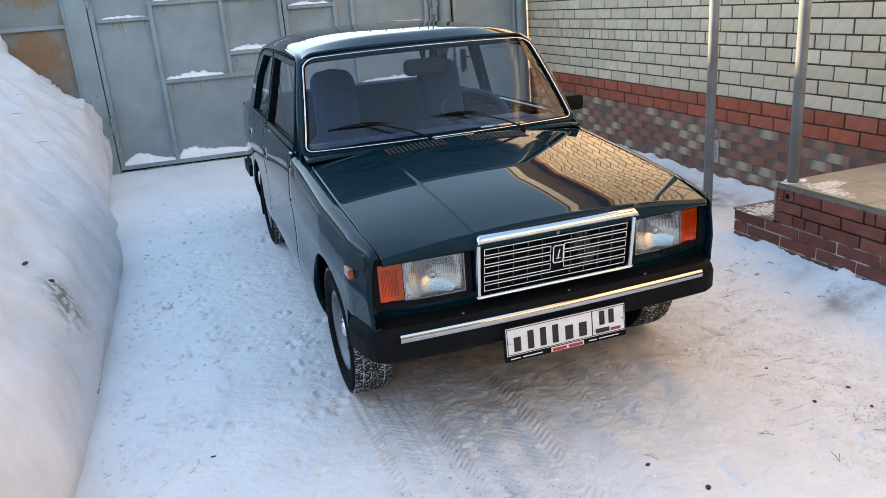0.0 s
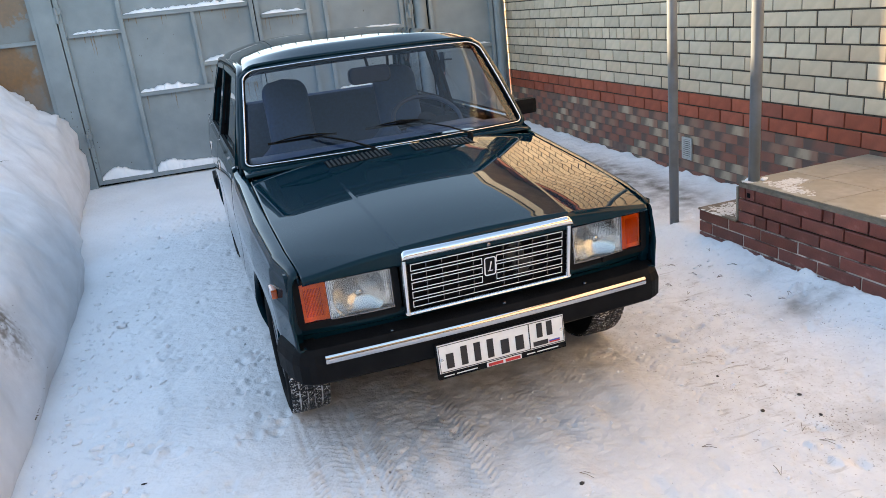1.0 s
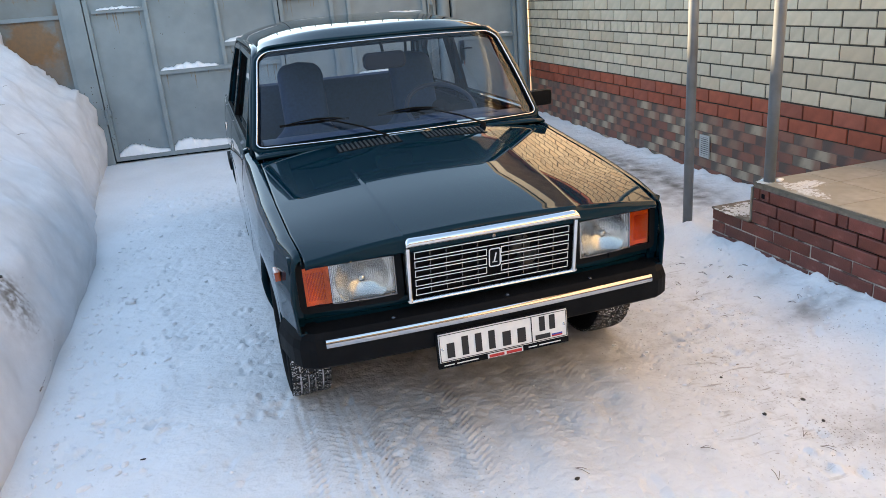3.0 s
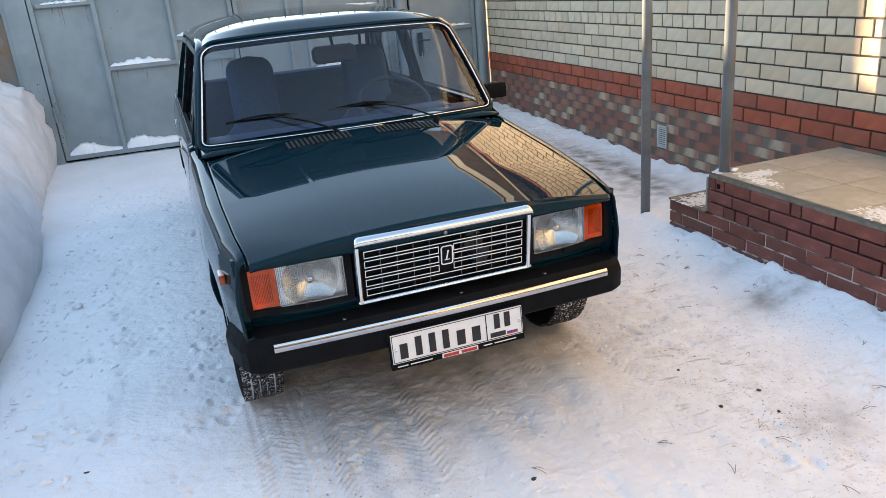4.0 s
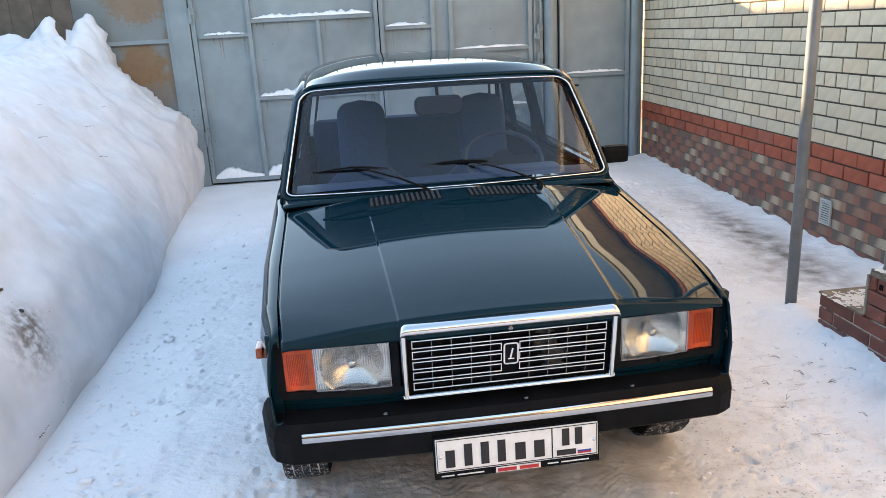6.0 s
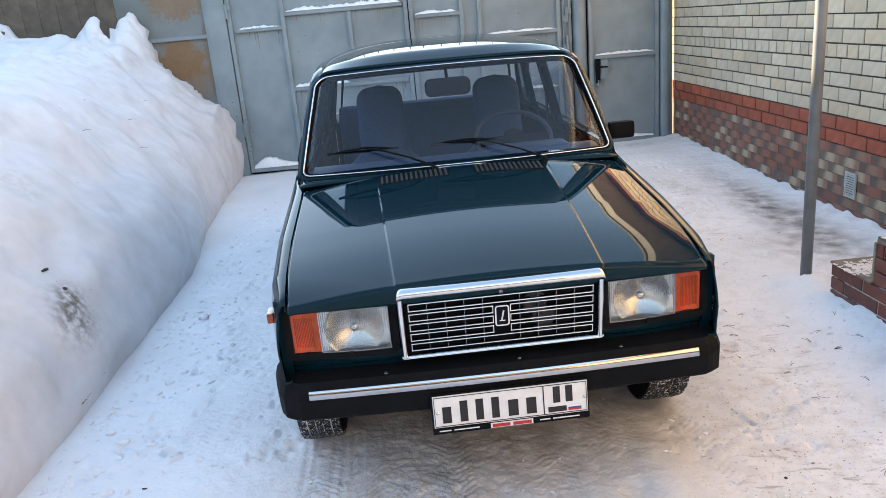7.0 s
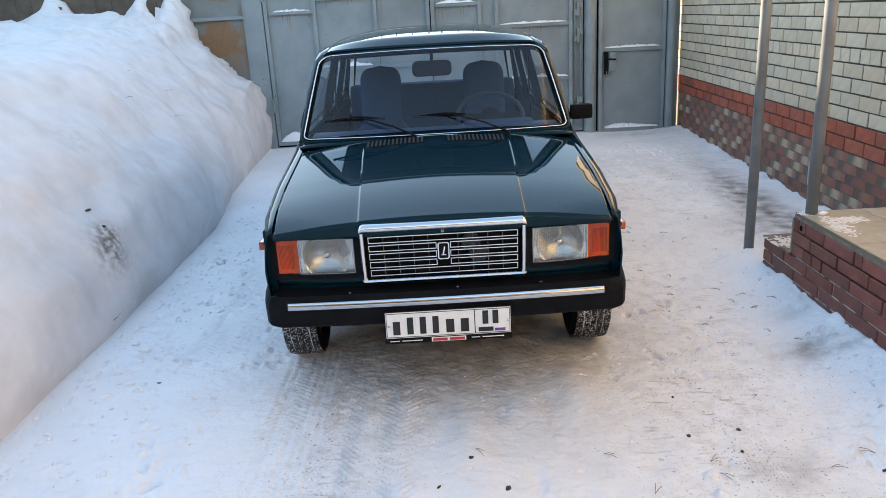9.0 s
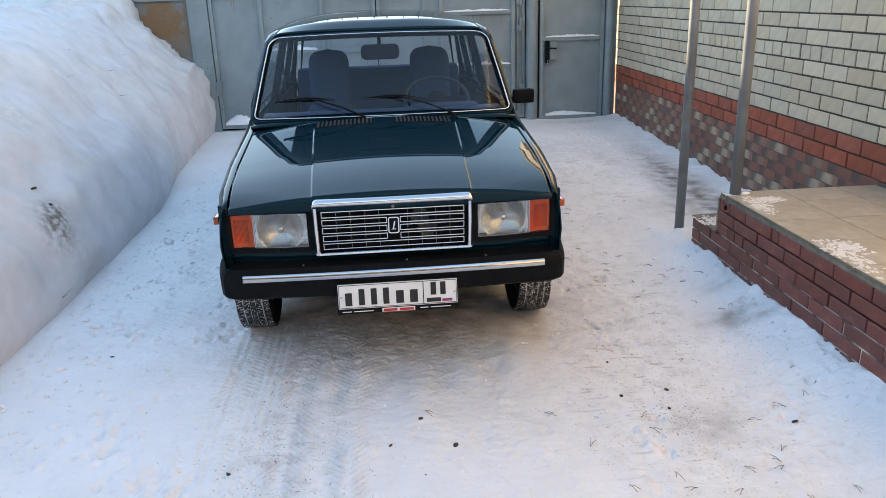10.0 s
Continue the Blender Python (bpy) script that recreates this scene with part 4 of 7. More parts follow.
def rust_streak(x, z, length, w):
    """A thin run of rust below a weld."""
    n = 8
    verts = []
    for i in range(n + 1):
        t = i / n
        ww = w * (1 - t) ** 0.7 + 0.0006
        dx = 0.0015 * math.sin(x * 40 + t * 5)
        verts += [(x - ww + dx, GATE_Y - PANEL_GAP - 0.0012, z - length * t), (x + ww + dx, GATE_Y - PANEL_GAP - 0.0012, z - length * t)]
    faces = [(2 * i, 2 * i + 1, 2 * i + 3, 2 * i + 2) for i in range(n)]
    return verts, faces


def rust_streaks(leaf, rails, seed):
    rng = np.random.default_rng(seed)
    V, F = [], []
    for x0, x1, z in rails:
        for _ in range(int(3 + (x1 - x0) * 8)):
            v, f = rust_streak(rng.uniform(x0 + 0.03, x1 - 0.03), z, rng.choice((0.04, 0.06, 0.09, 0.18)) * rng.uniform(0.7, 1.2), rng.uniform(0.002, 0.008))
            F += [tuple(i + len(V) for i in q) for q in f]
            V += v
    ob = link_mesh("rust_streaks", V, F, STREAK, leaf, "brown rust runs below the rails")
    ob["kind"] = "stuff"


def paint_chips(leaf, x0, x1, z0, z1, y, count, seed):
    """Small dark spots where the paint has flaked off the steel."""
    rng = np.random.default_rng(seed)
    V, F = [], []
    for _ in range(count):
        x, z, r = rng.uniform(x0, x1), rng.uniform(z0, z1), rng.uniform(0.002, 0.007)
        k, n = len(V), 7
        V += [(x + r * rng.uniform(0.5, 1.2) * math.cos(2 * math.pi * i / n), y - 0.001, z + r * rng.uniform(0.7, 1.8) * math.sin(2 * math.pi * i / n)) for i in range(n)]
        F.append(tuple(range(k, k + n)))
    ob = link_mesh("paint_chips", V, F, CHIP, leaf, "dark spots of flaked paint")
    ob["kind"] = "stuff"


CHIP = material("bare_steel", (0.06, 0.05, 0.043), 0.7, vary=0.3, scale=50.0)
STREAK = material("rust_run", (0.225, 0.165, 0.115), 0.8, vary=0.25, scale=30.0, second=(0.215, 0.235, 0.235), second_scale=25.0, second_amount=(0.4, 0.6))
rust_streaks(leaf_left, ((-2.15, -1.64, 1.665), (-1.59, -0.3, 0.985), (-1.59, -0.3, 1.80), (-0.86, -0.3, 1.225), (-1.59, -0.3, TOP - 0.05)), 61)
paint_chips(leaf_left, -2.15, -0.32, 0.25, 1.6, GATE_Y - PANEL_GAP, 26, 63)
paint_chips(leaf_left, -2.222, -2.185, 0.2, 0.95, GATE_Y - 0.05, 16, 64)
paint_chips(leaf_right, -0.15, 1.40, 0.3, 1.9, GATE_Y - PANEL_GAP, 20, 65)
rust_streaks(leaf_right, ((-0.17, 0.33, 1.655), (0.58, 1.4, 1.375), (0.58, 1.4, 0.74)), 62)


def spikes(leaf, x0, x1):
    """A row of short rods welded along the top of a leaf."""
    x = x0
    while x < x1:
        bm = bmesh.new()
        lathe(bm, [(TOP - 0.002, 0.009), (TOP + 0.10, 0.009), (TOP + 0.13, 0.0)], 8, "z", (x, GATE_Y - 0.027, 0))
        part("spike", bm, GREYBLUE, leaf)
        x += 0.21


spikes(leaf_left, -2.15, -0.25)
spikes(leaf_right, -0.10, 1.44)


def gate_post(x0, x1, name="gate_post", label="square grey-blue steel gate post"):
    bm = bmesh.new()
    add_box(bm, x0, x1, GATE_Y - 0.065, GATE_Y + 0.08, -0.05, TOP + 0.05, bevel=0.006)
    return tagged(part(name, bm, GREYBLUE), label, "gate post", kind="structure")


paint_chips(gate_post(-2.44, -2.235), -2.43, -2.245, 0.1, 0.95, GATE_Y - 0.065, 22, 66)
bm = bmesh.new()
lathe(bm, [(-0.05, 0.077), (TOP + 0.05, 0.077), (TOP + 0.05, 0.0)], 28, "z", (1.672, GATE_Y + 0.0, 0))
round_post = part("gate_post", bm, GREYBLUE, smooth=True)
round_post.data.set_sharp_from_angle(angle=radians(40))
tagged(round_post, "round grey-blue steel post between gate and wicket", "gate post", kind="structure")
bm = bmesh.new()
lathe(bm, [(-0.05, 0.06), (TOP, 0.06)], 24, "z", (2.635, GATE_Y - 0.02, 0))
tagged(part("gate_post", bm, GREYBLUE, smooth=True), "round grey-blue steel gate post at the brick wall", "gate post", kind="structure")
tagged(box_part("gate_infill", (2.66, 2.736, GATE_Y, GATE_Y + 0.06, -0.05, TOP), GREYBLUE), "narrow grey-blue steel strip beside the brick wall", "gate panel", kind="structure")


# added near-black sheet that makes the gaps round the leaves dark
tagged(box_part("gate_stop", (-2.42, 2.62, GATE_Y + 0.02, GATE_Y + 0.04, -0.05, TOP), DARK, bevel=0), "dark sheet added behind the gate leaves to blacken their gaps", "gate panel", kind="structure")


tagged(box_part("gate_strip", (1.465, 1.585, GATE_Y + 0.002, GATE_Y + 0.012, GZ, TOP), GREYBLUE, bevel=0), "grey-blue steel strip behind the gate hinges", "gate panel", kind="structure")


def handle_and_lock():
    h = empty("door_lever", "black lever handle on a grey lock box", "door handle", m=Matrix.Translation((1.86, GATE_Y - 0.055, 0.93)))
    box_part("lock_box", (0.03, 0.11, -0.03, 0.0, -0.12, 0.10), GREYBLUE, h)
    box_part("back_plate", (-0.03, 0.02, -0.018, 0.0, -0.16, 0.11), BLACK, h)
    bm = bmesh.new()
    sweep(bm, [(-0.005, -0.02, 0.02), (-0.005, -0.06, 0.02), (0.04, -0.065, 0.022), (0.10, -0.065, 0.018)], ring(0.009))
    part("lever", bm, BLACK, h, "", True)
    box_part("key", (-0.012, 0.0, -0.06, -0.018, -0.19, -0.12), CHROME, h, "keys hanging in the lock")


handle_and_lock()


def hinge(x, z, label="grey-blue welded gate hinge"):
    bm = bmesh.new()
    lathe(bm, [(z - 0.08, 0.0), (z - 0.08, 0.016), (z - 0.004, 0.016), (z - 0.004, 0.012), (z + 0.004, 0.012), (z + 0.004, 0.016), (z + 0.08, 0.016), (z + 0.08, 0.0)], 14, "z", (x, GATE_Y - 0.075, 0))
    add_box(bm, x - 0.05, x + 0.01, GATE_Y - 0.075, GATE_Y - 0.045, z - 0.07, z - 0.01)
    add_box(bm, x - 0.01, x + 0.05, GATE_Y - 0.075, GATE_Y - 0.045, z + 0.01, z + 0.07)
    tagged(part("hinge", bm, GREYBLUE, None, "", False), label, "hinge", "gate hinges")


for rx, rz0, rz1 in ((1.487, 0.2, 2.5), (1.553, 0.15, 2.55)):
    bm = bmesh.new()
    lathe(bm, [(rz0, 0.0), (rz0, 0.011), (rz1, 0.011), (rz1, 0.0)], 10, "z", (rx, GATE_Y - 0.03, 0))
    part("hinge_rod", bm, GREYBLUE, leaf_right, "", True)
for hx, hz in ((-2.217, 0.60), (-2.217, 1.9), (1.52, 0.45), (1.52, 1.25), (1.52, 1.55)):
    hinge(hx, hz)


def snow_ledge(x0, x1, z, depth=0.06, height=0.035, seed=0, full=False):
    """Snow lying on a gate rail."""
    rng = np.random.default_rng(seed)
    n = max(12, int((x1 - x0) / 0.013))
    bm = bmesh.new()
    rows = []
    k = 0.25 + 0.9 * rng.random(n)
    crumbs = 1 + 0.22 * np.convolve(np.pad(rng.normal(0, 1, n), 1, mode="edge"), np.ones(3) / 2, "valid")
    k = np.convolve(np.pad(k, 5, mode="edge"), np.ones(11) / 11, "valid") * np.sqrt(np.clip(np.minimum(np.arange(n), np.arange(n)[::-1]) / (3.0 if full else 15.0), 0.01, 1))
    if full:
        k = np.convolve(np.pad(k, 7, mode="edge"), np.ones(15) / 15, "valid") * (0.75 + 0.35 * np.sin(np.linspace(seed, seed + 5.5, n)))
    for i in range(n):
        x = lerp(x0, x1, i / (n - 1))
        hh = height * k[i] * 1.05 * (crumbs[i] if not full else 0.7 + 0.3 * crumbs[i])
        d = depth * (0.8 + 0.3 * rng.random())
        rows.append([bm.verts.new(q) for q in ((x, GATE_Y - 0.006, z - 0.002), (x, GATE_Y - 0.006, z + hh * 1.25), (x, GATE_Y - d * 0.45, z + hh), (x, GATE_Y - d * 0.85, z + hh * 0.55), (x, GATE_Y - d, z - 0.002))])
    for r0, r1 in zip(rows, rows[1:]):
        for j in range(4):
            bm.faces.new((r0[j], r0[j + 1], r1[j + 1], r1[j]))
    bm.faces.new(rows[0])
    bm.faces.new(rows[-1][::-1])
    tagged(part("snow_strip", bm, SNOW, None, "", True), "strip of white snow lying on a gate rail", "snow")


for i, (sx0, sx1, sz, sh) in enumerate(((-2.12, -1.66, 1.70, 0.03), (-1.58, -0.97, 1.03, 0.05), (-0.86, -0.4, 1.27, 0.05), (-1.58, -0.32, 1.845, 0.04), (-2.178, -1.642, GZ + 0.05, 0.11), (-1.593, -0.29, GZ + 0.05, 0.10),
                                     (-0.16, 0.3, 1.695, 0.035), (0.59, 1.40, 1.415, 0.02), (0.59, 1.40, 0.78, 0.03), (1.84, 2.5, 1.08, 0.025), (1.85, 2.5, 0.12, 0.05))):
    snow_ledge(sx0, sx1, sz, 0.06, sh, 40 + i, full=sz < 0.2)

# ---- fence behind the snow; added sun blockers and far side, out of sight ----
fence = empty("fence", "weathered grey-brown board fence behind the snow bank", "fence", kind="structure")
rngf = np.random.default_rng(8)
fx = -3.30
while fx > -7.5:
    w = rngf.uniform(0.17, 0.22)
    box_part("board", (fx - w, fx - 0.003, 6.16, 6.185, 0.3, 2.11 + 0.15 * (-3.3 - fx) + rngf.uniform(-0.02, 0.02)), WOOD, fence, m=None, bevel=0.003)
    fx -= w
for sx, tilt in ((-4.43, 14), (-3.36, 12)):
    box_part("stake", (-0.045, 0.045, -0.012, 0.012, -0.35, 0.13), WOOD, fence, m=pose(sx, 5.93, 1.76, 6, tilt, 0))
box_part("fence_rail", (-7.5, -3.32, 6.19, 6.24, 1.85, 1.93), WOOD, fence)
box_part("snow_cap", (-4.3, 0.0, -0.03, 0.05, 0.0, 0.035), SNOW, fence, "snow lying along the top", bevel=0.012, m=pose(-3.32, 6.17, 2.118, 0, 8.5, 0))

# unseen walls added beyond the fence to set the sun's shadow edge
def sun_blocker(name, y0, y1, height, label):
    s = box_part(name, (-7.35, -7.2, y0, y1, -0.1, height), PLASTER, bevel=0)
    return tagged(s, label, "wall", kind="structure")


sun_blocker("wall_neighbour", -14.0, 10.82, 3.68, "unseen plastered wall added to block the low sun")
sun_blocker("wall_neighbour_tall", 10.83, 16.25, 4.5, "tall unseen plastered wall added to block the low sun")


# unseen dark wall, added to close off the surroundings behind the camera
tagged(box_part("wall_street", (-7.2, WALL_X, -9.15, -9.0, -0.1, 4.0), WOOD, bevel=0), "unseen dark boarded wall added behind the camera", "wall", kind="structure")

# ---- grit, needles and lumps on the snow ----
ground_points = None


def settle(cloud, x, y):
    """The surface point next to (x, y)."""
    if cloud is None:
        i, j = np.searchsorted(GRID["xs"], x), np.searchsorted(GRID["ys"], y)
        return np.array((GRID["xs"][i], GRID["ys"][j], GRID["z"][i, j]))
    d = (cloud[:, 0] - x) ** 2 + (cloud[:, 1] - y) ** 2
    return cloud[np.argmin(d)]


ICO = bmesh.new()
bmesh.ops.create_icosphere(ICO, subdivisions=1, radius=1.0)
ICO_VERTS, ICO_FACES = np.array([v.co[:] for v in ICO.verts]), [tuple(v.index for v in f.verts) for f in ICO.faces]
ICO.free()


def chunk(rng, c, r):
    """A small irregular lump, longer one way than the other."""
    base = ICO_VERTS * rng.uniform(0.55, 1.15, (len(ICO_VERTS), 1)) * r * np.array((rng.uniform(0.9, 1.7), rng.uniform(0.6, 1.0), rng.uniform(0.4, 0.8)))
    a = rng.uniform(0, 6.3)
    rot = np.array([[math.cos(a), -math.sin(a), 0], [math.sin(a), math.cos(a), 0], [0, 0, 1]])
    return base @ rot.T + c + np.array([0, 0, r * 0.2]), ICO_FACES


def scatter(name, label, mat, zones, seed, cloud):
    """Grit in zones of (x, y, spread x, spread y, count, size)."""
    rng = np.random.default_rng(seed)
    V, F = [], []
    for x, y, sx, sy, n, size in zones:
        for _ in range(n):
            c = settle(cloud, x + rng.normal() * sx, y + rng.normal() * sy)
            v, f = chunk(rng, c, size * 0.62 * rng.uniform(0.2, 1.0) ** 1.6)
            F += [tuple(i + len(V) for i in q) for q in f]
            V += v.tolist()
    ob = link_mesh(name, V, F, mat)
    return tagged(ob, label, "snow" if "snow" in name else "grit", kind="stuff")


scatter("grit", "dark grit and soil crumbs scattered on trodden snow", DIRT, ((0.95, -0.1, 0.06, 0.45, 200, 0.0036), (1.12, -0.55, 0.08, 0.07, 260, 0.0045), (1.25, -0.7, 0.35, 0.5, 70, 0.003), (-0.50, -0.6, 0.14, 0.55, 300, 0.0042), (-0.25, -0.1, 0.10, 0.35, 220, 0.0045),
        (0.2, -0.8, 0.6, 0.5, 70, 0.005), (1.3, 0.6, 0.3, 0.6, 60, 0.0035), (-1.2, 1.0, 0.35, 1.5, 60, 0.005), (0.0, -1.5, 1.0, 0.4, 60, 0.005), (1.6, 0.2, 0.15, 0.12, 90, 0.005), (1.62, -0.05, 0.10, 0.10, 120, 0.004), (1.5, 3.5, 0.5, 1.3, 160, 0.008)), 71, ground_points)
scatter("soil_crumbs", "brown soil crumbs stuck to the snow bank", DIRT, ((-1.93, 1.20, 0.03, 0.09, 110, 0.006), (-1.98, 1.28, 0.04, 0.08, 70, 0.005), (-2.4, 2.5, 0.3, 1.5, 25, 0.004), (-1.84, 0.95, 0.02, 0.04, 14, 0.012)), 72, bank_points)
STONE = material("pebble", (0.05, 0.042, 0.036), 0.8, vary=0.3, scale=60.0)
rngs = np.random.default_rng(17)
for sx, sy, sr in ((0.907, -0.322, 0.012), (1.10, -0.287, 0.011), (0.922, -0.025, 0.010), (1.06, -0.448, 0.012), (0.074, -0.453, 0.011), (-0.05, -0.60, 0.009), (0.2, -0.62, 0.012), (-1.40, 0.302, 0.009), (1.5, -0.6, 0.011), (-0.62, -0.72, 0.012)):
    v, f = chunk(rngs, settle(ground_points, sx, sy), sr)
    tagged(link_mesh("pebble", v.tolist(), f, STONE), "small dark pebble lying on the snow", "pebble", "pebbles on the snow")
for sx, sy, sr in ((-2.12, 1.38, 0.019), (-2.03, 1.33, 0.015)):
    v, f = chunk(rngs, settle(bank_points, sx, sy), sr)
    tagged(link_mesh("pebble", v.tolist(), f, STONE), "dark lump of soil stuck in the snow bank", "pebble", "pebbles on the snow")


def needles(name, label, places, seed, cloud, size=0.05):
    """Fallen conifer needles: pairs of thin curved stalks."""
    rng = np.random.default_rng(seed)
    bm = bmesh.new()
    for x, y in places:
        c = Vector(settle(cloud, x, y)) + Vector((0, 0, 0.004))
        a = rng.uniform(0, 6.3)
        for spread in (-0.25, 0.2):
            ln_ = size * rng.uniform(0.6, 1.2)
            d = Vector((math.cos(a + spread), math.sin(a + spread), 0))
            sweep(bm, [c, c + d * ln_ * 0.5 + Vector((0, 0, 0.006)), c + d * ln_ + Vector((0, 0, 0.002))], ring(0.0011, 3))
    ob = part(name, bm, DIRT)
    return tagged(ob, label, "twigs", kind="stuff")


rngn = np.random.default_rng(19)
needles("pine_needles", "fallen dark conifer needles on the snow", [(rngn.uniform(0.9, 1.75), rngn.uniform(-1.2, 2.6)) for _ in range(55)] + [(rngn.uniform(-1.3, 1.0), rngn.uniform(-1.8, -0.3)) for _ in range(22)], 81, ground_points)
needles("bank_needles", "fallen dark conifer needles on the snow bank", [(-2.43, 3.75), (-2.66, 4.2), (-2.75, 4.9), (-2.6, 3.2), (-2.85, 3.9), (-2.8, 3.4), (-2.35, 2.4), (-2.9, 4.5)], 82, bank_points, 0.07)

# crumbs and clods of snow fallen from the bank and off shoes
CRUMB = material("snow_crumb", (0.80, 0.81, 0.83), 0.75, vary=0.05, scale=40.0)
scatter("snow_crumbs", "crumbs of snow lying loose on the trodden drive", CRUMB, ((-1.78, 1.2, 0.05, 1.6, 240, 0.030), (-1.55, 0.8, 0.12, 1.3, 170, 0.034), (-1.3, 0.6, 0.25, 1.4, 120, 0.020), (-1.1, -0.8, 0.3, 0.5, 60, 0.018), (1.5, 0.2, 0.25, 0.9, 90, 0.020), (0.75, 0.0, 0.12, 0.3, 70, 0.018), (0.1, -0.3, 0.3, 0.3, 40, 0.014), (1.72, 0.2, 0.06, 0.6, 90, 0.024)), 73, ground_points)
for cx_, cy_, r in ((-1.62, 2.02, 0.036), (-1.58, 1.2, 0.02), (-1.45, 2.6, 0.024), (-1.66, 3.1, 0.028), (-1.35, 1.6, 0.018), (-1.7, 0.75, 0.02), (-1.5, 3.9, 0.02), (-1.2, 2.2, 0.016)):
    bm = bmesh.new()
    bmesh.ops.create_icosphere(bm, subdivisions=2, radius=r)
    p = settle(ground_points, cx_, cy_)
    for v in bm.verts:
        k = 0.8 + 0.9 * noise.noise(v.co * 60 + Vector((cx_ * 7, cy_ * 5, 0)))
        v.co = Vector((v.co.x * k * 1.1, v.co.y * k, v.co.z * k * 0.75)) + Vector(p) + Vector((0, 0, r * 0.2))
    tagged(part("snow_clod", bm, SNOW, None, "", True), "clod of snow fallen from the bank", "snow", "snow clods")


OLDSNOW = material("thin_old_snow", (0.64, 0.62, 0.595), 0.7, vary=0.08, scale=30.0)


for lx, ly, lr in ((0.115, -0.075, 0.018), (0.05, -0.02, 0.014)):
    bm = bmesh.new()
    bmesh.ops.create_icosphere(bm, subdivisions=2, radius=lr)
    for v in bm.verts:
        k = 1 + 0.6 * noise.noise(v.co * 40 + Vector((lx * 90, 0, 0)))
        v.co = PORCH @ (Vector((v.co.x * k * 1.5, v.co.y * k, max(v.co.z, -lr * 0.3) * k * 0.7)) + Vector((lx, ly, 0.492 + lr * 0.2)))
    tagged(part("snow_clod", bm, SNOW, None, "", True), "small lump of snow at the foot of the post", "snow", "snow clods")


def snow_patch(x, y, rx, ry, seed, base_z, count=260, size=1.0):
    """Thin remnants of snow: many small flakes and crusts close together."""
    rng = np.random.default_rng(seed)
    V, F = [], []
    for _ in range(count):
        px, py = np.clip(rng.normal(0, 0.5, 2), -1.1, 1.1) * (rx, ry)
        r = size * rng.uniform(0.0015, 0.009) * rng.uniform(0.5, 1.0)
        n = 9
        ph, st = rng.uniform(0, 6.3), rng.uniform(0.6, 1.8)
        k = len(V)
        V.append((px, py, 0.0012 + r * 0.12))
        for i in range(n):
            a_ = 2 * math.pi * i / n
            q = r * (1 + 0.3 * math.sin(3 * a_ + ph) + rng.uniform(-0.2, 0.2))
            V.append((px + q * math.cos(a_), py + q * math.sin(a_) * st, 0.0))
        F += [(k, k + 1 + i, k + 1 + (i + 1) % n) for i in range(n)]
    ob = link_mesh("snow_patch", V, F, OLDSNOW, smooth=True)
    ob.matrix_world = PORCH @ Matrix.Translation((x, y, base_z))
    return tagged(ob, "thin ragged patch of old snow on the porch tiles", "snow", kind="stuff")


for k, (sx, sy, rx, ry) in enumerate(((0.09, -0.30, 0.05, 0.16), (0.19, -0.20, 0.07, 0.06), (0.06, -1.15, 0.05, 0.22), (0.14, -1.02, 0.06, 0.10), (0.05, -1.9, 0.04, 0.18), (0.05, -0.05, 0.04, 0.03))):
    snow_patch(sx, sy, rx, ry, 90 + k, 0.492, 210, 1.5)
snow_patch(0.25, 0.18, 0.24, 0.11, 99, 0.2635, 1100, 2.0)


# ---- the car: its own frame has x across, y from nose to tail, z up ----
car = empty("car", "dark green old four-door saloon parked on the snow", "car", m=pose(0, 0, 0.0, 0.35, 0, TURN))

half_width = table([0.0, 0.08, 0.16, 0.30, 0.7, 1.5, 3.3, 3.8, 4.02, 4.1], [0.728, 0.742, 0.758, 0.785, 0.806, 0.810, 0.808, 0.793, 0.773, 0.753])
belt = table([0.085, 0.10, 0.125, 0.18, 0.26, 0.6, 1.25, 1.45, 2.4, 3.4, 4.1], [0.759, 0.772, 0.785, 0.796, 0.807, 0.848, 0.918, 0.938, 0.946, 0.952, 0.935])
hood_base = table([0.0, 0.07, 0.6, 1.25, 1.45], [0.780, 0.788, 0.848, 0.918, 0.938])
AXLES = (0.685, 3.105)
ARCH_R = 0.335


def side_x(y, z):
    """Half width of the body side at a height: tucked in at the sill, a crease at the shoulder."""
    s = (z - 0.2) / (belt(y) - 0.2)
    x = half_width(y)
    if s < 0.3:
        x -= 0.045 * ((0.3 - s) / 0.3) ** 2
    if s > 0.70:
        q = (s - 0.70) / 0.30
        x -= 0.014 * q + 0.018 * q ** 3
    elif s > 0.3:
        x -= 0.010 * math.sin(math.pi * (s - 0.3) / 0.4) * 0.6
    return x


def low_edge(y, sill):
    z = sill
    for yc in AXLES:
        d = ARCH_R ** 2 - (y - yc) ** 2
        if d > 0:
            z = max(z, 0.29 + math.sqrt(d) * 0.98)
    return z


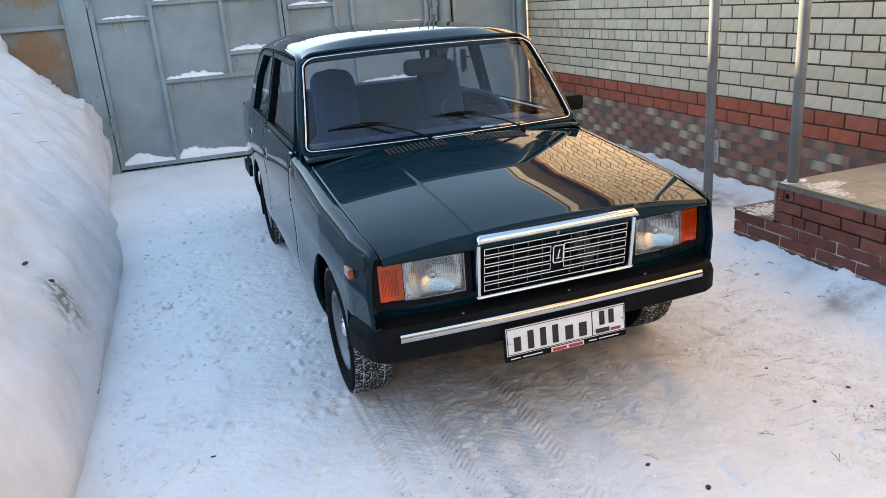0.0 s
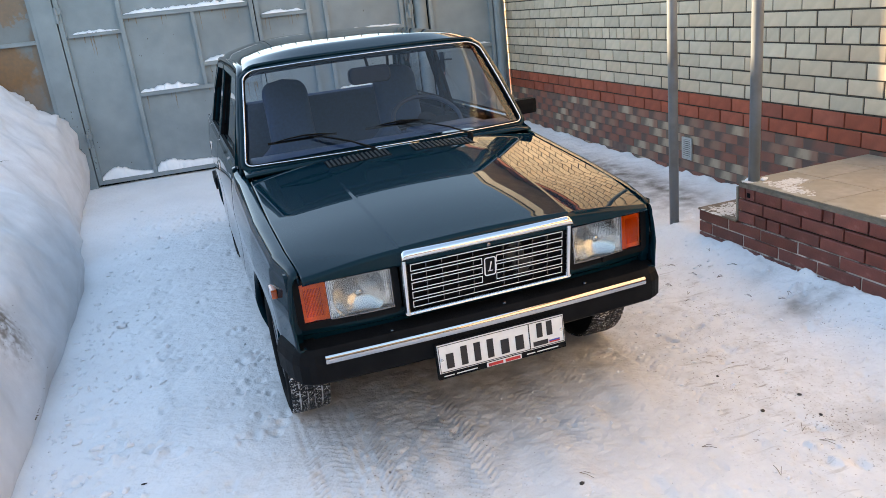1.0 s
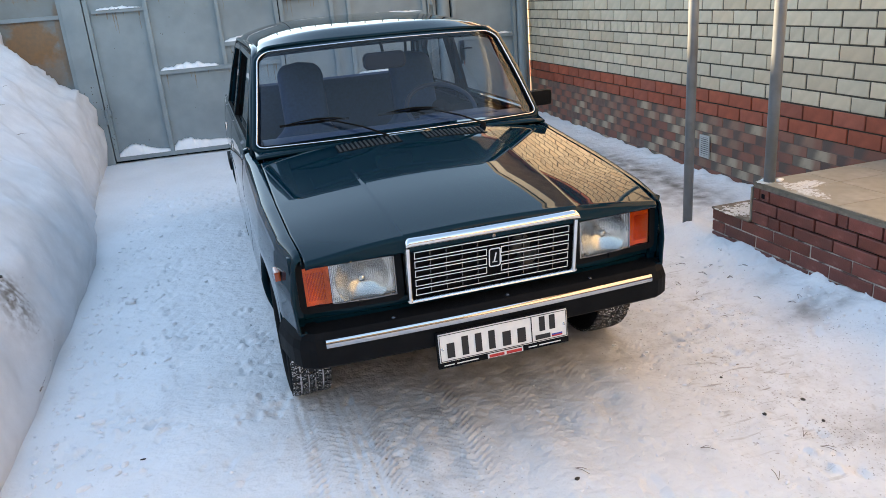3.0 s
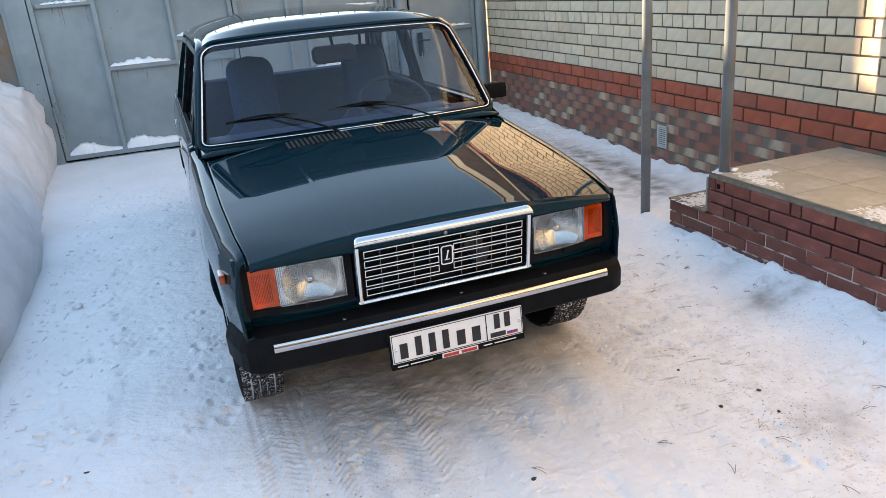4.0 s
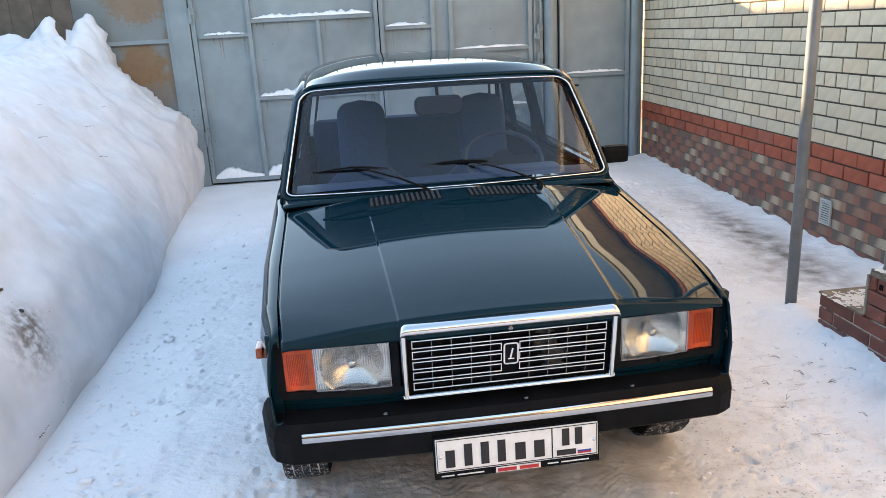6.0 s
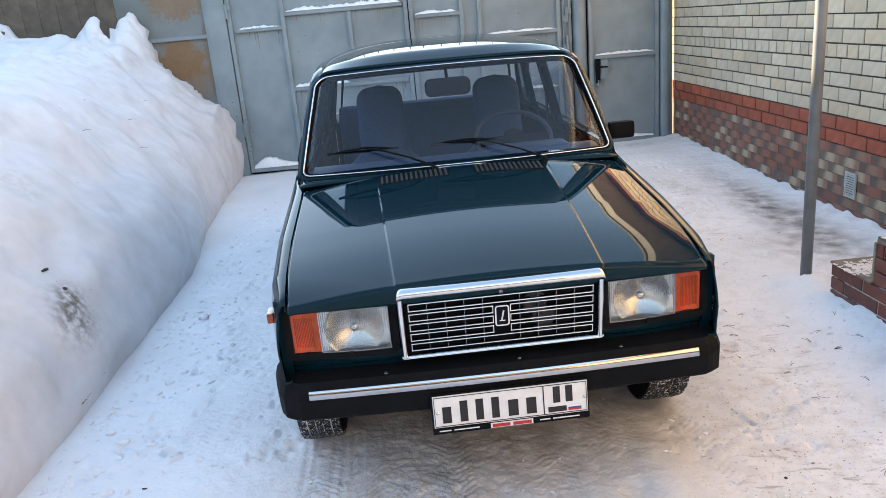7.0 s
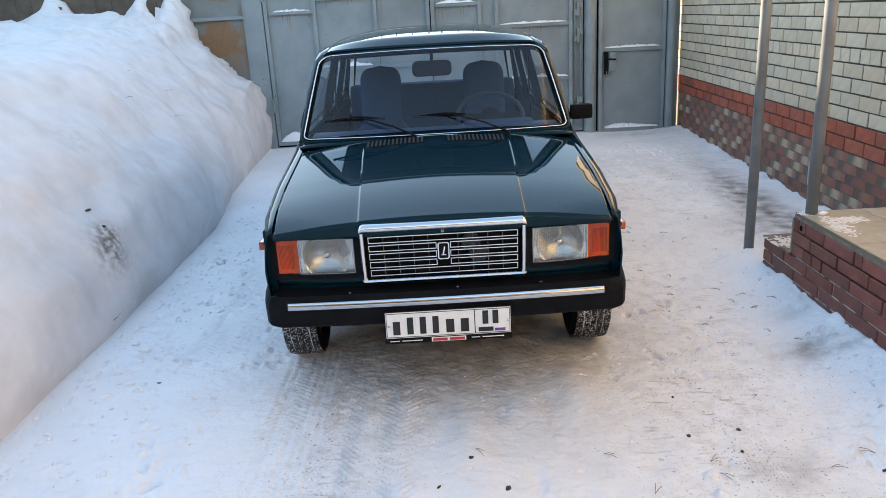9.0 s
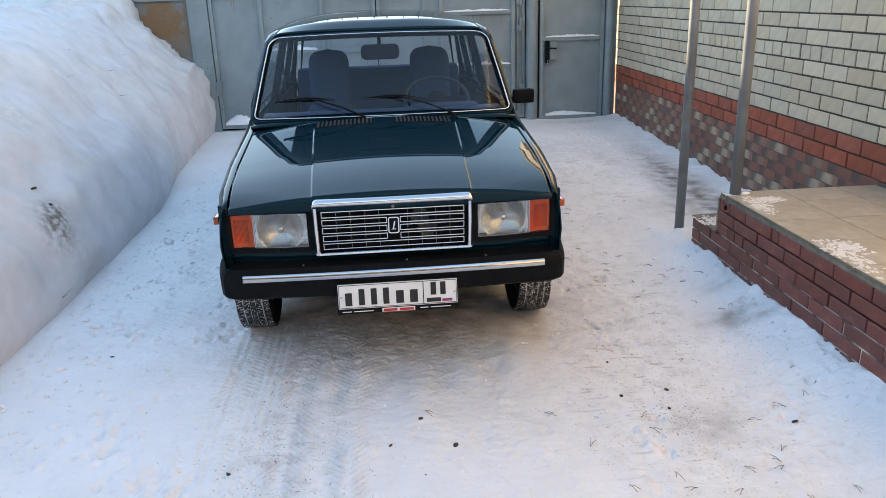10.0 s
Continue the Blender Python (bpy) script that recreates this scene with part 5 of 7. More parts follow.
def side_panel_part(name, y0, y1, sgn, parent, sill=(0.22, 0.22), top_in=None, label="", ny=40, nz=26):
    """A body side panel from its lower edge or wheel arch to the belt; top_in carries it on over the top to that x."""
    ys = sorted(set(np.linspace(y0, y1, ny)) | {yc + ARCH_R * k for yc in AXLES for k in (-1, -0.998, -0.98, -0.94, -0.87, 0.87, 0.94, 0.98, 0.998, 1) if y0 < yc + ARCH_R * k < y1})
    rows = []
    for y in ys:
        z0 = low_edge(y, sill[0] if y < 0.36 else lerp(sill[0] if y0 > 1 else sill[1], sill[1], (y - y0) / (y1 - y0)))
        z1 = belt(y)
        row = []
        # the arch's flange turns inwards
        row.append((side_x(y, z0) - 0.03, y, z0 + 0.004))
        row.append((side_x(y, z0) - 0.004, y, z0))
        for k in np.linspace(0, 1, nz):
            z = lerp(z0 + 0.004, z1, k)
            row.append((side_x(y, z), y, z))
        x1 = side_x(y, z1)
        if top_in:
            # a rounded shoulder that ends level with the lid beside it
            drop = min(0.055, 0.5 * (z1 - z0)) * (1 - 0.7 * smooth_step(1.2, 1.4, y))
            z2 = z1 - drop
            for k in range(nz):
                z = lerp(z0 + 0.004, z2, k / (nz - 1))
                row[2 + k] = (side_x(y, z), y, z)
            x2, xi = side_x(y, z2), top_in(y)
            for k in range(1, 15):
                a = radians(90 * k / 14)
                row.append((xi + (x2 - xi) * math.cos(a) ** 0.9, y, z2 + (drop + 0.003) * math.sin(a) ** 0.9))
            row.append((xi - 0.001, y, z1 - 0.02))
        else:
            row.append((x1 - 0.02, y, z1 + 0.006))
            row.append((x1 - 0.035, y, z1 - 0.004))
        rows.append(row)
    verts = [(sgn * x, y, z) for row in rows for x, y, z in row]
    m = len(rows[0])
    faces = [(i * m + j, (i + 1) * m + j, (i + 1) * m + j + 1, i * m + j + 1) for i in range(len(rows) - 1) for j in range(m - 1)]
    if sgn < 0:
        faces = [f[::-1] for f in faces]
    ob = link_mesh(name, verts, faces, PAINT, parent, label, True)
    s = ob.modifiers.new("thickness", "SOLIDIFY")
    s.thickness, s.offset = 0.006, -1.0
    ob.data.set_sharp_from_angle(angle=radians(50))
    return ob


hood_edge = table([0.0, 0.06, 0.3, 0.6, 1.25], [0.688, 0.691, 0.708, 0.718, 0.722])


def hood_z(x, y):
    """The hood: flat crown, a raised middle between two creases, a lip that rolls down at the nose."""
    e, rear = hood_edge(y), min(max((y - 0.1) / 1.0, 0.0), 1.0)
    z = hood_base(y) + 0.003 + (0.040 + 0.014 * rear) * (1 - (x / e) ** 2)
    xc = crease_x(y)
    z += 0.0035 * smooth_step(xc + 0.004, xc - 0.003, abs(x)) * smooth_step(1.12, 0.9, y) + 0.0008 * math.exp(-((abs(x) - xc) / 0.0035) ** 2) * smooth_step(1.1, 0.85, y)
    z -= 0.013 * (max(0.0, 0.46 - y) / 0.39) ** 2
    roll = lerp(0.08, 0.24, smooth_step(xc, e, abs(x)))
    z -= 0.27 * max(0.0, roll - y) ** 2
    return z


def crease_x(y):
    return lerp(0.338, 0.385, (y - 0.07) / 1.1)


def build_hood():
    ys = np.concatenate([np.linspace(0.058, 0.082, 9), np.linspace(0.09, 1.165, 90)])
    half = np.unique(np.concatenate([np.linspace(0, 0.45, 16), np.linspace(0.455, 0.545, 19), np.linspace(0.555, 1.0, 34)]))
    us = np.concatenate([-half[::-1][:-1], half])
    verts = []
    for y in ys:
        for u in us:
            a, e, xc = abs(u), hood_edge(y), crease_x(y)
            x = math.copysign(xc * a / 0.5 if a < 0.5 else xc + (e - xc) * (a - 0.5) / 0.5, u)
            front = 0.006 * smooth_step(0.328, 0.37, abs(x)) + 0.012 * (abs(x) / e) ** 4
            yy = y + front * smooth_step(0.4, 0.06, y)
            z = hood_z(x, y) - 0.010 * smooth_step(0.072, 0.058, y) ** 2
            verts.append((x, yy, z))
    m = len(us)
    # turned-down front edge
    lip = verts[:m]
    for k in range(1, 7):
        verts = [(x, y + 0.010 * (k / 6) ** 2, lerp(z, min(0.742, z - 0.018), k / 6)) for x, y, z in lip] + verts
    n = len(ys) + 6
    faces = [(i * m + j, i * m + j + 1, (i + 1) * m + j + 1, (i + 1) * m + j) for i in range(n - 1) for j in range(m - 1)]
    ob = link_mesh("hood", verts, faces, PAINT, car, "glossy dark green hood with two raised creases", True)
    s = ob.modifiers.new("thickness", "SOLIDIFY")
    s.thickness, s.offset = 0.01, -1.0
    return ob


build_hood()
for sgn in (-1, 1):
    side_panel_part("front_fender", 0.098, 1.405, sgn, car, (0.49, 0.22), lambda y: hood_edge(min(y, 1.25)) + 0.0042)
    door = side_panel_part("front_door", 1.411, 2.425, sgn, car)
    rear_door = side_panel_part("rear_door", 2.431, 3.22, sgn, car)
    side_panel_part("rear_fender", 3.226, 4.08, sgn, car, (0.22, 0.34), lambda y: 0.66)
    # door handles: a chrome square plate with a black lever
    for d, hy, hz in ((door, 2.33, 0.805), (rear_door, 3.12, 0.82)):
        xh = side_x(hy, hz)
        hd = box_part("door_handle", (xh - 0.004, xh + 0.004, hy - 0.045, hy + 0.045, hz - 0.03, hz + 0.03), CHROME, d, "square chrome door handle", 0.002, m=Matrix.Diagonal((sgn, 1, 1, 1)))
        box_part("grip", (xh + 0.001, xh + 0.0065, hy - 0.038, hy + 0.038, hz - 0.022, hz + 0.022), BLACK, hd, "", 0.003, m=Matrix.Diagonal((sgn, 1, 1, 1)))
    # amber side repeater
    xs = side_x(0.262, 0.685)
    box_part("side_repeater", (xs - 0.006, xs + 0.016, 0.225, 0.30, 0.665, 0.70), AMBER, car, "amber side repeater lamp", 0.006, m=Matrix.Diagonal((sgn, 1, 1, 1)))
    # sill, mud flap
    box_part("sill", (0.70, 0.752, 1.03, 2.76, 0.17, 0.225), DARK, car, "", 0.01, m=Matrix.Diagonal((sgn, 1, 1, 1)))
    box_part("mud_flap", (0.60, 0.78, 3.46, 3.472, 0.12, 0.36), RUBBER, car, "black rubber mud flap", 0.003, m=Matrix.Diagonal((sgn, 1, 1, 1)))

# dark inner body: engine bay, floor, door cards, wheel houses
bm = bmesh.new()
add_box(bm, -0.60, 0.60, 0.24, 1.20, 0.42, 0.765)
add_box(bm, -0.715, 0.715, 1.02, 2.77, 0.20, 0.30)
add_box(bm, -0.45, 0.45, 0.7, 3.9, 0.24, 0.32)
add_box(bm, -0.70, 0.70, 3.44, 4.0, 0.30, 0.80)
for sg in (-1, 1):
    add_box(bm, *sorted((sg * 0.70, sg * 0.725)), 1.30, 3.40, 0.29, 0.915)
add_box(bm, -0.70, 0.70, 1.24, 1.27, 0.30, 0.88)
part("inner_body", bm, DARK, car)


# nose: painted panel round lamps and grille
def nose_y(x, z):
    return 0.118 + 0.02 * (0.79 - z) / 0.3 + 0.012 * smooth_step(0.527, 0.519, z) + 0.035 * smooth_step(0.35, 0.76, abs(x)) ** 2


def nose_strip(name, x0, x1, z0, z1, mat=PAINT, off=0.0, thick=0.02, label=""):
    return grid_part(name, lambda u, v: (lerp(x0, x1, u), nose_y(lerp(x0, x1, u), lerp(z0, z1, v)) + off, lerp(z0, z1, v)), 40, 29, mat, car, label, thick, flip=False)


nose_strip("nose_panel", -0.735, 0.735, 0.42, 0.562)
nose_strip("nose_backing", -0.71, 0.71, 0.55, 0.79, BLACK, 0.092, 0.01)
nose_strip("nose_lip", -0.725, 0.725, 0.742, 0.785, PAINT, 0.012, 0.02)
for sgn in (-1, 1):
    nose_strip("nose_corner", *sorted((sgn * 0.712, sgn * 0.743)), 0.42, 0.772, PAINT, -0.02, 0.03)
# cooling slots under the grille
for x0, x1 in ((-0.30, -0.02), (0.02, 0.30)):
    nose_strip("air_slot", x0, x1, 0.487, 0.505, RUBBER, -0.003, 0.004)


def rounded_loop(w, h, r, n=6):
    """Points of a rounded rectangle, counter-clockwise, in (a, b)."""
    pts = []
    for cx, cz, a0 in ((w - r, h - r, 0), (-w + r, h - r, 90), (-w + r, -h + r, 180), (w - r, -h + r, 270)):
        for i in range(n + 1):
            a = radians(a0 + 90 * i / n)
            pts.append((cx + r * math.cos(a), cz + r * math.sin(a)))
    return pts


# grille, leaning back towards its foot
GR = pose(0, 0.068, 0.668, 7.5, 0, 0)


def build_grille():
    g = new("grille")
    g.parent = car
    g.matrix_local = GR
    g["label"] = "wide chrome grille with a dark mesh"
    w, h = 0.34, 0.133
    fr = bmesh.new()
    def half_round(k, hgt, deep=0.05):
        """A bar's section, rounded towards the road: (along y, across)."""
        return [(deep, -hgt / 2)] + [(0.008 - k * math.cos(radians(a)), hgt / 2 * math.sin(radians(a))) for a in range(-90, 91, 15)] + [(deep, hgt / 2)]

    def bar(bm, x0, x1, z0, z1, k):
        flat = x1 - x0 > z1 - z0
        rows = []
        for e in (0, 1):
            ring_ = []
            for yy, q in half_round(k, z1 - z0 if flat else x1 - x0):
                p = (lerp(x0, x1, e), yy, (z0 + z1) / 2 + q) if flat else ((x0 + x1) / 2 + q, yy, lerp(z0, z1, e))
                ring_.append(bm.verts.new(p))
            rows.append(ring_)
        m = len(rows[0])
        for j in range(m):
            bm.faces.new((rows[0][j], rows[0][(j + 1) % m], rows[1][(j + 1) % m], rows[1][j]))
        bm.faces.new(rows[0])
        bm.faces.new(rows[1][::-1])

    bar(fr, -w, -w + 0.020, -h + 0.012, h - 0.0365, 0.016)
    bar(fr, w - 0.020, w, -h + 0.012, h - 0.0365, 0.016)
    # top and foot bars with rounded outer corners
    for z_in, z_out, k in ((h - 0.036, h, 0.024), (-h + 0.018, -h, 0.014)):
        rows, r = [], 0.020 if z_out > 0 else 0.012
        ends = [r * (1 - math.cos(radians(a))) for a in range(0, 91, 15)]
        for x in [-w + d for d in ends] + [w - d for d in ends[::-1]]:
            d = max(0.0, r - (w - abs(x)))
            reach = abs(z_out - z_in) - r + math.sqrt(max(0.0, r * r - d * d))
            mid, half = z_in + math.copysign(reach / 2, z_out), max(reach, 0.004) / 2
            rows.append([fr.verts.new((x, yy, mid + q)) for yy, q in half_round(k, half * 2)])
        m = len(rows[0])
        for r0, r1 in zip(rows, rows[1:]):
            for j in range(m):
                fr.faces.new((r0[j], r0[(j + 1) % m], r1[(j + 1) % m], r1[j]))
        fr.faces.new(rows[0])
        fr.faces.new(rows[-1][::-1])
    frame_ob = part("chrome_frame", fr, CHROME, g, "bright chrome surround", True)
    frame_ob.data.set_sharp_from_angle(angle=radians(40))
    box_part("backing", (-w + 0.02, w - 0.02, 0.034, 0.05, -h + 0.01, h - 0.03), DARK, g, bevel=0)
    iw = w - 0.034
    for k in range(5):
        z1 = 0.074 - 0.0372 * k
        z0 = z1 - 0.0285
        spans = ((-iw, iw),) if k in (0, 4) else ((-iw, -0.028), (0.028, iw))
        for x0, x1 in spans:
            bmr = bmesh.new()
            for dims in ((x0, x1, 0.006, 0.020, z1 - 0.0036, z1), (x0, x1, 0.006, 0.020, z0, z0 + 0.0036), (x0, x0 + 0.0026, 0.006, 0.020, z0 + 0.0037, z1 - 0.0037), (x1 - 0.0026, x1, 0.006, 0.020, z0 + 0.0037, z1 - 0.0037)):
                add_box(bmr, *dims)
            part("grille_bar", bmr, CHROME, g)
    for i in range(9):
        x = lerp(-iw, iw, (i + 1) / 10)
        if abs(x) < 0.03:
            continue
        box_part("grille_rib", (x - 0.0008, x + 0.0008, 0.012, 0.034, -0.104, 0.074), RIB, g, bevel=0)
    for hx, hz in ((0.115, 0.020), (0.145, -0.035)):
        hb = bmesh.new()
        lathe(hb, [(0.034, 0.040), (0.027, 0.039), (0.025, 0.030), (0.029, 0.026), (0.027, 0.012), (0.022, 0.0)], 24, "y", (hx, 0.0, hz))
        part("horn", hb, HORN, g, "dull grey horn behind the bars", True)
    nub = bmesh.new()
    lathe(nub, [(0.010, 0.009), (0.004, 0.008), (0.001, 0.0)], 6, "y", (0, 0, 0.086))
    part("ornament", nub, RIB, g, "small plain ornament over the bars")
    # plain badge in the middle
    badge = bmesh.new()
    sweep(badge, [(a, 0.0, b) for a, b in rounded_loop(0.0215, 0.036, 0.008)], rect(0.005, 0.004), True, up=(0, 1, 0))
    bd = part("badge", badge, CHROME, g, "small chrome badge", False)
    box_part("badge_field", (-0.019, 0.019, 0.0, 0.02, -0.033, 0.033), BLACK, bd, bevel=0)
    bmb = bmesh.new()
    add_box(bmb, -0.002, 0.004, -0.003, 0.0, -0.016, 0.020, bevel=0.0015, m=pose(0, 0, 0, 0, 12, 0))
    add_box(bmb, -0.010, 0.010, -0.003, 0.0, -0.020, -0.016, bevel=0.001)
    part("emblem", bmb, CHROME, bd)


build_grille()


# headlamp units
def build_headlamp(sgn):
    hl = new("headlamp")
    hl.parent = car
    hl.matrix_local = Matrix.Translation((0, 0, 0))
    hl["label"] = "rectangular headlamp with an amber turn signal"
    x0, x1, z0, z1 = 0.360, 0.706, 0.572, 0.737
    split = 0.606

    def y_at(x):
        return 0.112 + 0.028 * smooth_step(0.35, 0.72, x) ** 1.5

    def m_box(name, a0, a1, b0, b1, dy0, dy1, mat, parent, label="", bevel=0.004, n=7):
        rows = []
        bm = bmesh.new()
        xs = np.linspace(a0, a1, n)
        for x in xs:
            rows.append([bm.verts.new((sgn * x, y_at(x) + d, z)) for d, z in ((dy0, b0), (dy0, b1), (dy1, b1), (dy1, b0))])
        for r0, r1 in zip(rows, rows[1:]):
            for j in range(4):
                bm.faces.new((r0[j], r0[(j + 1) % 4], r1[(j + 1) % 4], r1[j]))
        bm.faces.new(rows[0])
        bm.faces.new(rows[-1][::-1])
        return part(name, bm, mat, parent, label)

    bez = bmesh.new()
    path = [(sgn * (x0 + x1) / 2 + sgn * a, y_at((x0 + x1) / 2 + a) + 0.004, (z0 + z1) / 2 + b) for a, b in rounded_loop((x1 - x0) / 2 + 0.004, (z1 - z0) / 2 + 0.004, 0.014, 3)]
    sweep(bez, path, rect(0.024, 0.020), True, up=(0, 1, 0))
    part("bezel", bez, BLACK, hl, "black plastic bezel")
    amber = m_box("turn_signal", split, x1 - 0.008, z0 + 0.008, z1 - 0.008, 0.0, 0.003, AMBERGLASS, hl, "ribbed amber turn signal")
    amber.visible_shadow = False
    for i in range(12):
        xx = lerp(split + 0.020, x1 - 0.022, i / 11)
        rib = m_box("rib", xx, xx + 0.0025, z0 + 0.030, z1 - 0.030, -0.002, -0.0002, AMBERRIB, amber, n=2)
        rib.visible_shadow = False

    def signal_bowl(u, v):
        a, b = (u * 2 - 1), (v * 2 - 1)
        r = min(1.0, math.hypot(a, b * 0.9))
        x = (split + x1 - 0.008) / 2 + a * (x1 - 0.008 - split) / 2
        return (sgn * x, y_at(x) + 0.007 + 0.030 * (1 - r * r), (z0 + z1) / 2 + b * ((z1 - z0) / 2 - 0.008))
    grid_part("signal_reflector", signal_bowl, 20, 20, SIGNALBOWL, hl, "", 0.0, flip=(sgn < 0))
    # bowl, bulb shield and fluted lens
    cxm, czm = (x0 + 0.012 + split) / 2, (z0 + z1) / 2
    w2, h2 = (split - x0 - 0.014) / 2, (z1 - z0) / 2 - 0.008

    rows = []
    for b in [-1.0] + list(np.linspace(-1, 1, 25)) + [1.0]:
        row = []
        for a in np.linspace(-1, 1, 49):
            r = math.hypot(a * w2, b * h2) / 0.099
            deep = 0.062 * max(0.0, 1 - r * r) if 0 < len(rows) < 26 else 0.0
            row.append((sgn * (cxm + a * w2), y_at(cxm) + 0.012 + deep, czm + b * h2))
        rows.append(row)
    n = len(rows[0])
    faces = [(i * n + j, (i + 1) * n + j, (i + 1) * n + j + 1, i * n + j + 1) for i in range(len(rows) - 1) for j in range(n - 1)]
    bowl = link_mesh("reflector", [p for row in rows for p in row], faces, REFLECTOR, hl, "bright bowl with flat shelves", True)
    bowl.data.set_sharp_from_angle(angle=radians(25))
    bm = bmesh.new()
    lathe(bm, [(0.0, 0.0), (0.002, 0.012), (0.010, 0.016), (0.05, 0.016)], 20, "y", (sgn * cxm, y_at(cxm) + 0.016, czm))
    part("bulb_shield", bm, REFLECTOR, hl, "", True)
    lens = m_box("lens", x0 + 0.012, split - 0.003, z0 + 0.006, z1 - 0.006, -0.004, -0.001, LENS, hl, "clear fluted headlamp glass")
    lens.visible_shadow = False
    rim = bmesh.new()
    sweep(rim, [(sgn * x, y_at(x) - 0.003, z) for x, z in [(x0 + 0.013, z0 + 0.009), (x0 + 0.013, z1 - 0.009), ((x0 + split) / 2, z1 - 0.009), (split - 0.005, z1 - 0.009), (split - 0.005, z0 + 0.009), ((x0 + split) / 2, z0 + 0.009)]], rect(0.004, 0.005), True, up=(0, 1, 0))
    part("lens_rim", rim, RIB, hl, "bright rim of the headlamp glass")
    for i in range(30):
        xx = lerp(x0 + 0.017, split - 0.012, i / 29)
        low = (0.30, 0.10, -0.05)[min(2, abs(i - 15) // 5)]
        for b0, b1 in ((low, 0.96), (-0.96, -0.72)):
            fl = m_box("flute", xx, xx + 0.0026, czm + h2 * b0, czm + h2 * b1, -0.0055, -0.004, FLUTE, lens, n=2)
            fl.visible_shadow = False
    m_box("washer_nozzle", 0.532, 0.55, z1 - 0.004, z1 + 0.014, -0.022, 0.01, BLACK, hl, n=2)
    m_box("clip", 0.50, 0.515, z0 - 0.012, z0 + 0.006, -0.012, 0.01, BLACK, hl, n=2)


build_headlamp(-1)
build_headlamp(1)


# bumper
def bumper_line(off=0.0, half=0.742, wrap=0.42, n=13):
    """The bumper's plan: almost straight, with ends that turn back along the fenders."""
    pts = []
    for i in range(n):
        x = lerp(-half + 0.05, half - 0.05, i / (n - 1))
        pts.append((x, 0.052 + off + 0.022 * (x / half) ** 2, 0))
    r = [(half - 0.03, 0.077 + off + 0.004, 0), (half - 0.004, 0.098 + off, 0), (half + 0.014, 0.135 + off, 0), (half + 0.030, 0.20, 0), (half + 0.046, 0.29, 0)]
    return [(-x, y, z) for x, y, z in r[::-1]] + pts + r


def swept_bumper(name, section, mat, label, line):
    bm = bmesh.new()
    sweep(bm, line, section)
    return part(name, bm, mat, car, label)


swept_bumper("bumper", [(0.0, 0.364), (0.012, 0.374), (0.014, 0.446), (0.004, 0.478), (-0.012, 0.498), (-0.09, 0.505), (-0.09, 0.368)], BLACK, "black bumper with a chrome strip", bumper_line())
arc = [(-0.010 + 0.034 * math.cos(radians(a)), 0.4592 + 0.034 * math.sin(radians(a))) for a in range(-16, 38, 4)] + [(0.0, 0.474), (0.0, 0.454)]
strip = swept_bumper("chrome_strip", arc, DULLCHROME, "bright chrome strip", [p for p in bumper_line(n=41) if abs(p[0]) < 0.692])
strip.data.polygons.foreach_set("use_smooth", [True] * len(strip.data.polygons))
strip.data.set_sharp_from_angle(angle=radians(60))
for sx in (-0.40, 0.40, 0.05):
    bm = bmesh.new()
    lathe(bm, [(0.0, 0.009), (0.003, 0.006), (0.004, 0.003), (0.005, 0.0)], 12, "z", (sx, 0.085, 0.501))
    part("bolt", bm, RIB, car, "", True)
for sx in (-1, 1):
    bm = bmesh.new()
    lathe(bm, [(0.0, 0.008), (sx * 0.003, 0.007), (sx * 0.005, 0.0)], 12, "x", (sx * 0.768, 0.22, 0.43))
    part("bolt", bm, CHROME, car, "", True)
# valance below the bumper
grid_part("valance", lambda u, v: (lerp(-0.60, 0.60, u), 0.16 + 0.06 * (1 - v), lerp(0.33, 0.45, v)), 12, 6, DARK, car, "", 0.01)


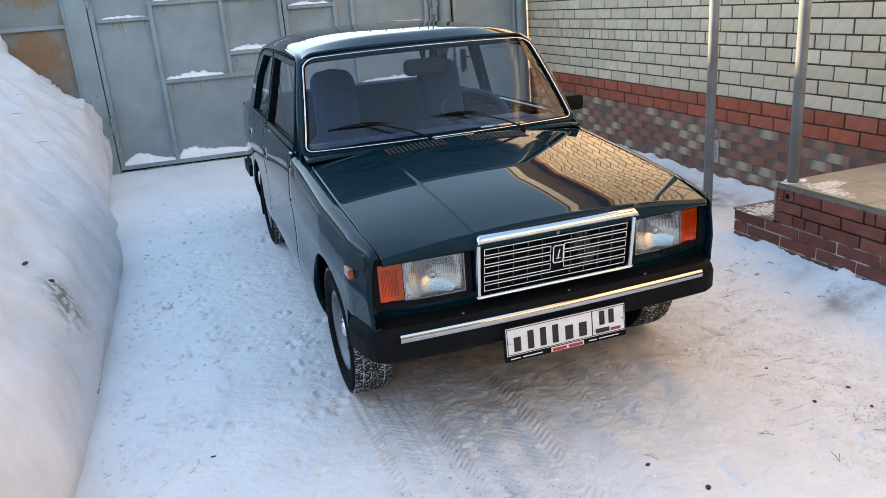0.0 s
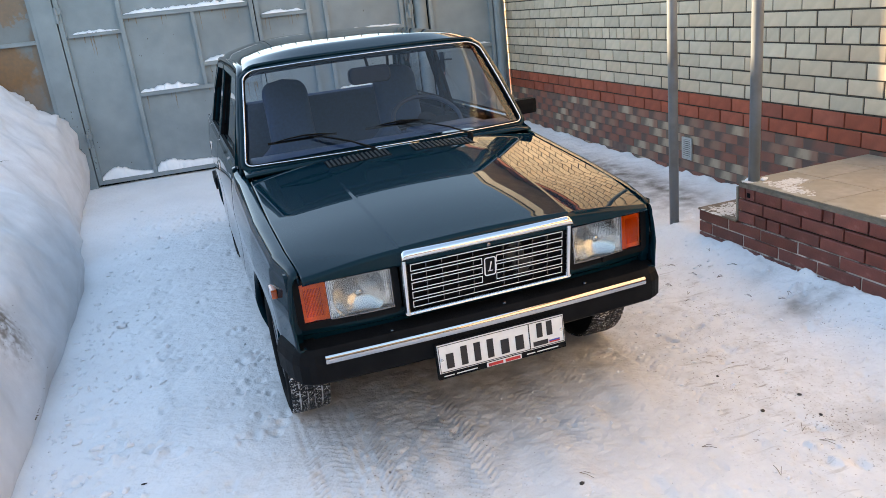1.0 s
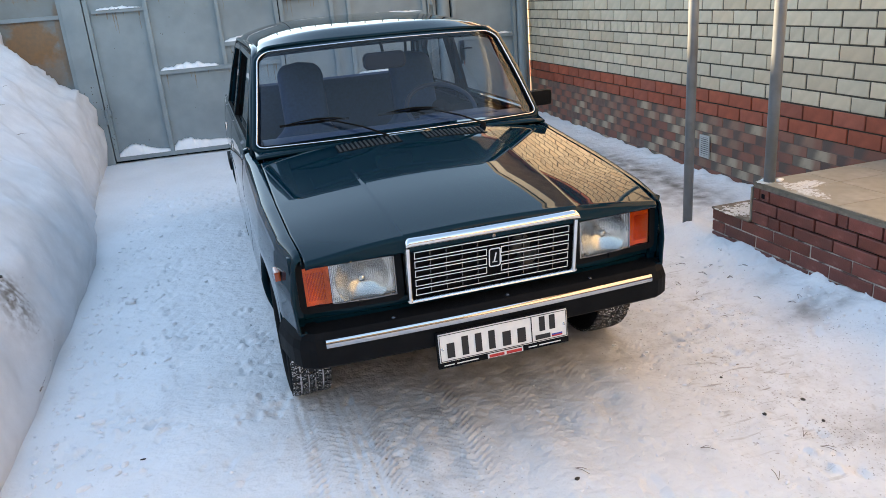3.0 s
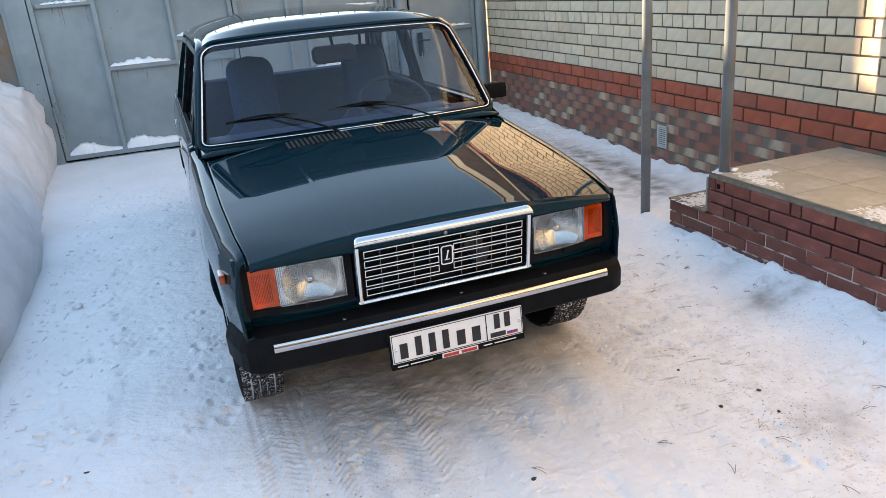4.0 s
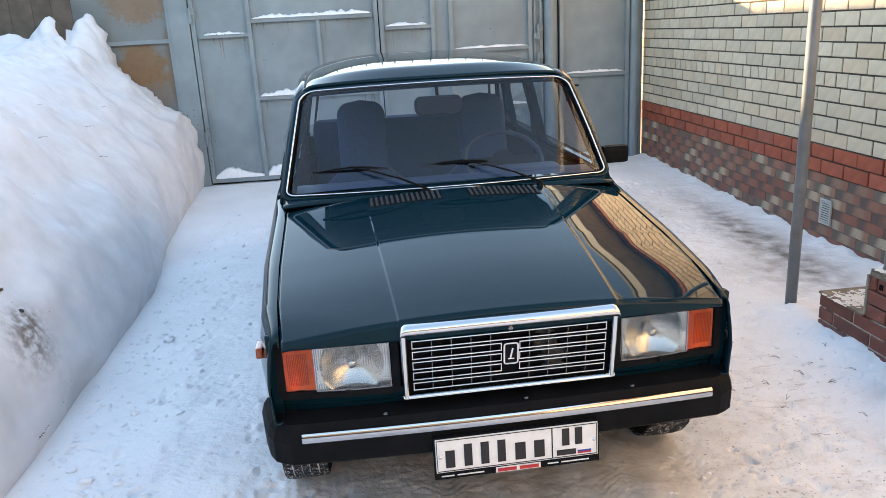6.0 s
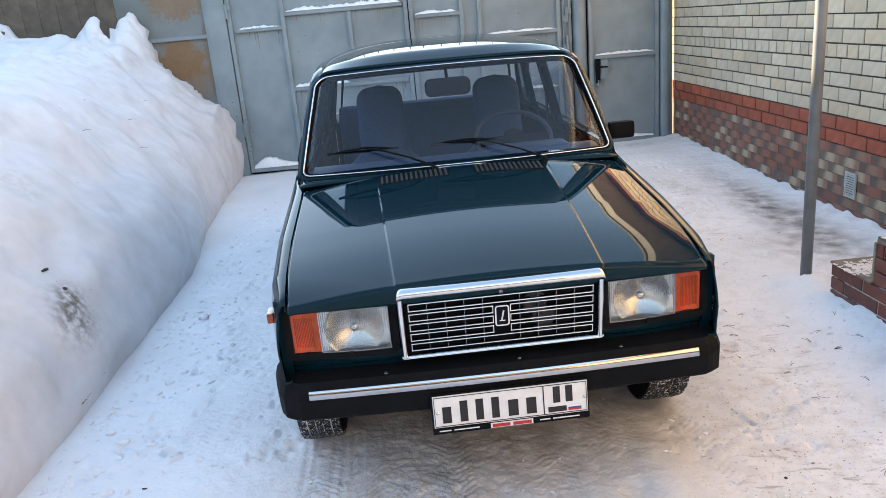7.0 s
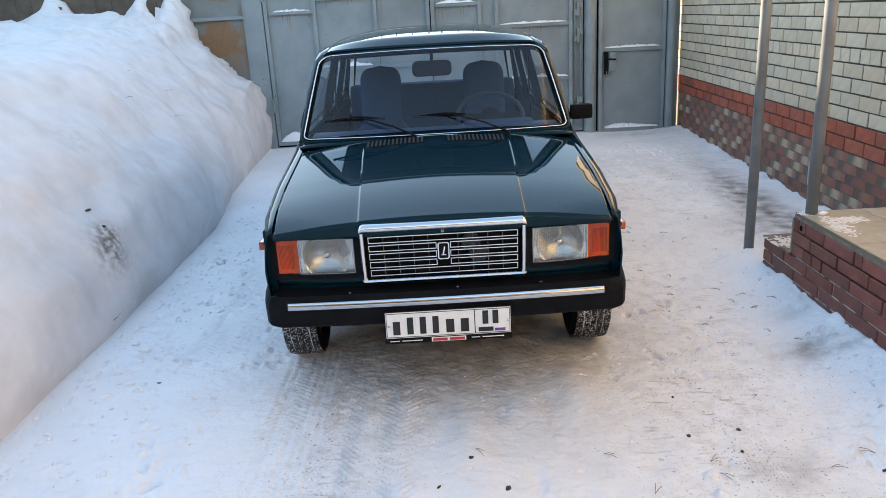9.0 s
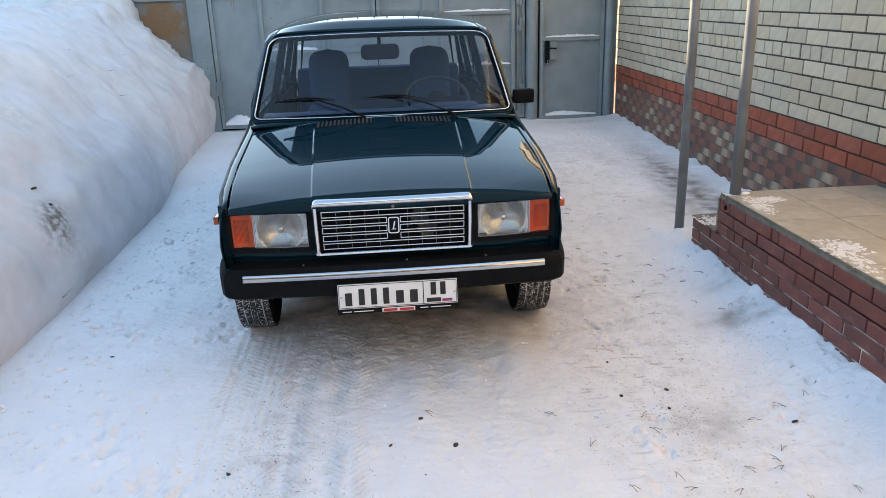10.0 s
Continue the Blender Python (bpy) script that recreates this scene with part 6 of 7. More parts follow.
# number plate in a black holder, its characters left as plain bars
def build_plate():
    pl = new("number_plate")
    pl.parent = car
    pl.matrix_local = pose(0.002, 0.018, 0.366, -4, 0, 0)
    pl["label"] = "white number plate in a black holder"
    box_part("holder", (-0.266, 0.266, 0.0, 0.016, -0.079, 0.063), BLACK, pl, "black plastic plate holder", 0.004)
    box_part("plate", (-0.26, 0.26, -0.004, -0.0005, -0.053, 0.059), PLATEWHITE, pl, "white plate with dark characters as bars", 0.0015)
    y0, y1 = -0.0062, -0.0042
    bars = [(-0.215, 0.046, 0.058)] + [(-0.158 + 0.053 * i, 0.042, 0.074) for i in range(3)] + [(0.008, 0.05, 0.058), (0.069, 0.05, 0.058)]
    for x, w, hgt in bars:
        box_part("character", (x - w / 2 + 0.008, x + w / 2 - 0.008, y0, y1, -0.038, -0.038 + hgt), INK, pl, bevel=0.001)
    for x in (0.155, 0.197):
        box_part("character", (x - 0.012, x + 0.012, y0, y1, -0.010, 0.048), INK, pl, bevel=0.001)
    box_part("small_print", (0.125, 0.187, y0, y1, -0.042, -0.024), INK, pl, bevel=0)
    for k, (mt, z) in enumerate(((PLATEWHITE, -0.030), (FLAGBLUE, -0.036), (FLAGRED, -0.042))):
        box_part("flag_stripe", (0.193, 0.237, y0, y1, z, z + 0.006), mt, pl, bevel=0)
    for dims in ((-0.257, 0.257, 0.0535, 0.0555), (-0.257, 0.257, -0.0495, -0.0475), (-0.257, -0.255, -0.0475, 0.0535), (0.255, 0.257, -0.0475, 0.0535), (0.109, 0.1125, -0.0475, 0.0535)):
        box_part("border", (dims[0], dims[1], y0, y1, dims[2], dims[3]), INK, pl, bevel=0)
    for x in (-0.246, 0.246):
        bm = bmesh.new()
        lathe(bm, [(0.0, 0.006), (-0.003, 0.005), (-0.004, 0.0)], 10, "y", (x, -0.004, 0.0))
        part("screw", bm, CHROME, pl, "", True)
    box_part("dealer_strip", (-0.072, 0.072, -0.002, -0.0002, -0.076, -0.058), PLATEWHITE, pl, "pale strip with red print as a bar", 0)
    for x0, x1 in ((-0.066, -0.006), (0.004, 0.066)):
        box_part("print", (x0, x1, -0.004, -0.0022, -0.073, -0.062), FLAGRED, pl, bevel=0)
    for x0, x1 in ((-0.245, -0.205), (-0.195, -0.11), (0.095, 0.13), (0.14, 0.23)):
        box_part("print", (x0, x1, -0.003, -0.0002, -0.0685, -0.0652), PLATEWHITE, pl, bevel=0)


build_plate()


# ---- greenhouse ----
def ws_point(u, v, out=0.0):
    """The windscreen's surface, u from -1 to 1 across and v from 0 to 1 upwards."""
    x = u * lerp(0.718, 0.628, v)
    y = lerp(1.198 + 0.055 * u * u, 1.525 + 0.05 * u * u, v) - 0.018 * math.sin(math.pi * v) - out * 0.77
    z = lerp(0.963, 1.388 - 0.014 * u * u, v) + out * 0.62
    return (x, y, z)


grid_part("windscreen", lambda u, v: ws_point(u * 1.98 - 0.99, lerp(0.01, 0.99, v), 0.036 * (1 - abs(2 * u - 1) ** 6)), 121, 25, WINDOW, car, "large clear windscreen", 0.0).visible_shadow = False


def ws_loop(inset, out):
    w, h = 1 - inset, 1 - inset * 1.6
    pts = []
    for cx, cz, a0 in ((w - 0.11, h - 0.22, 0), (-w + 0.11, h - 0.22, 90), (-w + 0.055, -h + 0.12, 180), (w - 0.055, -h + 0.12, 270)):
        rx, rz = (0.11, 0.22) if a0 < 180 else (0.055, 0.12)
        for i in range(8):
            t = radians(a0 + 90 * i / 7)
            pts.append((cx + rx * math.cos(t), cz + rz * math.sin(t)))
    dense = []
    for p, q in zip(pts, pts[1:] + pts[:1]):
        n = 10 if math.hypot(p[0] - q[0], p[1] - q[1]) > 0.5 else 1
        dense += [(lerp(p[0], q[0], k / n), lerp(p[1], q[1], k / n)) for k in range(n)]
    return [ws_point(a, (b + 1) / 2, out) for a, b in dense]


bm = bmesh.new()
sweep(bm, ws_loop(0.001, 0.004), rect(0.012, 0.013), True, up=(0, -0.77, 0.62))
part("windscreen_seal", bm, RUBBER, car, "black rubber seal", True)
bm = bmesh.new()
sweep(bm, ws_loop(-0.006, 0.010), ring(0.0038, 8), True, up=(0, -0.77, 0.62))
part("windscreen_trim", bm, CHROME, car, "thin bright trim round the windscreen", True)


def cabin_x(z):
    """Half width of the cabin's side above the belt."""
    return 0.752 - (z - 0.94) * 0.25


# windscreen surround, painted
bm = bmesh.new()
sweep(bm, ws_loop(-0.022, -0.012), rect(0.026, 0.03), True, up=(0, -0.77, 0.62))
part("windscreen_frame", bm, PAINT, car, "", True)

# roof
ROOF_Y0, ROOF_Y1 = 1.535, 3.20


def roof_crown(y):
    """Height of the roof's middle line: a steep roll behind the windscreen, then a long shallow crown."""
    if y < 1.66:
        k = (1.66 - y) / 0.125
        return 1.453 - 0.0094 * k - 0.037 * k ** 1.15
    return 1.453 + 0.037 * (1 - ((2.5 - y) / 0.84) ** 2) - 0.075 * smooth_step(2.95, 3.25, y)


def roof_point(u, v):
    s = u * 2 - 1
    a = abs(s)
    y = lerp(ROOF_Y0, ROOF_Y1, v) + 0.05 * s * s * (1 - v) + 0.02 * (1 - v) - 0.02
    edge = 1.392 + 0.022 * math.sin(math.pi * min(v * 1.1, 1.0))
    middle = roof_crown(y - 0.05 * s * s * (1 - v))
    z = edge + max(0.0, middle - edge) * (1 - a ** 3.3) - 0.03 * max(0.0, (a - 0.9) / 0.1) ** 2
    return (s * (0.632 + 0.012 * math.sin(math.pi * v)), y, z)


grid_part("roof", roof_point, 61, 91, PAINT, car, "glossy dark green roof", 0.012, flip=True)


def header_point(u, v):
    """The rounded panel from the windscreen's top edge up to the roof."""
    s = u * 2 - 1
    x0, y0, z0 = ws_point(s * 0.985, 1.015)
    x1, y1, z1 = roof_point(u, 0.03)
    a = v * math.pi / 2
    return (lerp(x0, x1, v), lerp(y0 - 0.002, y1, 1 - math.cos(a)), lerp(z0 - 0.002, z1 + 0.001, math.sin(a)))


grid_part("roof_header", header_point, 41, 9, PAINT, car, "", 0.0)
# gutter, pillars and side windows
for sgn in (-1, 1):
    M = Matrix.Diagonal((sgn, 1, 1, 1))
    bm = bmesh.new()
    gut = [(0.748, 1.28, 0.925), (0.727, 1.345, 1.02), (0.689, 1.45, 1.18), (0.645, 1.585, 1.345), (0.632, 1.68, 1.376), (0.634, 2.0, 1.392), (0.636, 2.4, 1.394), (0.632, 2.8, 1.39), (0.627, 3.05, 1.372), (0.635, 3.2, 1.325), (0.665, 3.34, 1.2), (0.70, 3.48, 1.04), (0.715, 3.56, 0.95)]
    sweep(bm, gut, rect(0.032, 0.050), scale=[0.35, 0.75] + [1.0] * (len(gut) - 2))
    bmesh.ops.transform(bm, matrix=M, verts=bm.verts[:])
    part("roof_rail", bm, PAINT, car, "", True)
    bm = bmesh.new()
    sweep(bm, [(x + 0.016, y - 0.004, z + 0.004) for x, y, z in gut[1:]], rect(0.009, 0.009))
    bmesh.ops.transform(bm, matrix=M, verts=bm.verts[:])
    part("gutter", bm, RUBBER, car, "", True)
    # window openings: frames and panes
    wins = ([(1.40, 0.965), (1.63, 1.355), (2.385, 1.368), (2.40, 0.965)], [(2.455, 0.965), (2.45, 1.368), (2.86, 1.362), (3.10, 1.20), (3.16, 0.965)])
    for poly in wins:
        loop = []
        for p, q in zip(poly, poly[1:] + poly[:1]):
            loop += [(lerp(p[0], q[0], k / 4), lerp(p[1], q[1], k / 4)) for k in range(4)]
        bm = bmesh.new()
        sweep(bm, [(cabin_x(z) - 0.004, y, z) for y, z in loop], rect(0.028, 0.040), True, up=(1, 0, 0.25))
        bmesh.ops.transform(bm, matrix=M, verts=bm.verts[:])
        w = part("window_frame", bm, PAINT, car, "", False)
        bm = bmesh.new()
        sweep(bm, [(cabin_x(z) + 0.002, lerp(y, sum(p[0] for p in poly) / len(poly), 0.04), lerp(z, 1.16, 0.06)) for y, z in loop], rect(0.012, 0.016), True, up=(1, 0, 0.25))
        bmesh.ops.transform(bm, matrix=M, verts=bm.verts[:])
        part("window_seal", bm, RUBBER, w)
        gl = link_mesh("pane", [(sgn * (cabin_x(z) - 0.008), y, z) for y, z in poly], [tuple(range(len(poly)))], WINDOW, w, "tinted side window")
        gl.visible_shadow = False
    # bright line under the windows
    bm = bmesh.new()
    sweep(bm, [(0.752, y, 0.952) for y in (1.36, 1.8, 2.4, 2.9, 3.2)], rect(0.008, 0.01))
    bmesh.ops.transform(bm, matrix=M, verts=bm.verts[:])
    part("belt_trim", bm, CHROME, car)
    bm = bmesh.new()
    add_box(bm, 0.0, 0.03, 2.385, 2.47, 0.94, 1.39)
    for v in bm.verts:
        v.co.x = cabin_x(v.co.z) - 0.03 + v.co.x
    bmesh.ops.transform(bm, matrix=M, verts=bm.verts[:])
    part("door_pillar", bm, RUBBER, car)
    # rear quarter pillar
    verts = [(sgn * (cabin_x(z) + dx), y, z) for dx in (0.0, -0.03) for y, z in ((3.14, 0.94), (3.05, 1.24), (2.84, 1.385), (3.06, 1.39), (3.2, 1.33), (3.36, 1.18), (3.56, 0.94))]
    n = 7
    faces = [tuple(range(n)), tuple(range(2 * n - 1, n - 1, -1))] + [(i, (i + 1) % n, n + (i + 1) % n, n + i) for i in range(n)]
    link_mesh("rear_pillar", verts, faces, PAINT, car)

# rear window, trunk, tail
gl = link_mesh("rear_windscreen", [(-0.56, 3.19, 1.36), (0.56, 3.19, 1.36), (0.64, 3.54, 0.98), (-0.64, 3.54, 0.98)], [(0, 1, 2, 3)], WINDOW, car, "clear rear window")
gl.visible_shadow = False
bm = bmesh.new()
sweep(bm, [(-0.57, 3.185, 1.37), (0.57, 3.185, 1.37), (0.655, 3.55, 0.965), (-0.655, 3.55, 0.965)], rect(0.04, 0.02), True, up=(0, 0.7, 0.7))
part("rear_window_seal", bm, RUBBER, car)
grid_part("trunk_lid", lambda u, v: (lerp(-0.665, 0.665, u), lerp(3.56, 4.075, v), lerp(0.955, 0.935, v) + 0.012 * (1 - (2 * u - 1) ** 2) - 0.02 * smooth_step(0.85, 1, v)), 15, 15, PAINT, car, "", 0.01, flip=True)
grid_part("tail_panel", lambda u, v: (lerp(-0.745, 0.745, u), 4.08 + 0.01 * v, lerp(0.34, 0.925, v)), 8, 6, PAINT, car, "", 0.01, flip=True)
box_part("rear_bumper", (-0.78, 0.78, 4.06, 4.14, 0.36, 0.48), BLACK, car, "black rear bumper", 0.02)
for sgn in (-1, 1):
    box_part("rear_bumper_end", (0.765, 0.81, 3.72, 4.07, 0.375, 0.47), BLACK, car, "black plastic bumper end", 0.012, m=Matrix.Diagonal((sgn, 1, 1, 1)))

# cowl between hood and windscreen, with two slotted vents
grid_part("cowl", lambda u, v: (lerp(-0.735, 0.735, u), lerp(1.172, 1.262 + 0.03 * (2 * u - 1) ** 2, v) , lerp(0.925, 0.952, v) + 0.016 * (1 - (2 * u - 1) ** 2)), 30, 5, PAINT, car, "", 0.01, flip=True)


# lighter grey in place of body paint: the ribs' sky sheen as colour
COWLRIB = material("cowl_rib_sheen", (0.03, 0.042, 0.048), 0.45, vary=0.15, scale=60.0)


def cowl_vent(x0, x1):
    n = 14
    bed = add_box(bmesh.new(), x0 - 0.012, x1 + 0.012, 1.030, 1.137, 0.0, 1.0)
    bmesh.ops.subdivide_edges(bed, edges=bed.edges[:], cuts=5, use_grid_fill=True)
    for v in bed.verts:
        v.co.z = hood_z(v.co.x, v.co.y) + (0.0018 if v.co.z > 0.5 else -0.012)
    vent = part("cowl_vent", bed, DARK, car, "black slotted air vent")
    for i in range(n):
        x = lerp(x0, x1, i / (n - 1))
        d = add_box(bmesh.new(), x - 0.0052, x + 0.0052, 1.033, 1.134, 0.0, 1.0)
        for v in d.verts:
            v.co.z = hood_z(v.co.x, v.co.y) + (0.006 if v.co.z > 0.5 else 0.0)
        bmesh.ops.bevel(d, geom=[q for q in d.edges if q.verts[0].co.z > hood_z(q.verts[0].co.x, q.verts[0].co.y) + 0.003 and q.verts[1].co.z > hood_z(q.verts[1].co.x, q.verts[1].co.y) + 0.003], offset=0.002, segments=2, affect="EDGES")
        part("vent_rib", d, COWLRIB, vent)


cowl_vent(-0.36, -0.075)
cowl_vent(0.065, 0.35)


# wipers
def wiper(name, pivot, tip0, tip1):
    """Arm from the pivot to the blade's middle, and the blade lying on the glass."""
    w = new(name)
    w.parent = car
    w["label"] = "black windscreen wiper at rest"
    p, a, b = Vector(pivot), Vector(tip0), Vector(tip1)
    lift = Vector((0, -0.012, 0.010))
    bm = bmesh.new()
    lathe(bm, [(0.0, 0.016), (0.025, 0.014), (0.03, 0.0)], 12, "z", (p.x, p.y, p.z - 0.02))
    part("cap", bm, BLACK, w, "", True)
    mid = a.lerp(b, 0.52)
    bm = bmesh.new()
    sweep(bm, [p + Vector((0, 0, 0.006)), p.lerp(mid, 0.35) + lift * 2.6, p.lerp(mid, 0.7) + lift * 2.8, mid + lift * 1.8], rect(0.012, 0.007), scale=[1.3, 1.0, 0.75, 0.6])
    part("arm", bm, BLACK, w)
    bm = bmesh.new()
    sweep(bm, [a.lerp(b, k / 6) for k in range(7)], rect(0.006, 0.011))
    part("blade", bm, RUBBER, w)
    bm = bmesh.new()
    sweep(bm, [a.lerp(b, 0.08) + lift * 0.5, a.lerp(b, 0.3) + lift * 1.5, a.lerp(b, 0.52) + lift * 2, a.lerp(b, 0.74) + lift * 1.5, a.lerp(b, 0.94) + lift * 0.5], rect(0.011, 0.006), scale=[0.5, 0.9, 1.2, 0.9, 0.5])
    part("blade_bridge", bm, BLACK, w)


def on_ws(x, v, out=0.022):
    u = x / lerp(0.718, 0.628, v)
    return ws_point(u, v, out)


wiper("wiper", (-0.115, 1.145, 0.968), on_ws(-0.60, 0.185), on_ws(-0.27, 0.19))
wiper("wiper", (0.385, 1.145, 0.962), on_ws(-0.125, 0.19), on_ws(0.215, 0.175))


# door mirror on the driver's side
def door_mirror():
    m = new("door_mirror")
    m.parent = car
    m["label"] = "black rectangular door mirror"
    box_part("housing", (0.772, 0.902, 1.418, 1.475, 0.965, 1.052), BLACK, m, "", 0.026)
    box_part("mirror_glass", (0.782, 0.892, 1.474, 1.4765, 0.975, 1.042), CHROME, m, "mirror glass", 0)
    bm = bmesh.new()
    sweep(bm, [(0.735, 1.46, 0.97), (0.76, 1.452, 0.985), (0.79, 1.45, 0.995)], rect(0.04, 0.035))
    part("stalk", bm, BLACK, m)


door_mirror()


# wheels
def build_wheel():
    """A road wheel about its own centre, its outer face towards +x."""
    w = new("wheel")
    w["label"] = "road wheel with a snowy studded tyre"
    tyre = bmesh.new()
    R = 0.282
    lathe(tyre, [(-0.060, 0.172), (-0.078, 0.19), (-0.088, 0.225), (-0.084, 0.258), (-0.074, R - 0.008), (-0.06, R - 0.006), (0.06, R - 0.006), (0.074, R - 0.008), (0.084, 0.258), (0.088, 0.225), (0.078, 0.19), (0.060, 0.172)], 48, "x")
    t = part("tyre", tyre, RUBBER, w, "black winter tyre packed with snow", True)
    t.data.materials.append(TYRESNOW)
    for poly in t.data.polygons:
        if abs(poly.center.x) < 0.07 and math.hypot(poly.center.y, poly.center.z) > 0.24:
            poly.material_index = 1
    verts, faces = [], []
    base = [(x, y, z) for x in (-0.5, 0.5) for y in (-0.5, 0.5) for z in (0, 1)]
    quad = [(0, 1, 3, 2), (4, 6, 7, 5), (0, 4, 5, 1), (2, 3, 7, 6), (1, 5, 7, 3)]
    rng = np.random.default_rng(4)
    n = 52
    for col, (cx, wd, skew) in enumerate(((-0.064, 0.03, 0.25), (-0.029, 0.026, 0.6), (0.0, 0.022, 0.0), (0.029, 0.026, -0.6), (0.064, 0.03, -0.25))):
        for i in range(n):
            ang = 2 * math.pi * (i + 0.5 * (col % 2)) / n
            for bx, by, bz in base:
                px = bx * wd
                along = by * 0.024 + skew * px
                rr = R - 0.007 + bz * 0.010 - (0.004 if abs(cx + px) > 0.07 else 0)
                aa = ang + along / R
                verts.append((cx + px, rr * math.cos(aa), rr * math.sin(aa)))
            k = len(verts) - 8
            faces += [tuple(k + q for q in f) for f in quad]
    link_mesh("tread", verts, faces, TYRE, t, "chunky tread blocks")
    rim = bmesh.new()
    lathe(rim, [(0.062, 0.176), (0.070, 0.178), (0.066, 0.165), (0.045, 0.16), (0.030, 0.150), (0.034, 0.125), (0.044, 0.10), (0.046, 0.075), (0.036, 0.055), (0.040, 0.04), (0.042, 0.0)], 40, "x")
    r = part("rim", rim, RIM, w, "silver steel rim", True)
    for i in range(12):
        a0 = 2 * math.pi * i / 12
        box_part("vent_hole", (0.030, 0.0375, -0.014, 0.014, -0.008, 0.008), RUBBER, r, bevel=0.002, m=Matrix.Rotation(a0, 4, "X") @ Matrix.Translation((0, 0.138, 0)))
    cap = bmesh.new()
    lathe(cap, [(0.040, 0.034), (0.058, 0.032), (0.066, 0.022), (0.068, 0.0)], 20, "x")
    part("hub_cap", cap, CHROME, r, "chrome hub cap", True)
    for i in range(4):
        bt = bmesh.new()
        lathe(bt, [(0.040, 0.009), (0.054, 0.009), (0.056, 0.0)], 6, "x")
        bmesh.ops.transform(bt, matrix=Matrix.Rotation(math.pi / 4 + math.pi / 2 * i, 4, "X") @ Matrix.Translation((0, 0.049, 0)), verts=bt.verts[:])
        part("wheel_bolt", bt, CHROME, r)
    return w


wheel = build_wheel()
wheel.parent = car
for k, (sx, yc) in enumerate(((-1, AXLES[0]), (1, AXLES[0]), (-1, AXLES[1]), (1, AXLES[1]))):
    m = pose(sx * 0.694, yc - 0.022, 0.276, 20 * k, 0, 0 if sx > 0 else 180)
    if k == 0:
        wheel.matrix_basis = m
    else:
        copy_thing(wheel, m)

# ---- cabin interior ----
def front_seat(cx):
    s = new("front_seat")
    s.parent = car
    s["label"] = "dark cloth front seat with a built-in head rest"
    box_part("cushion", (cx - 0.25, cx + 0.25, 1.72, 2.2, 0.40, 0.58), CLOTH, s, "", 0.05)

    def back(u, v):
        a = 2 * math.pi * u
        hh = v
        wdt = 0.25 if hh < 0.35 else lerp(0.25, 0.135, smooth_step(0.34, 0.52, hh))
        dp = lerp(0.085, 0.05, hh)
        end = 1.0 if hh < 0.84 else max(0.0, 1 - ((hh - 0.84) / 0.16) ** 3.2) ** 0.4 + 0.01
        c, sn = math.cos(a), math.sin(a)
        q = 0.55
        return (cx + math.copysign(abs(c) ** q, c) * wdt * end, lerp(2.14, 2.32, hh) + math.copysign(abs(sn) ** q, sn) * dp * end, lerp(0.52, 1.262, hh))
    grid_part("backrest", back, 33, 50, CLOTH, s, "", 0.0)


front_seat(-0.345)
front_seat(0.345)
rs = new("rear_seat")
rs.parent = car
rs["label"] = "dark cloth rear bench"
box_part("cushion", (-0.64, 0.64, 2.72, 3.2, 0.38, 0.56), CLOTH, rs, "", 0.05)
box_part("backrest", (-0.65, 0.65, 3.16, 3.3, 0.5, 1.06), CLOTH, rs, "", 0.05)
box_part("parcel_shelf", (-0.66, 0.66, 3.3, 3.54, 0.93, 0.955), TRIMGREY, car, "", 0.005)
grid_part("dashboard", lambda u, v: (lerp(-0.68, 0.68, u), lerp(1.24, 1.52, v), 0.935 + 0.02 * math.sin(math.pi * v) - 0.10 * smooth_step(0.75, 1, v)), 12, 12, TRIMGREY, car, "dark plastic dashboard", 0.02, flip=True)
box_part("instrument_hood", (0.16, 0.56, 1.36, 1.53, 0.92, 0.985), TRIMGREY, car, "", 0.025)
grid_part("headliner", lambda u, v: (lerp(-0.59, 0.59, u), lerp(1.6, 3.14, v), 1.375 + 0.02 * math.sin(math.pi * v)), 6, 8, TRIMGREY, car, "", 0.0)


WHEELGREY = material("steering_wheel_grey", (0.014, 0.03, 0.06), 0.7)


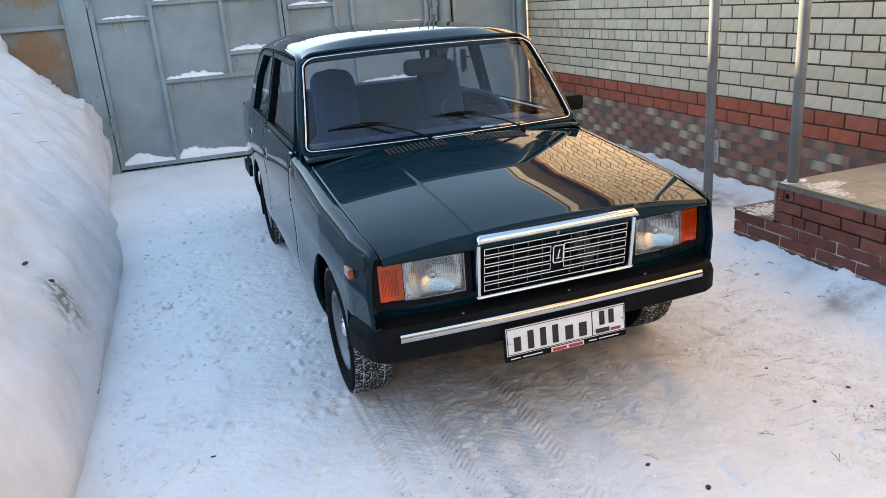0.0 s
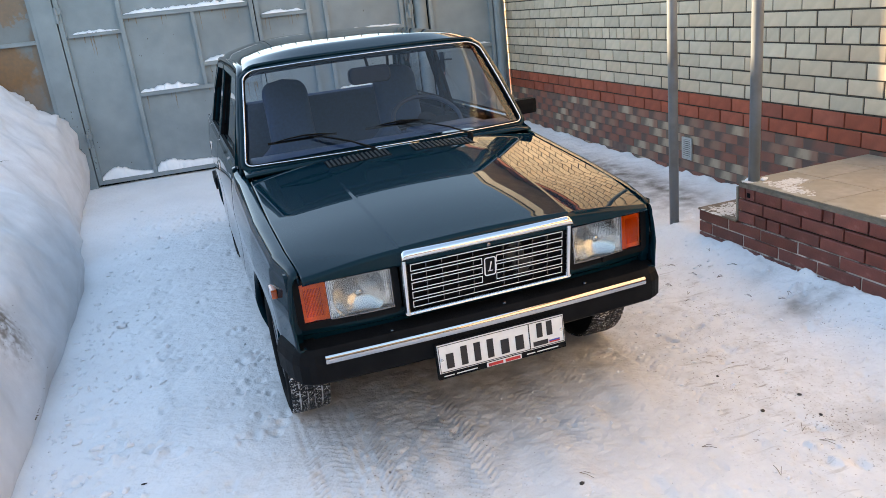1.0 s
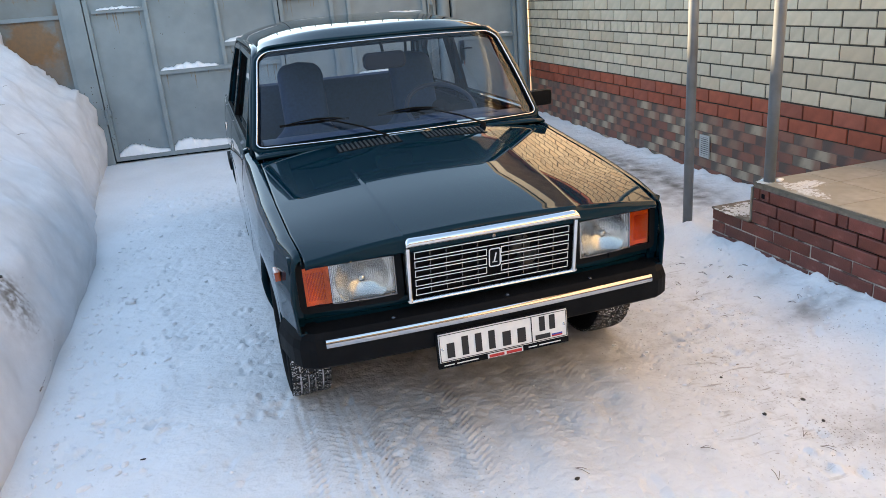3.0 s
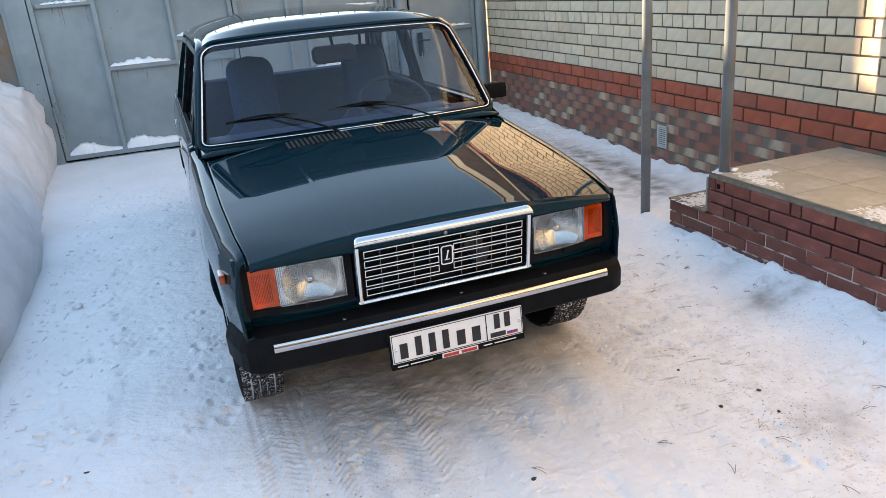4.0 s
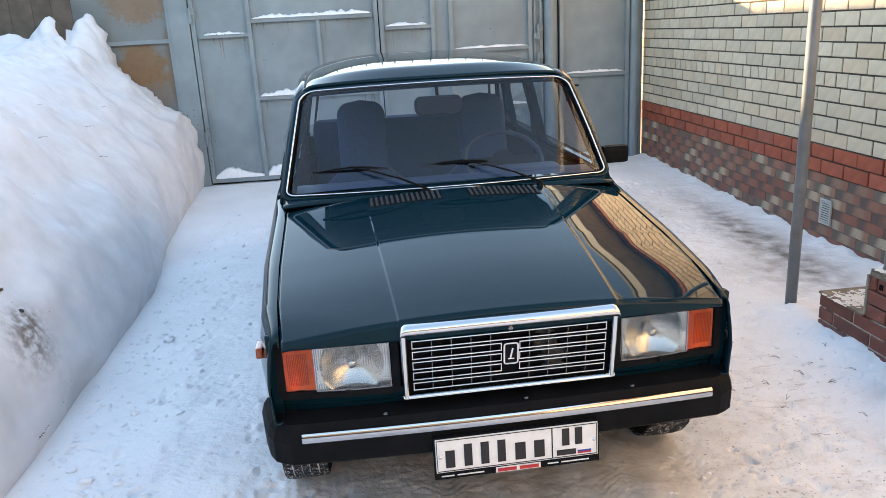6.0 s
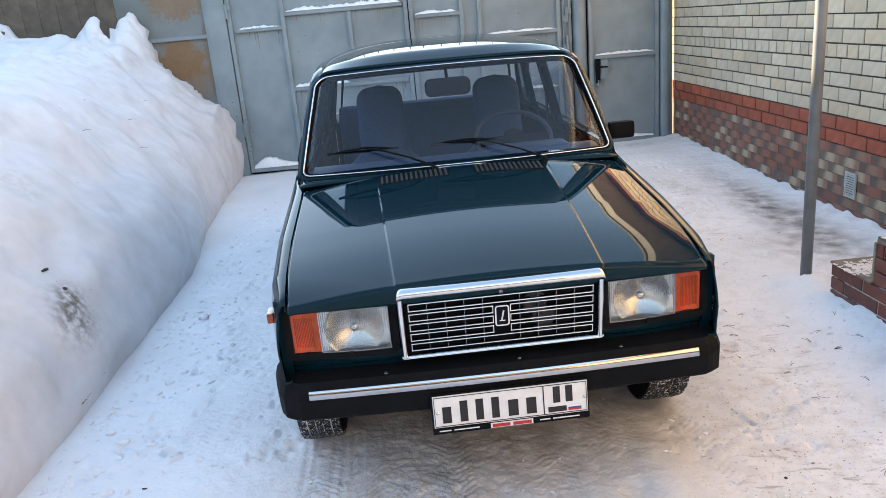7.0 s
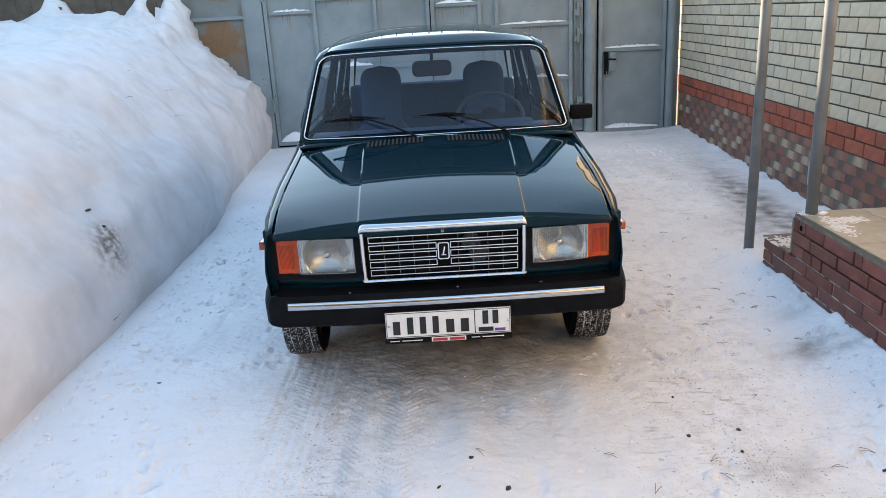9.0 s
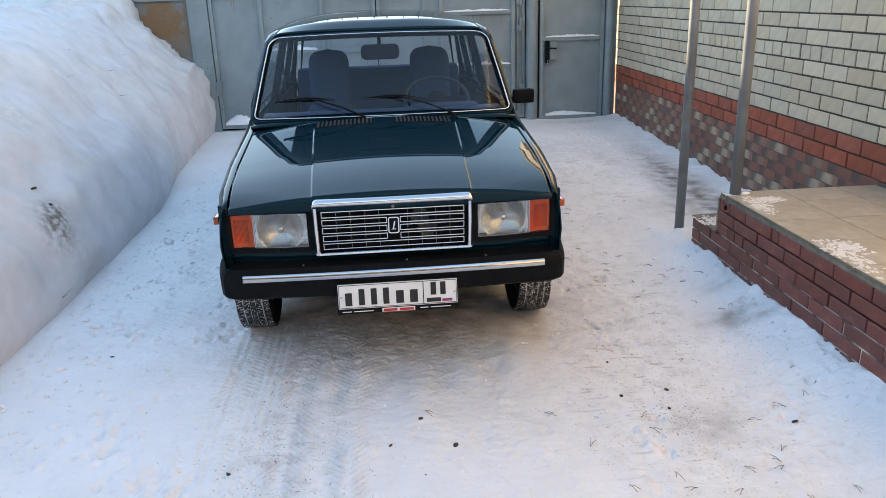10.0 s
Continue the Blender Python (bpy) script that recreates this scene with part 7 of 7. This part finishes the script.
def steering_wheel():
    s = new("steering_wheel")
    s.parent = car
    s["label"] = "thin dark steering wheel"
    m = Matrix.Translation((0.335, 1.66, 0.985)) @ Matrix.Rotation(radians(36), 4, "X")
    bm = bmesh.new()
    sweep(bm, [(0.195 * math.cos(2 * math.pi * i / 36), 0.195 * math.sin(2 * math.pi * i / 36), 0) for i in range(36)], ring(0.0125), True)
    bmesh.ops.transform(bm, matrix=m, verts=bm.verts[:])
    part("rim", bm, WHEELGREY, s, "", True)
    bm = bmesh.new()
    add_box(bm, -0.19, 0.19, -0.035, 0.02, -0.02, 0.0, bevel=0.006)
    add_box(bm, -0.03, 0.03, -0.18, 0.0, -0.02, 0.0, bevel=0.006)
    lathe(bm, [(-0.25, 0.03), (-0.01, 0.04), (0.012, 0.055), (0.016, 0.0)], 16, "z")
    bmesh.ops.transform(bm, matrix=m, verts=bm.verts[:])
    part("spokes", bm, BLACK, s)


steering_wheel()


MIRRORGREY = material("mirror_housing_grey", (0.014, 0.018, 0.026), 0.5, vary=0.1, scale=30.0)
MIRRORGREY.node_tree.nodes["Principled BSDF"].inputs["Specular IOR Level"].default_value = 0.1


def cabin_mirror():
    s = new("cabin_mirror")
    s.parent = car
    s["label"] = "dark rear-view mirror"
    bm = bmesh.new()
    outer, inner = rounded_loop(0.112, 0.043, 0.03), rounded_loop(0.104, 0.036, 0.026)
    rings = [[bm.verts.new((a, yy, 1.288 + b)) for a, b in loop] for loop, yy in ((outer, 1.53), (outer, 1.508), (inner, 1.498))]
    for r0, r1 in zip(rings, rings[1:]):
        for k in range(len(r0)):
            bm.faces.new((r0[k], r0[(k + 1) % len(r0)], r1[(k + 1) % len(r0)], r1[k]))
    bm.faces.new(rings[2])
    bm.faces.new(rings[0][::-1])
    part("housing", bm, MIRRORGREY, s)
    bm = bmesh.new()
    sweep(bm, [(0, 1.52, 1.31), (0, 1.545, 1.345), (0, 1.57, 1.38)], ring(0.008))
    part("stem", bm, BLACK, s)


cabin_mirror()
for sgn in (-1, 1):
    bm = bmesh.new()
    sweep(bm, [(sgn * 0.655, 2.36, 1.28), (sgn * 0.66, 2.33, 1.0), (sgn * 0.665, 2.30, 0.6)], rect(0.05, 0.004), up=(1, 0, 0))
    part("seat_belt", bm, RUBBER, car, "black seat belt")
for sgn in (-1, 1):
    box_part("sun_visor", (0.08, 0.50, 1.60, 1.76, 1.366, 1.382), TRIMGREY, car, "", 0.006, m=Matrix.Diagonal((sgn, 1, 1, 1)))

build_porch()
lay_bricks()
